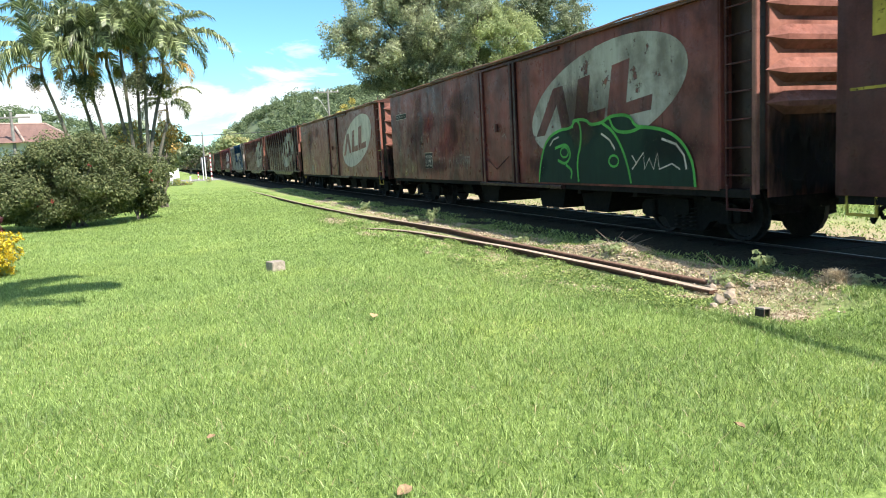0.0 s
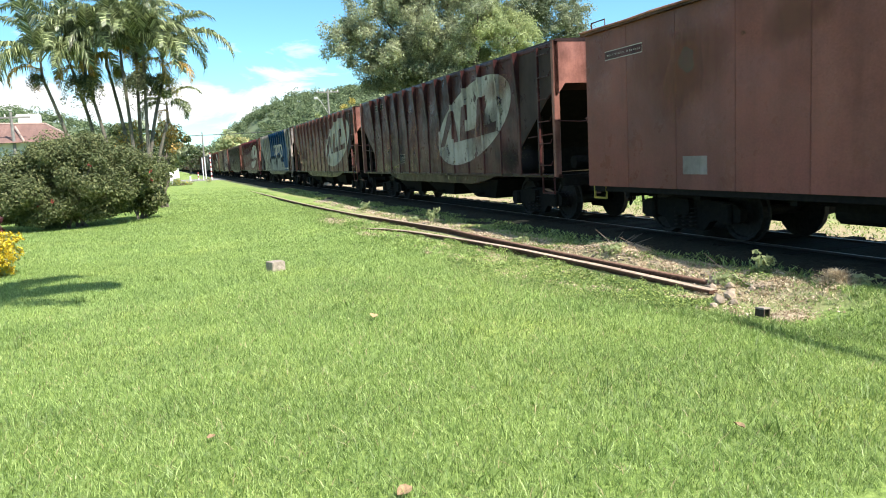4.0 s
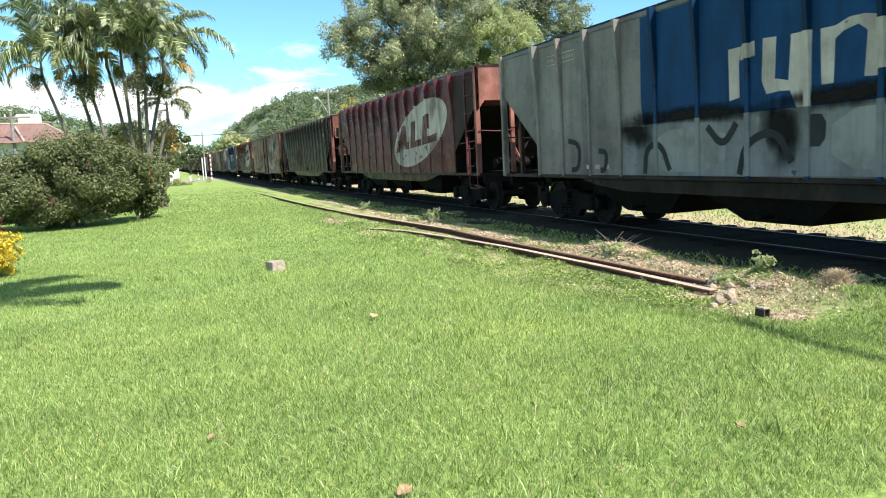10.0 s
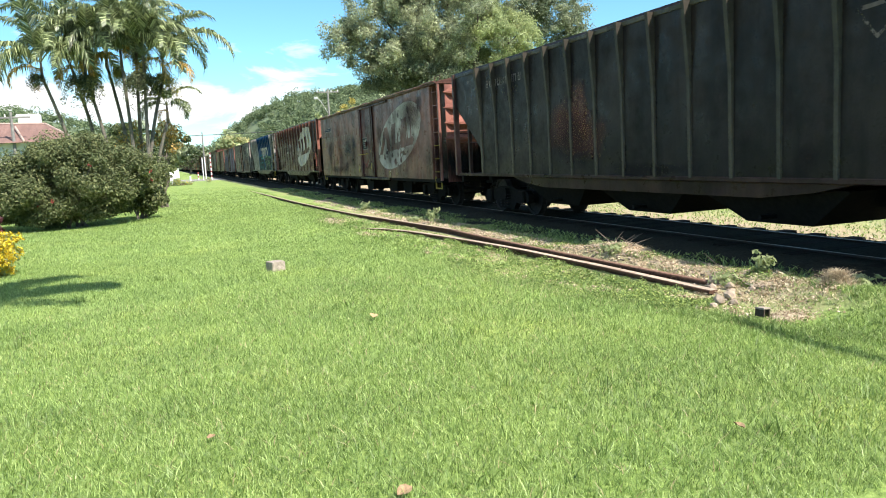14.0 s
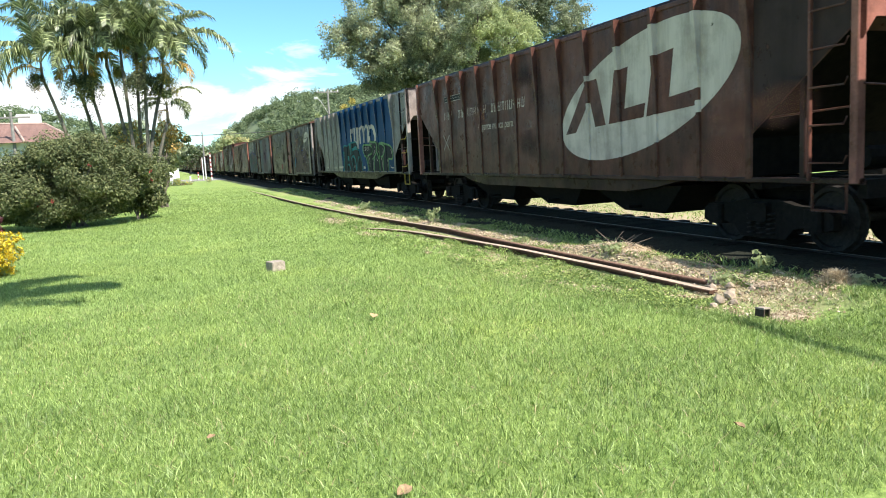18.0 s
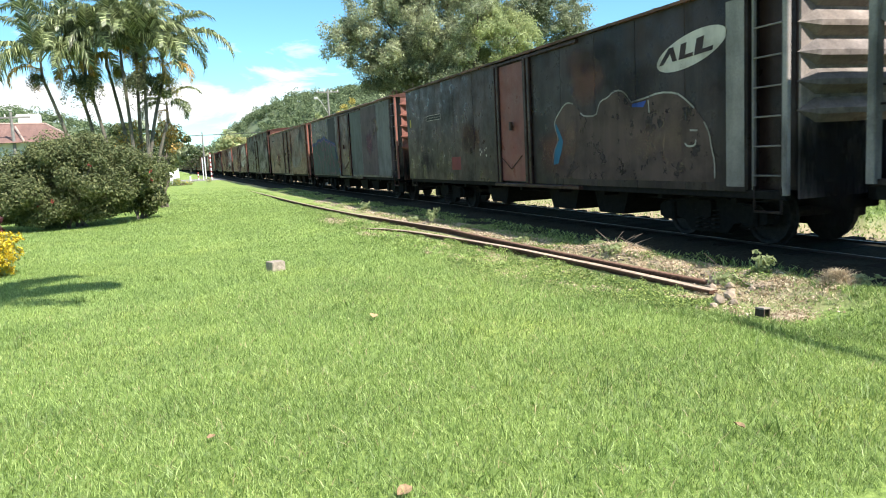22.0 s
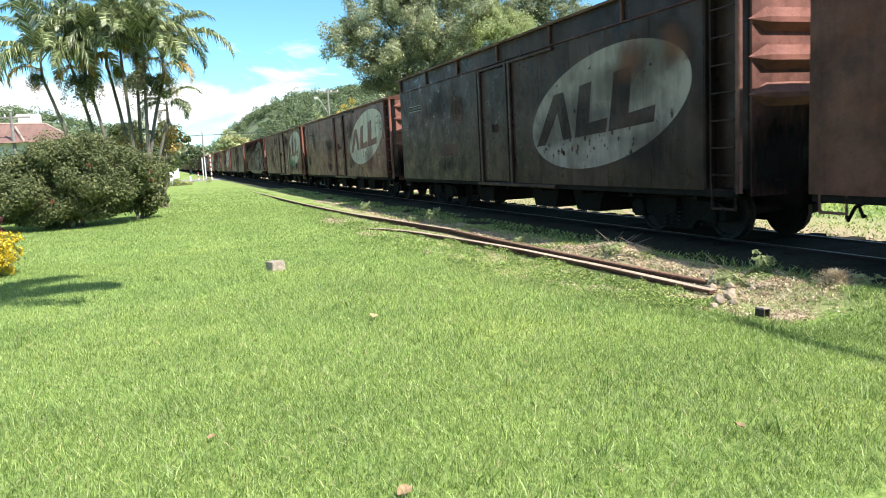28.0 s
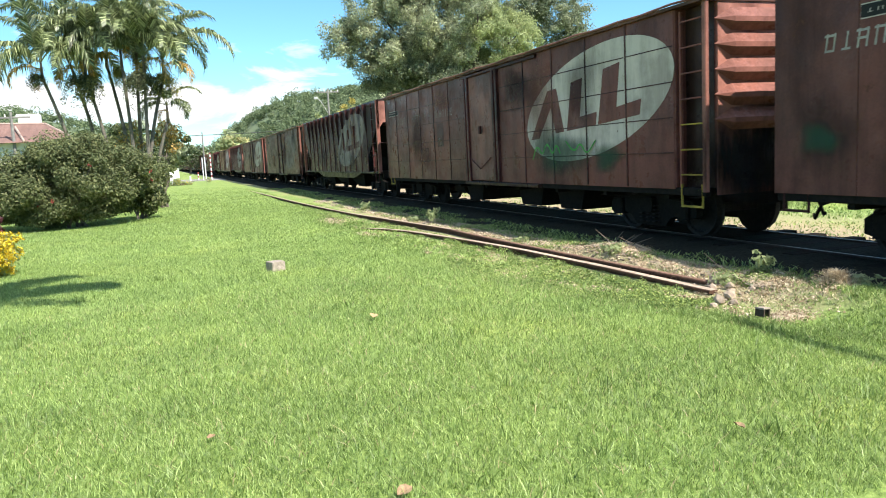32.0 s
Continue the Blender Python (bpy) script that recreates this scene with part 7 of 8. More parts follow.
def palm_frond(seed, length=2.6, start=72, bend=120, leaf=.62, pairs=38, droop=.5):
    """An arching rib with two rows of narrow leaflets that hang from it."""
    rng = random.Random(seed)
    n = 14
    pts = []
    for k in range(n):
        a = radians(start) - radians(bend) * (k / (n - 1)) ** 1.5
        pts.append((pts[-1][0] + length / n * math.cos(a), 0, pts[-1][2] + length / n * math.sin(a)) if pts else (0, 0, 0))
    g = Geo().tube(pts, .026, 5, .006)
    for k in range(pairs):
        u = .17 + .82 * k / pairs
        i = min(n - 2, int(u * (n - 1)))
        f = u * (n - 1) - i
        p = Vector(pts[i]).lerp(Vector(pts[i + 1]), f)
        d = (Vector(pts[i + 1]) - Vector(pts[i])).normalized()
        nrm = Vector((-d.z, 0, d.x))
        ll = leaf * (.35 + .65 * math.sin(math.pi * min(1.0, .12 + u * .86))) * rng.uniform(.85, 1.1)
        for s in (-1, 1):
            way = (d * rng.uniform(.55, .8) + Vector((0, s, 0)) * rng.uniform(.6, .85) + nrm * rng.uniform(.15, .4)).normalized()
            mid = p + way * ll * .55
            tip = p + way * ll * .92 + Vector((0, 0, -ll * droop * rng.uniform(.5, 1.3)))
            wv = d * .018
            g.add([p - wv, p + wv, mid + wv * 1.35, mid - wv * 1.35, tip], [(0, 1, 2, 3), (3, 2, 4)])
    return g


M_palm = leafy("palm_leaves", (0.14, 0.18, 0.075), (0.35, 0.39, 0.20), .55, .4, .33)
M_palmold = leafy("palm_leaves_yellowing", (0.34, 0.23, 0.06), (0.50, 0.30, 0.08), .35, .6)
M_seed = leafy("palm_seeds", (0.16, 0.17, 0.05), (0.38, 0.35, 0.12), .45)
M_seeddark = leafy("unripe_palm_seeds", (0.05, 0.065, 0.03), (0.15, 0.165, 0.075), .45)
M_ptrunk = surf("palm_trunk", (0.08, 0.07, 0.055), (0.19, 0.165, 0.13), 10.0, 0.9, 0.5, 0.02, stretch=(.6, .6, 5))
FRONDS = []
for k, (ln, st, bd, dr) in enumerate(((3.1, 82, 110, .5), (3.2, 74, 128, .6), (3.0, 62, 135, .7), (2.6, 38, 115, .8), (3.2, 84, 75, .45))):
    me = palm_frond(60 + k, ln, st, bd, .68, 64, dr).mesh("frond")
    me.materials.append(M_palm)
    FRONDS.append(me)
me_old = palm_frond(70, 2.1, 40, 135, .55, 34, .8).mesh("old_frond")
me_old.materials.append(M_palmold)
me_cast = palm_frond(75, 3.0, 52, 78, .62, 48, .4).mesh("frond")
me_cast.materials.append(M_palm)
me_folded = palm_frond(77, 2.9, 30, 62, .10, 220, .15).mesh("frond")
me_folded.materials.append(M_palm)


def seed_mesh(mat, seed):
    """A hanging bunch: many drooping strands set with small fruits."""
    nr = np.random.default_rng(seed)
    cs = []
    for k in range(30):
        a, q = nr.uniform(0, 6.28), nr.uniform(.15, 1.0) ** .7
        for j in range(4):
            h = (j + nr.uniform(0, 1)) / 4
            cs.append((.46 * q * math.cos(a) * (.3 + .7 * h), .46 * q * math.sin(a) * (.3 + .7 * h), -.05 - .62 * h * (1.3 - .7 * q) * (.7 + .5 * math.sin(k * 2.4)), .085))
    return arrays_mesh("fruit_stalk", leaf_cloud(cs, 26, .024, 1.6, nr), 4, LEAF, mat)


SEEDS = (seed_mesh(M_seed, 8), seed_mesh(M_seeddark, 9))


def palm(base, top, seed, fronds=11, scale=1.0, bunches=(), old=1, aims=(), folded=False, label="slender palm with arching fronds and seed clusters"):
    rng = random.Random(seed)
    p = thing("palm_tree", label, "palm tree", "palms behind the bush")
    b, t = Vector(base), Vector(top)
    p.location = b
    v = t - b
    pts = [v * (k / 7) + Vector((v.x, v.y, 0)) * (-.18 * math.sin(math.pi * k / 7)) for k in range(8)]
    part("trunk", Geo().tube(pts, .085, 9, .05), M_ptrunk, p, smooth=True)
    part("crownshaft", Geo().tube([v - Vector((0, 0, .1)), v + Vector((0, 0, .3)), v + Vector((0, 0, .6))], .06, 8, .035), M_ptrunk, p, smooth=True)
    a0 = rng.uniform(0, 360)
    fronds = len(aims) or fronds
    for k in range(fronds):
        young = k % 3 == 0
        kind = (me_folded if folded and k < 1 else me_cast) if aims else FRONDS[(0, 4)[k % 2] if young else 1 + rng.randrange(3)]
        f = part("frond", kind, M_palm, p)
        turn = aims[k] if aims else a0 + k * 360 / fronds + rng.uniform(-16, 16)
        f.matrix_basis = pose(v.x, v.y, v.z + .55, 0 if aims else rng.uniform(-10, 10), 0 if aims else rng.uniform(-10, 16), turn) @ Matrix.Scale(scale * (1 if aims else rng.uniform(.85, 1.08)), 4)
    for k in range(old):
        f = part("old_frond", me_old, M_palmold, p, "yellowed hanging frond")
        f.matrix_basis = pose(v.x, v.y, v.z + .3, 0, 15, rng.uniform(0, 360)) @ Matrix.Scale(scale * .8, 4)
    for dx, dz, size, dark in bunches:
        sb = part("fruit_stalk", SEEDS[dark], M_seed, p, "hanging cluster of small fruits")
        sb.matrix_basis = pose(v.x + dx, v.y - .25, v.z + dz, 0, 0, rng.uniform(0, 360)) @ Matrix.Scale(size, 4)
    return p


# foot, top of the stem, fronds, size, old fronds, fruit bunches (aside, below the top, size, unripe)
PALMS = (((-2.9, 30.5, 0), (-3.85, 30.2, 4.9), 13, .98, 2, ((-.15, .1, .9, 1),)),
         ((-1.75, 30, 0), (-2.45, 30.3, 4.9), 13, 1.0, 1, ((-.2, .1, 1.7, 1), (.15, .0, 1.4, 0))),
         ((-1.15, 31, 0), (-1.75, 31, 5.4), 12, 1.0, 2, ((.4, -.15, 1.1, 0),)),
         ((-1.05, 30, 0), (-1.2, 30, 5.3), 13, 1.02, 1, ()),
         ((-.62, 29.6, 0), (-.45, 29.4, 5.0), 12, 1.0, 2, ((-.3, -.1, 1.4, 1), (.0, -.15, 1.2, 1))),
         ((-.75, 29.7, 0), (.2, 29.6, 4.9), 13, 1.0, 1, ((-.05, .0, 1.4, 0),)),
         ((-2.2, 31.5, 0), (-3.1, 31.5, 5.8), 11, .95, 1, ()),
         ((-.9, 31.2, 0), (-.7, 31.0, 5.9), 11, 1.0, 1, ()),
         ((-.55, 30.4, 0), (.2, 30.2, 3.3), 8, .55, 1, ()))
for k, (b, t, nf, sc, old, bunches) in enumerate(PALMS):
    palm(b, t, 200 + k, nf, sc, bunches, old)
# palms beside and behind the viewer, whose shadows lie on the lawn
palm((-2.0, 5.5, 0), (-.55, 6.3, 4.4), 230, 9, .86, (), 0, (0, 2, 4, 6, 8, 10, 13, 42, 44, 46, 48, 50, 170, 186, 230, 280, 330, 357))
palm((7.8, -2.4, 0), (6.95, -1.85, 5.4), 231, 9, .95, (), 0, (91, -60, -90, -120), folded=True)


def bush(name, label, x, y, clumps, per, leaf, mat, seed, flower=None, nflower=0, category="bush"):
    nr = np.random.default_rng(seed)
    rng = random.Random(seed)
    b = thing(name, label, category)
    b.location = (x, y, rise(x, y))
    for k in range(7):
        c = clumps[rng.randrange(len(clumps))]
        part("stem", Geo().tube(limb_path((rng.uniform(-.3, .3), rng.uniform(-.2, .2), -.05), (c[0] * .8, c[1] * .8, c[2]), .08, rng), .035, 5, .01), M_bark, b)
    part("foliage", arrays_mesh("foliage", leaf_cloud(clumps, per, leaf, .85, nr, .5), 4, LEAF, mat), mat, b)
    if flower:
        cs = []
        for _ in range(nflower):
            c = clumps[rng.randrange(len(clumps))]
            cs.append((c[0] + rng.uniform(-.2, .2), c[1] - c[3] * .85, c[2] + rng.uniform(-.3, .6) * c[3], .05))
        part("blossom", arrays_mesh("blossom", leaf_cloud(cs, 14, .024, 1, nr), 4, LEAF, flower), flower, b)["kind"] = "stuff"
    return b


rb2 = random.Random(44)
cl = crown_of(rb2, 175, 2.2, 1.4, .42, 2.42, .24, .44) + crown_of(rb2, 80, 1.5, 1.2, .45, 1.9, .25, .42, -2.2) + crown_of(rb2, 34, 1.1, .8, .15, 1.0, .22, .36, -.5)
rf = random.Random(45)
cl += crown_of(rf, 46, 1.0, .6, .55, 2.0, .28, .45, -1.1) + crown_of(rf, 24, .8, .5, .35, 1.3, .28, .42, -3.2)
bush("flowering_bush", "large dense green bush with a few red flowers", -2.45, 23.2, cl, 330, .044, M_leaf_d, 45, M_leaf_p, 12)
cl = crown_of(rb2, 50, .85, .7, .35, 1.75, .25, .4)
bush("bush", "small green bush beside the palms", -.85, 24.6, cl, 190, .055, M_leaf_d, 46, M_leaf_p, 4)
cl = crown_of(rb2, 16, .55, .5, 2.2, 3.3, .16, .3, .6)
bush("yellowing_shrub", "orange-yellow leggy shrub among the palm trunks", -.45, 31.4, cl, 70, .06, M_shrub, 55, None, 0, "bush")
cl = crown_of(rb2, 16, .7, .5, 1.4, 3.3, .2, .32, -.9)
bush("yellowing_shrub", "yellow-green leggy shrub among the palm trunks", -.3, 30.9, cl, 70, .06, M_shrub, 56, None, 0, "bush")
cl = crown_of(rb2, 46, .70, .6, .08, .60, .12, .2)
bush("yellow_flower_bush", "low bush covered with yellow flowers", -2.80, 12.75, cl, 120, .03, M_leaf_b, 47, M_leaf_y, 900, "flower bush")
cl = crown_of(rb2, 14, .3, .3, .3, .95, .12, .22)
bush("red_leaved_plant", "plant with dark red leaves at the lawn's edge", -3.5, 16.6, cl, 60, .10, M_leaf_r, 48, None, 0, "plant")
cl = crown_of(rb2, 60, 6.0, 1.0, .4, 2.9, .5, .8)
bush("hedge", "tall green hedge in front of the house", -11.5, 55.0, cl, 120, .10, M_leaf_d, 53, None, 0, "hedge")
cl = crown_of(rb2, 10, 3.0, .8, .1, .5, .25, .4)
bush("flower_bed", "low bed of yellow flowers beside the white wall", 1.1, 69.0, cl, 90, .08, M_leaf_b, 49, M_leaf_y, 60, "flower bed")


def weed(x, y, h, seed):
    nr = np.random.default_rng(seed)
    cs = [(x0 * .12, y0 * .12, h * (.35 + .6 * z0), .06) for x0, y0, z0 in nr.uniform(-1, 1, (9, 3)) * np.array([1, 1, .5]) + np.array([0, 0, .5])]
    w = thing("weed", "leafy green weed growing beside the rail", "weed", "weeds by the siding")
    w.location = (x, y, rise(x, y))
    part("stem", Geo().tube([(0, 0, -.02), (.01, 0, h * .6), (.02, .01, h)], .006, 5, .003), M_leaf_b, w)
    part("leaves", arrays_mesh("leaves", leaf_cloud(cs, 14, .035, 1, nr), 4, LEAF, M_leaf_b), M_leaf_b, w)


for k, (x, y, h) in enumerate(((5.40, 5.70, .2), (5.30, 15.2, .36), (5.7, 4.9, .12), (5.0, 20.0, .3), (5.2, 8.0, .10))):
    weed(x, y, h, 300 + k)


M_hay = leafy("bleached_hay", (0.46, 0.36, 0.24), (0.62, 0.52, 0.38), .3, .8, .2)


def straw_tuft(x, y, seed):
    nr = np.random.default_rng(seed)
    n = 1500
    p = np.stack([nr.normal(0, .055, n), nr.normal(0, .06, n), np.zeros(n)], 1)
    p[:, 2] = .12 * np.exp(-(p[:, 0] ** 2 + p[:, 1] ** 2) / .012)
    me = arrays_mesh("straw_tuft", blades(p, .055, .0022, 1.9, nr), 5, BLADE, M_hay)
    ob = part("straw_tuft", me, M_hay)
    ob.location = (x, y, rise(x, y))
    tagged(ob, "heap of dry straw-coloured grass beside the track", "dry grass")


def debris_mound(x, y, sx, sy, h, seed, twigs):
    mound = thing("debris_mound", "low mound of dry earth, straw and twigs beside the siding", "debris", "debris mounds")
    mound.location = (x, y, rise(x, y) - .02)
    nr = np.random.default_rng(seed)
    gm, vs = Geo(), []
    rings = [(0.02, h)] + [(r, h * math.cos(r * 1.5) ** 1.3) for r in (.3, .6, .85)] + [(1.0, -.03)]
    for r, z in rings:
        for i in range(16):
            a = i * math.pi / 8
            k = 1 + .25 * noise.noise(Vector((math.cos(a) * 2 + seed, math.sin(a) * 2, r * 3)))
            vs.append((sx * r * k * math.cos(a), sy * r * k * math.sin(a), z * (.8 + .5 * noise.noise(Vector((r * 9, a * 2, seed))))))
    gm.add(vs, [(q * 16 + i, q * 16 + (i + 1) % 16, q * 16 + 16 + (i + 1) % 16, q * 16 + 16 + i) for q in range(4) for i in range(16)])
    part("earth", gm, M_soil, mound, smooth=True)
    n = int(1600 * sx * sy / .25)
    rad, az = nr.uniform(0, 1, n) ** .5, nr.uniform(0, 6.28, n)
    pt = np.stack([sx * rad * np.cos(az), sy * rad * np.sin(az), h * np.cos(rad * 1.5) ** 1.3 - .005], 1)
    part("straw", arrays_mesh("straw", blades(pt, .03, .0035, 3.0, nr), 5, BLADE, M_hay), M_hay, mound)["kind"] = "stuff"
    cs = [(p[0], p[1], p[2], .03) for p in pt[::9]]
    part("litter", arrays_mesh("litter", leaf_cloud(cs, 9, .014, .4, nr, .8), 4, LEAF, M_litter), M_litter, mound)["kind"] = "stuff"
    for q in range(twigs):
        a, l = nr.uniform(0, 6.28), nr.uniform(.15, .38)
        p0 = Vector((nr.uniform(-.4, .4) * sx, nr.uniform(-.5, .5) * sy, h * .6))
        part("twig", Geo().tube([p0, p0 + Vector((math.cos(a) * l * .5, math.sin(a) * l * .5, .07)), p0 + Vector((math.cos(a) * l, math.sin(a) * l, .10 + nr.uniform(0, .1)))], .006, 4, .003), M_bark, mound)


M_soil = surf("dry_crumbled_earth", (0.29, 0.22, 0.15), (0.54, 0.44, 0.32), 26.0, 0.95, 0.8, 0.02)
for q, (x, y, sx, sy, h, tw) in enumerate(((5.38, 8.1, .26, .55, .08, 9), (5.36, 7.1, .24, .45, .05, 0), (5.40, 6.3, .22, .4, .05, 1), (5.30, 5.5, .25, .3, .035, 0), (4.85, 4.75, .26, .2, .03, 0), (3.75, 18.3, .35, 1.5, .04, 6), (3.55, 14.3, .22, .7, .03, 0), (3.66, 10.9, .12, .2, .04, 0))):
    debris_mound(x, y, sx, sy, h, 66 + q, tw)

rw = random.Random(91)
for k in range(5):
    weed(rw.uniform(5.05, 5.6), 5.0 + 12 * rw.random() ** 1.5, rw.uniform(.04, .10), 400 + k)
straw_tuft(5.36, 4.83, 3)


def fallen_leaf(x, y, turn, s, seed):
    g = Geo()
    n = 9
    rng = random.Random(seed)
    vs, fs = [], []
    for k in range(n):
        u = k / (n - 1)
        w = s * .38 * math.sin(math.pi * u) ** .8
        c = .25 * s * (u - .5) ** 2
        vs += [(s * (u - .5), -w, c + w * .5), (s * (u - .5), 0, c), (s * (u - .5), w, c + w * .6 * rng.uniform(.6, 1.2))]
    for k in range(n - 1):
        fs += [(3 * k, 3 * k + 1, 3 * k + 4, 3 * k + 3), (3 * k + 1, 3 * k + 2, 3 * k + 5, 3 * k + 4)]
    ob = part("fallen_leaf", Geo().add(vs, fs), M_dead)
    ob.matrix_basis = pose(x, y, .045, 12, -8, turn)
    tagged(ob, "curled brown fallen leaf on the lawn", "leaf", "fallen leaves")


M_dead = surf("dead_leaf", (0.22, 0.13, 0.065), (0.46, 0.31, 0.17), 40.0, 0.8, 0.3, 0.004, rnd=.3)
for k, (x, y, tn, s) in enumerate(((.845, 3.0, 20, .085), (1.67, 6.62, 70, .10), (2.62, 2.95, 100, .075), (.09, 4.11, 10, .05))):
    fallen_leaf(x, y, tn, s, k)

# ---------------- level crossing, walls, posts ----------------
M_tar = surf("pale_road", (0.20, 0.19, 0.175), (0.30, 0.28, 0.26), 6.0, 0.92, 0.3, 0.01)
tagged(part("road", Geo().box(-60, 7.0, 84, 100, -.1, .012).box(9.2, 60, 84, 100, -.1, .012), M_tar), "pale grey road at the level crossing", "road", kind="structure")
M_plaster = surf("white_plaster", (0.66, 0.65, 0.62), (0.80, 0.79, 0.77), 3.0, 0.85, 0.15, 0.01)
w_ = thing("white_wall", "low white plastered garden wall end", "wall")
part("wall", Geo().cbox(.15, 1.0, 73, 73.3, -.05, 1.40, .03), M_plaster, w_)
part("coping", Geo().cbox(.10, 1.05, 72.95, 73.35, 1.40, 1.46, .02), M_plaster, w_)
M_red = surf("red_band_paint", (0.24, 0.04, 0.035), (0.36, 0.08, 0.07), 5.0, 0.6, 0.1, 0.003)
M_wpaint = surf("white_post_paint", (0.62, 0.62, 0.60), (0.78, 0.78, 0.76), 5.0, 0.6, 0.1, 0.003)


def banded_post(x, y, h, r, bands, label):
    p = thing("crossing_post", label, "post", "posts at the level crossing")
    p.location = (x, y, 0)
    part("pole", Geo().tube([(0, 0, -.05), (0, 0, h)], r, 10), M_wpaint, p)
    for k in range(bands):
        part("band", Geo().tube([(0, 0, .3 + k * h / bands), (0, 0, .3 + k * h / bands + .22)], r + .004, 10), M_red, p)


banded_post(4.75, 90.5, 3.1, .075, 6, "tall white and red banded post at the level crossing")
banded_post(4.2, 92, 2.6, .06, 0, "thin white post at the level crossing")
banded_post(3.95, 93, 2.6, .06, 0, "thin white post at the level crossing")
banded_post(3.3, 91, .8, .07, 2, "short white post at the level crossing")
banded_post(2.0, 76, .7, .09, 0, "short dark-topped post by the flower bed")

M_pole = surf("concrete_pole", (0.15, 0.14, 0.13), (0.25, 0.24, 0.22), 6.0, 0.9, 0.3, 0.005)
M_wire = surf("black_cable", (0.015, 0.015, 0.015), (0.03, 0.03, 0.03), 10.0, 0.6, 0, 0)


def power_pole(x, y, h, label, arm=True, lamp=False):
    p = thing("power_pole", label, "pole", "poles along the line")
    z = rise(x, y)
    p.location = (x, y, z - .1)
    part("shaft", Geo().tube([(0, 0, 0), (0, 0, h + .1)], .15, 10, .09), M_pole, p)
    if arm:
        part("crossarm", Geo().cbox(-1.2, 1.2, -.06, .06, h - .35, h - .23, .01), M_pole, p)
        for k in range(4):
            part("insulator", Geo().tube([(-1.1 + k * .73, 0, h - .23), (-1.1 + k * .73, 0, h - .05)], .05, 8, .035), M_wpaint, p)
    if lamp:
        part("lamp_arm", Geo().tube([(0, 0, h * .70), (-.8, 0, h * .86), (-1.15, 0, h * .9)], .035, 6), M_silver, p)
        part("lamp_head", Geo().cbox(-1.5, -1.1, -.07, .07, h * .885, h * .915, .03), M_silver, p)


power_pole(16.75, 80, 8.9, "concrete power pole with crossarm and street lamp", True, True)
power_pole(5.9, 130, 7.2, "slender concrete pole beyond the level crossing", False)
power_pole(-9.9, 60, 6.0, "slim leaning grey pole beside the house", True)
power_pole(23.2, 25.2, 6.5, "pale slim pole beyond the railway", False)
power_pole(26.6, 27.2, 4.0, "pale concrete post beyond the railway", False)
cab = thing("overhead_cable", "black cable crossing the line overhead", "cable")
part("cable", Geo().tube([(-40 + 6 * k, 130, 7.4 - .9 * math.sin(math.pi * k / 14) + .25 * k / 14) for k in range(15)], .05, 5), M_wire, cab)

# ---------------- house with a tiled roof behind the bush ----------------
M_tile = surf("clay_roof_tiles", (0.145, 0.08, 0.065), (0.23, 0.135, 0.11), 5.0, 0.9, 0.5, 0.03, stretch=(6, .6, .6))
M_ridge = surf("ridge_tiles", (0.32, 0.22, 0.18), (0.45, 0.33, 0.28), 8.0, 0.9, 0.3, 0.02)
hs = thing("house", "house with a red-brown hipped tile roof behind the bush", "house")
hs.location = (-10.4, 64, 0)
part("wall", Geo().box(-5.4, 3.9, -3.6, 4.2, -.1, 3.95), M_plaster, hs)
part("roof", Geo().add([(-6.2, -4.4, 3.85), (4.6, -4.4, 3.85), (4.6, 5.0, 3.85), (-6.2, 5.0, 3.85), (-1.2, .3, 5.45), (2.0, .3, 5.35)],
                       [(0, 1, 5, 4), (1, 2, 5), (2, 3, 4, 5), (3, 0, 4), (3, 2, 1, 0)]), M_tile, hs)
for a, b in (((-1.2, .3, 5.47), (2.0, .3, 5.37)), ((2.0, .3, 5.37), (4.6, -4.4, 3.87)), ((-1.2, .3, 5.47), (-6.2, -4.4, 3.87)), ((.2, -1.0, 5.12), (1.2, -4.4, 3.9))):
    part("ridge", Geo().tube([a, b], .09, 6), M_ridge, hs)
part("water_tank", Geo().cbox(.2, 1.6, .6, 2.0, 5.0, 6.15, .05), M_plaster, hs)
for x in (-4, -1.5, 1.5):
    wd = part("window", Geo().cbox(x - .6, x + .6, -3.66, -3.58, 1.1, 2.3, .02), M_silver, hs)
    part("pane", Geo().box(x - .52, x + .52, -3.68, -3.655, 1.18, 2.22), surf("dark_pane", (.02, .025, .03), (.04, .045, .05), 3, .1, 0, 0), wd)

# ---------------- beyond the railway: street, car, walls ----------------
M_greywall = surf("pale_blue_grey_wall", (0.50, 0.53, 0.56), (0.64, 0.66, 0.68), 2.5, 0.9, 0.15, 0.01)
M_cream = surf("cream_wall", (0.50, 0.42, 0.25), (0.62, 0.54, 0.35), 2.0, 0.9, 0.15, 0.01)
M_dark = surf("dark_strip", (0.03, 0.03, 0.03), (0.07, 0.065, 0.06), 8.0, 0.8, 0.1, 0.003)
bw = thing("boundary_wall", "pale blue-grey boundary wall with a dark capping", "wall")
bw.matrix_basis = pose(25.0, 26.0, .5, 0, 0, -38)
part("wall", Geo().cbox(-6, 12, 0, .2, -.3, 1.62, .02), M_greywall, bw)
part("capping", Geo().cbox(-6.05, 12.05, -.06, .26, 1.62, 1.78, .02), M_dark, bw)
cb = thing("cream_building", "cream two-storey building with a railed roof terrace", "building")
cb.matrix_basis = pose(38.0, 33.0, 1.0, 0, 0, -42)
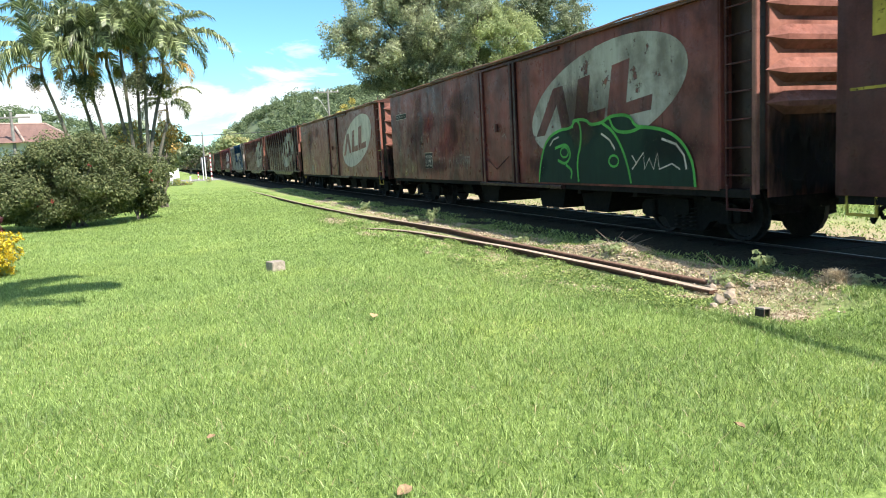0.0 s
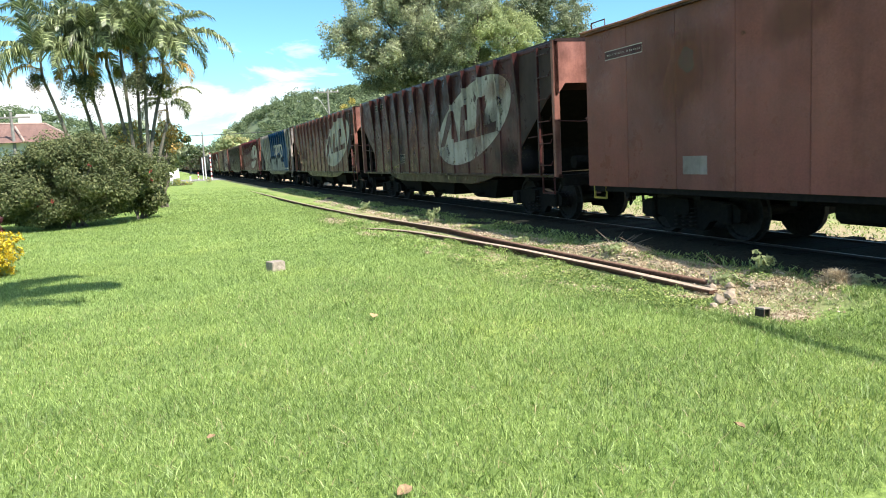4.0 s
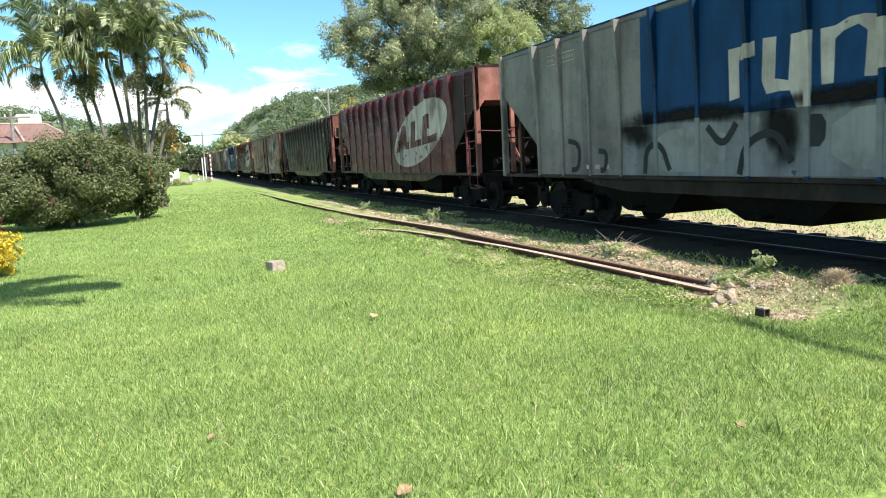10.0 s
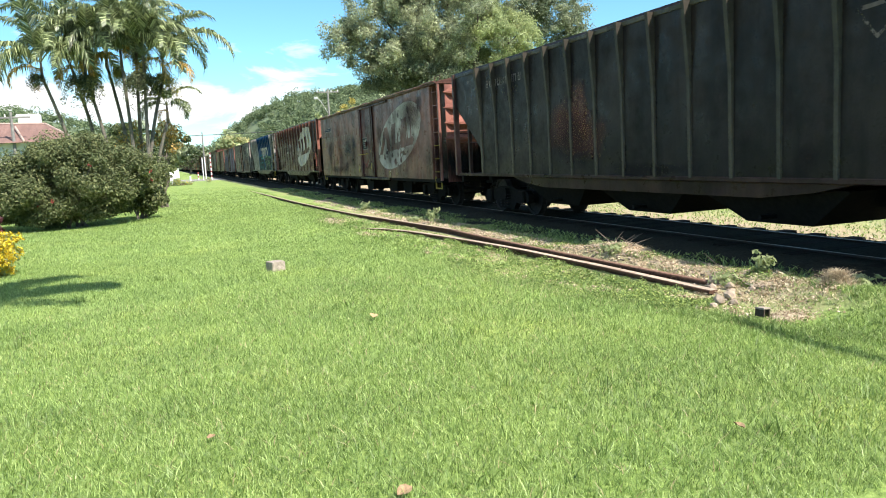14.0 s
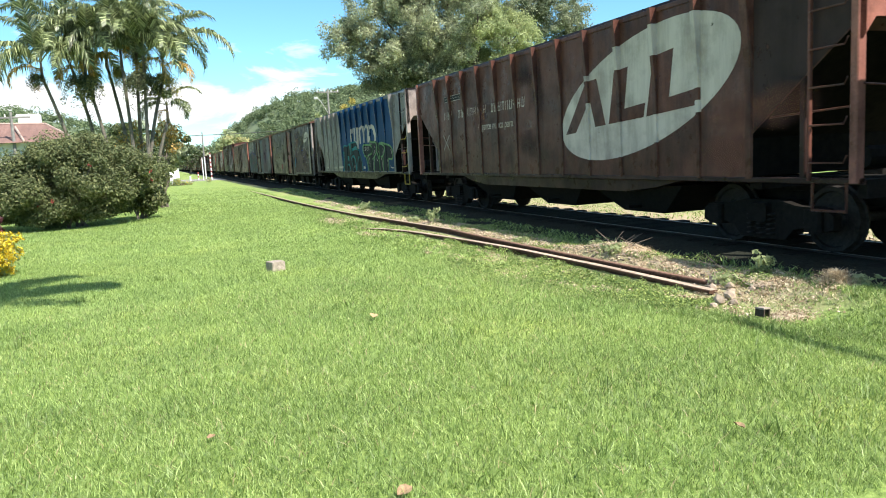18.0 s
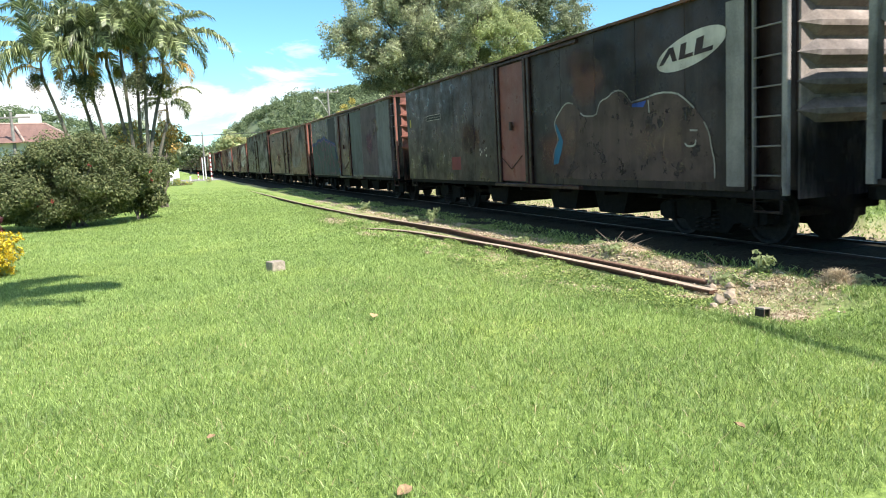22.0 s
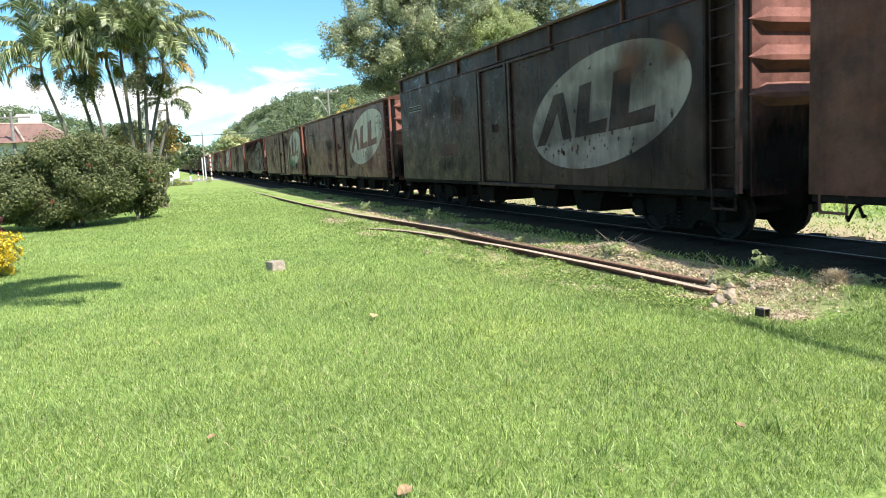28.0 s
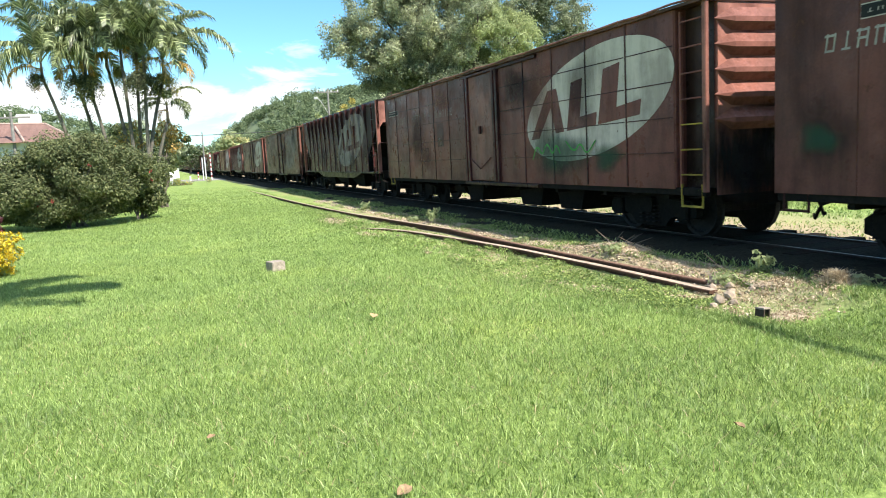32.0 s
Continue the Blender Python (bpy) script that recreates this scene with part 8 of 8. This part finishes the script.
part("wall", Geo().box(-8, 8, 0, 9, -.5, 3.25), M_cream, cb)
part("cornice", Geo().cbox(-8.1, 8.1, -.12, 9.1, 3.25, 3.42, .03), M_plaster, cb)
for z in (1.0, 1.55):
    part("cable_duct", Geo().tube([(-8, -.08, z + .3), (8, -.08, z)], .04, 5), M_dark, cb)
rl = part("railing", Geo().tube([(-8, .1, 4.3), (8, .1, 4.3)], .04, 6), M_dark, cb)
for k in range(33):
    part("baluster", Geo().tube([(-8 + .5 * k, .1, 3.4), (-8 + .5 * k, .1, 4.3)], .025, 5), M_dark, rl)
wb = thing("white_building", "low white building with a flat roof beyond the street", "building")
wb.matrix_basis = pose(50.0, 62.0, 1.6, 0, 0, -38)
part("wall", Geo().box(-11, 9, 0, 8, -.5, 3.0), M_plaster, wb)
part("roof", Geo().cbox(-11.4, 9.4, -.5, 8.4, 3.0, 3.2, .04), M_dark, wb)
for x in (-8, -4.6, -1, 3, 6):
    d_ = part("window", Geo().cbox(x - .7, x + .7, -.05, .02, .9, 2.2, .02), M_silver, wb)
    part("pane", Geo().box(x - .6, x + .6, -.07, -.045, 1.0, 2.1), M_dark, d_)
for x in (-6.3, -2.8, 1.2):
    part("column", Geo().cbox(x - .12, x + .12, -.45, -.2, -.4, 3.0, .02), M_plaster, wb)


def car(m):
    c = thing("parked_car", "white parked car beyond the railway lawn", "car")
    c.matrix_basis = m
    M_car = surf("white_car_paint", (0.70, 0.70, 0.70), (0.78, 0.78, 0.78), 2.0, 0.25, 0, 0)
    M_glass = surf("car_glass", (.015, .02, .025), (.03, .035, .04), 2.0, .08, 0, 0)
    M_tyre = surf("car_tyre", (.015, .015, .015), (.03, .03, .03), 20.0, .9, .2, .003)
    side = [(-2.1, .45), (-2.15, .8), (-1.95, .95), (-1.2, 1.02), (-.55, 1.48), (.9, 1.52), (1.75, 1.1), (2.1, 1.0), (2.12, .45), (1.7, .35), (-1.7, .35)]
    part("body", Geo().prism(side, "y", -.86, .86), M_car, c)
    part("side_window", Geo().prism([(-1.0, 1.05), (-.48, 1.40), (.82, 1.44), (1.4, 1.08)], "y", -.872, .872), M_glass, c)
    for x in (-1.3, 1.35):
        for s in (-1, 1):
            wl = part("wheel", Geo().lathe_x([(-.1, 0), (-.1, .27), (-.08, .32), (.08, .32), (.1, .27), (.1, 0)], 0, 0, 18), M_tyre, c)
            wl.matrix_basis = pose(x, s * .80, .32, 0, 0, 90)
            rm = part("rim", Geo().lathe_x([(-.115, 0), (-.115, .19), (.115, .19), (.115, 0)], 0, 0, 14), M_silver, wl)
    part("bumper", Geo().cbox(-2.2, -2.05, -.8, .8, .4, .62, .03), M_dark, c)
    part("headlight", Geo().cbox(-2.14, -1.9, -.8, -.5, .75, .9, .02), M_silver, c)


car(pose(37.6, 47.5, rise(37.6, 47.5), 0, 0, -28))
cl = crown_of(rb2, 10, .7, .5, .2, .8, .2, .3)
bush("bush", "dark green clipped bush on the far lawn", 34.6, 42.6, cl, 90, .07, M_leaf_c, 52)

# ---------------- mid-distance trees and wooded hills ----------------
rs = random.Random(71)


def mid_tree(name, label, x, y, h, w, mats, seed, flower=None, leaf=.35, n=26, per=70):
    cr = crown_of(random.Random(seed), n, w, w, h * .35, h, w * .22, w * .38)
    return broad_tree(name, label, x, y, h, cr, per, leaf, mats, seed, .2, .35, None, "mid-distance trees", flower)


mid_tree("tree", "yellow-flowering tree behind the train", 18.9, 80, 7.5, 1.6, (M_leaf_gold, M_leaf_b), 72, M_leaf_gold, .12, 40, 110)
mid_tree("tree", "small orange-flowering tree behind the train", 15.6, 82, 6.4, 1.2, (M_leaf_o, M_leaf_b), 73, M_leaf_o, .2)
mid_tree("tree", "cream-flowering tree near the level crossing", 9.9, 122, 5.6, 2.6, (leafy("cream_blossom", (.34, .33, .14), (.45, .42, .2), .3), M_leaf_b), 74, None, .3)
mid_tree("tree", "green tree beside the level crossing", .6, 112, 7.6, 2.4, (M_leaf_a, M_leaf_c), 75)
mid_tree("tree", "dark green tree beyond the palms", -3.2, 104, 7.2, 3.0, (M_leaf_c, M_leaf_a), 76)
mid_tree("tree", "dark green garden tree behind the palms", -2.2, 58, 4.7, 1.9, (M_leaf_c, M_leaf_d), 84, None, .2)
mid_tree("tree", "small garden tree beside the house", -4.9, 61, 4.3, 1.7, (M_leaf_d, M_leaf_c), 85, None, .2)
mid_tree("tree", "leafy garden tree near the white wall", -.2, 66, 4.4, 1.5, (M_leaf_d, M_leaf_a), 86, None, .2)
mid_tree("tree", "round green tree beyond the crossing", 4.6, 170, 6.0, 4.0, (M_leaf_c, M_leaf_a), 77)
mid_tree("tree", "green tree beyond the crossing", 1.5, 190, 7.0, 4.0, (M_leaf_a, M_leaf_c), 78)
mid_tree("tree", "tall green tree near the hill's foot", 14.0, 170, 8.5, 4.0, (M_leaf_a, M_leaf_b), 79)
mid_tree("tree", "green tree beside the yellow tree", 20.5, 66, 7.5, 2.4, (M_leaf_c, M_leaf_a), 80)
mid_tree("tree", "dark green tree behind the large tree", 27, 70, 9.0, 4.0, (M_leaf_c, M_leaf_a), 81)
mid_tree("tree", "green tree on the far side of the street", 60, 75, 9.0, 4.0, (M_leaf_a, M_leaf_b), 82)

M_wood = leafy("far_woods", (0.135, 0.18, 0.10), (0.205, 0.255, 0.14), .25, .8, .25, .1)
M_hill = surf("hill_undergrowth", (0.085, 0.115, 0.06), (0.14, 0.18, 0.095), .2, .95, .3, .3)


def hill(name, label, cx, cy, lx, ly, top, seed, count, tree_r):
    """A wooded hill: a swelling of the land with a canopy of many crowns."""
    def hgt(u, v):
        r = math.sqrt(u * u + v * v)
        k = max(0.0, 1 - r * r) ** .75
        return top * k * (1 + .18 * noise.noise(Vector((u * 2.2 + seed, v * 2.2, 0))))
    n = 40
    vs = [(cx + lx * (2 * i / n - 1), cy + ly * (2 * j / n - 1), hgt(2 * i / n - 1, 2 * j / n - 1) - .4) for j in range(n + 1) for i in range(n + 1)]
    fs = [(j * (n + 1) + i, j * (n + 1) + i + 1, (j + 1) * (n + 1) + i + 1, (j + 1) * (n + 1) + i) for j in range(n) for i in range(n)]
    tagged(part(name, Geo().add(vs, fs), M_hill, None, smooth=True), label, "hill", kind="structure")
    rng = random.Random(seed)
    cs = []
    while len(cs) < count:
        u, v = rng.uniform(-1, 1), rng.uniform(-1, .35)
        if u * u + v * v < .97:
            r = tree_r * rng.uniform(.6, 1.3)
            z = hgt(u, v)
            for _ in range(3):
                cs.append((cx + lx * u + rng.uniform(-1, 1) * r * .7, cy + ly * v + rng.uniform(-1, 1) * r * .7, z + r * rng.uniform(.5, 1.2), r * rng.uniform(.5, .8)))
    me = arrays_mesh("woodland", leaf_cloud(cs, 46, tree_r * .16, .85, np.random.default_rng(seed), .6), 4, LEAF, M_wood)
    tagged(part("woodland", me, M_wood), "dense green woodland covering the hill", "woods", kind="stuff")


hill("hill", "wooded green hill behind the railway", 101, 400, 82, 120, 36, 5, 3300, 3.2)
hill("hill", "wooded hill rising further along", 190, 420, 120, 130, 44, 6, 1300, 3.6)
hill("hill", "distant wooded hill behind the house", -75, 420, 75, 90, 30, 7, 900, 3.4)
hill("hill", "low wooded rise at the end of the line", 0, 760, 160, 100, 14, 8, 900, 4.0)


motions()
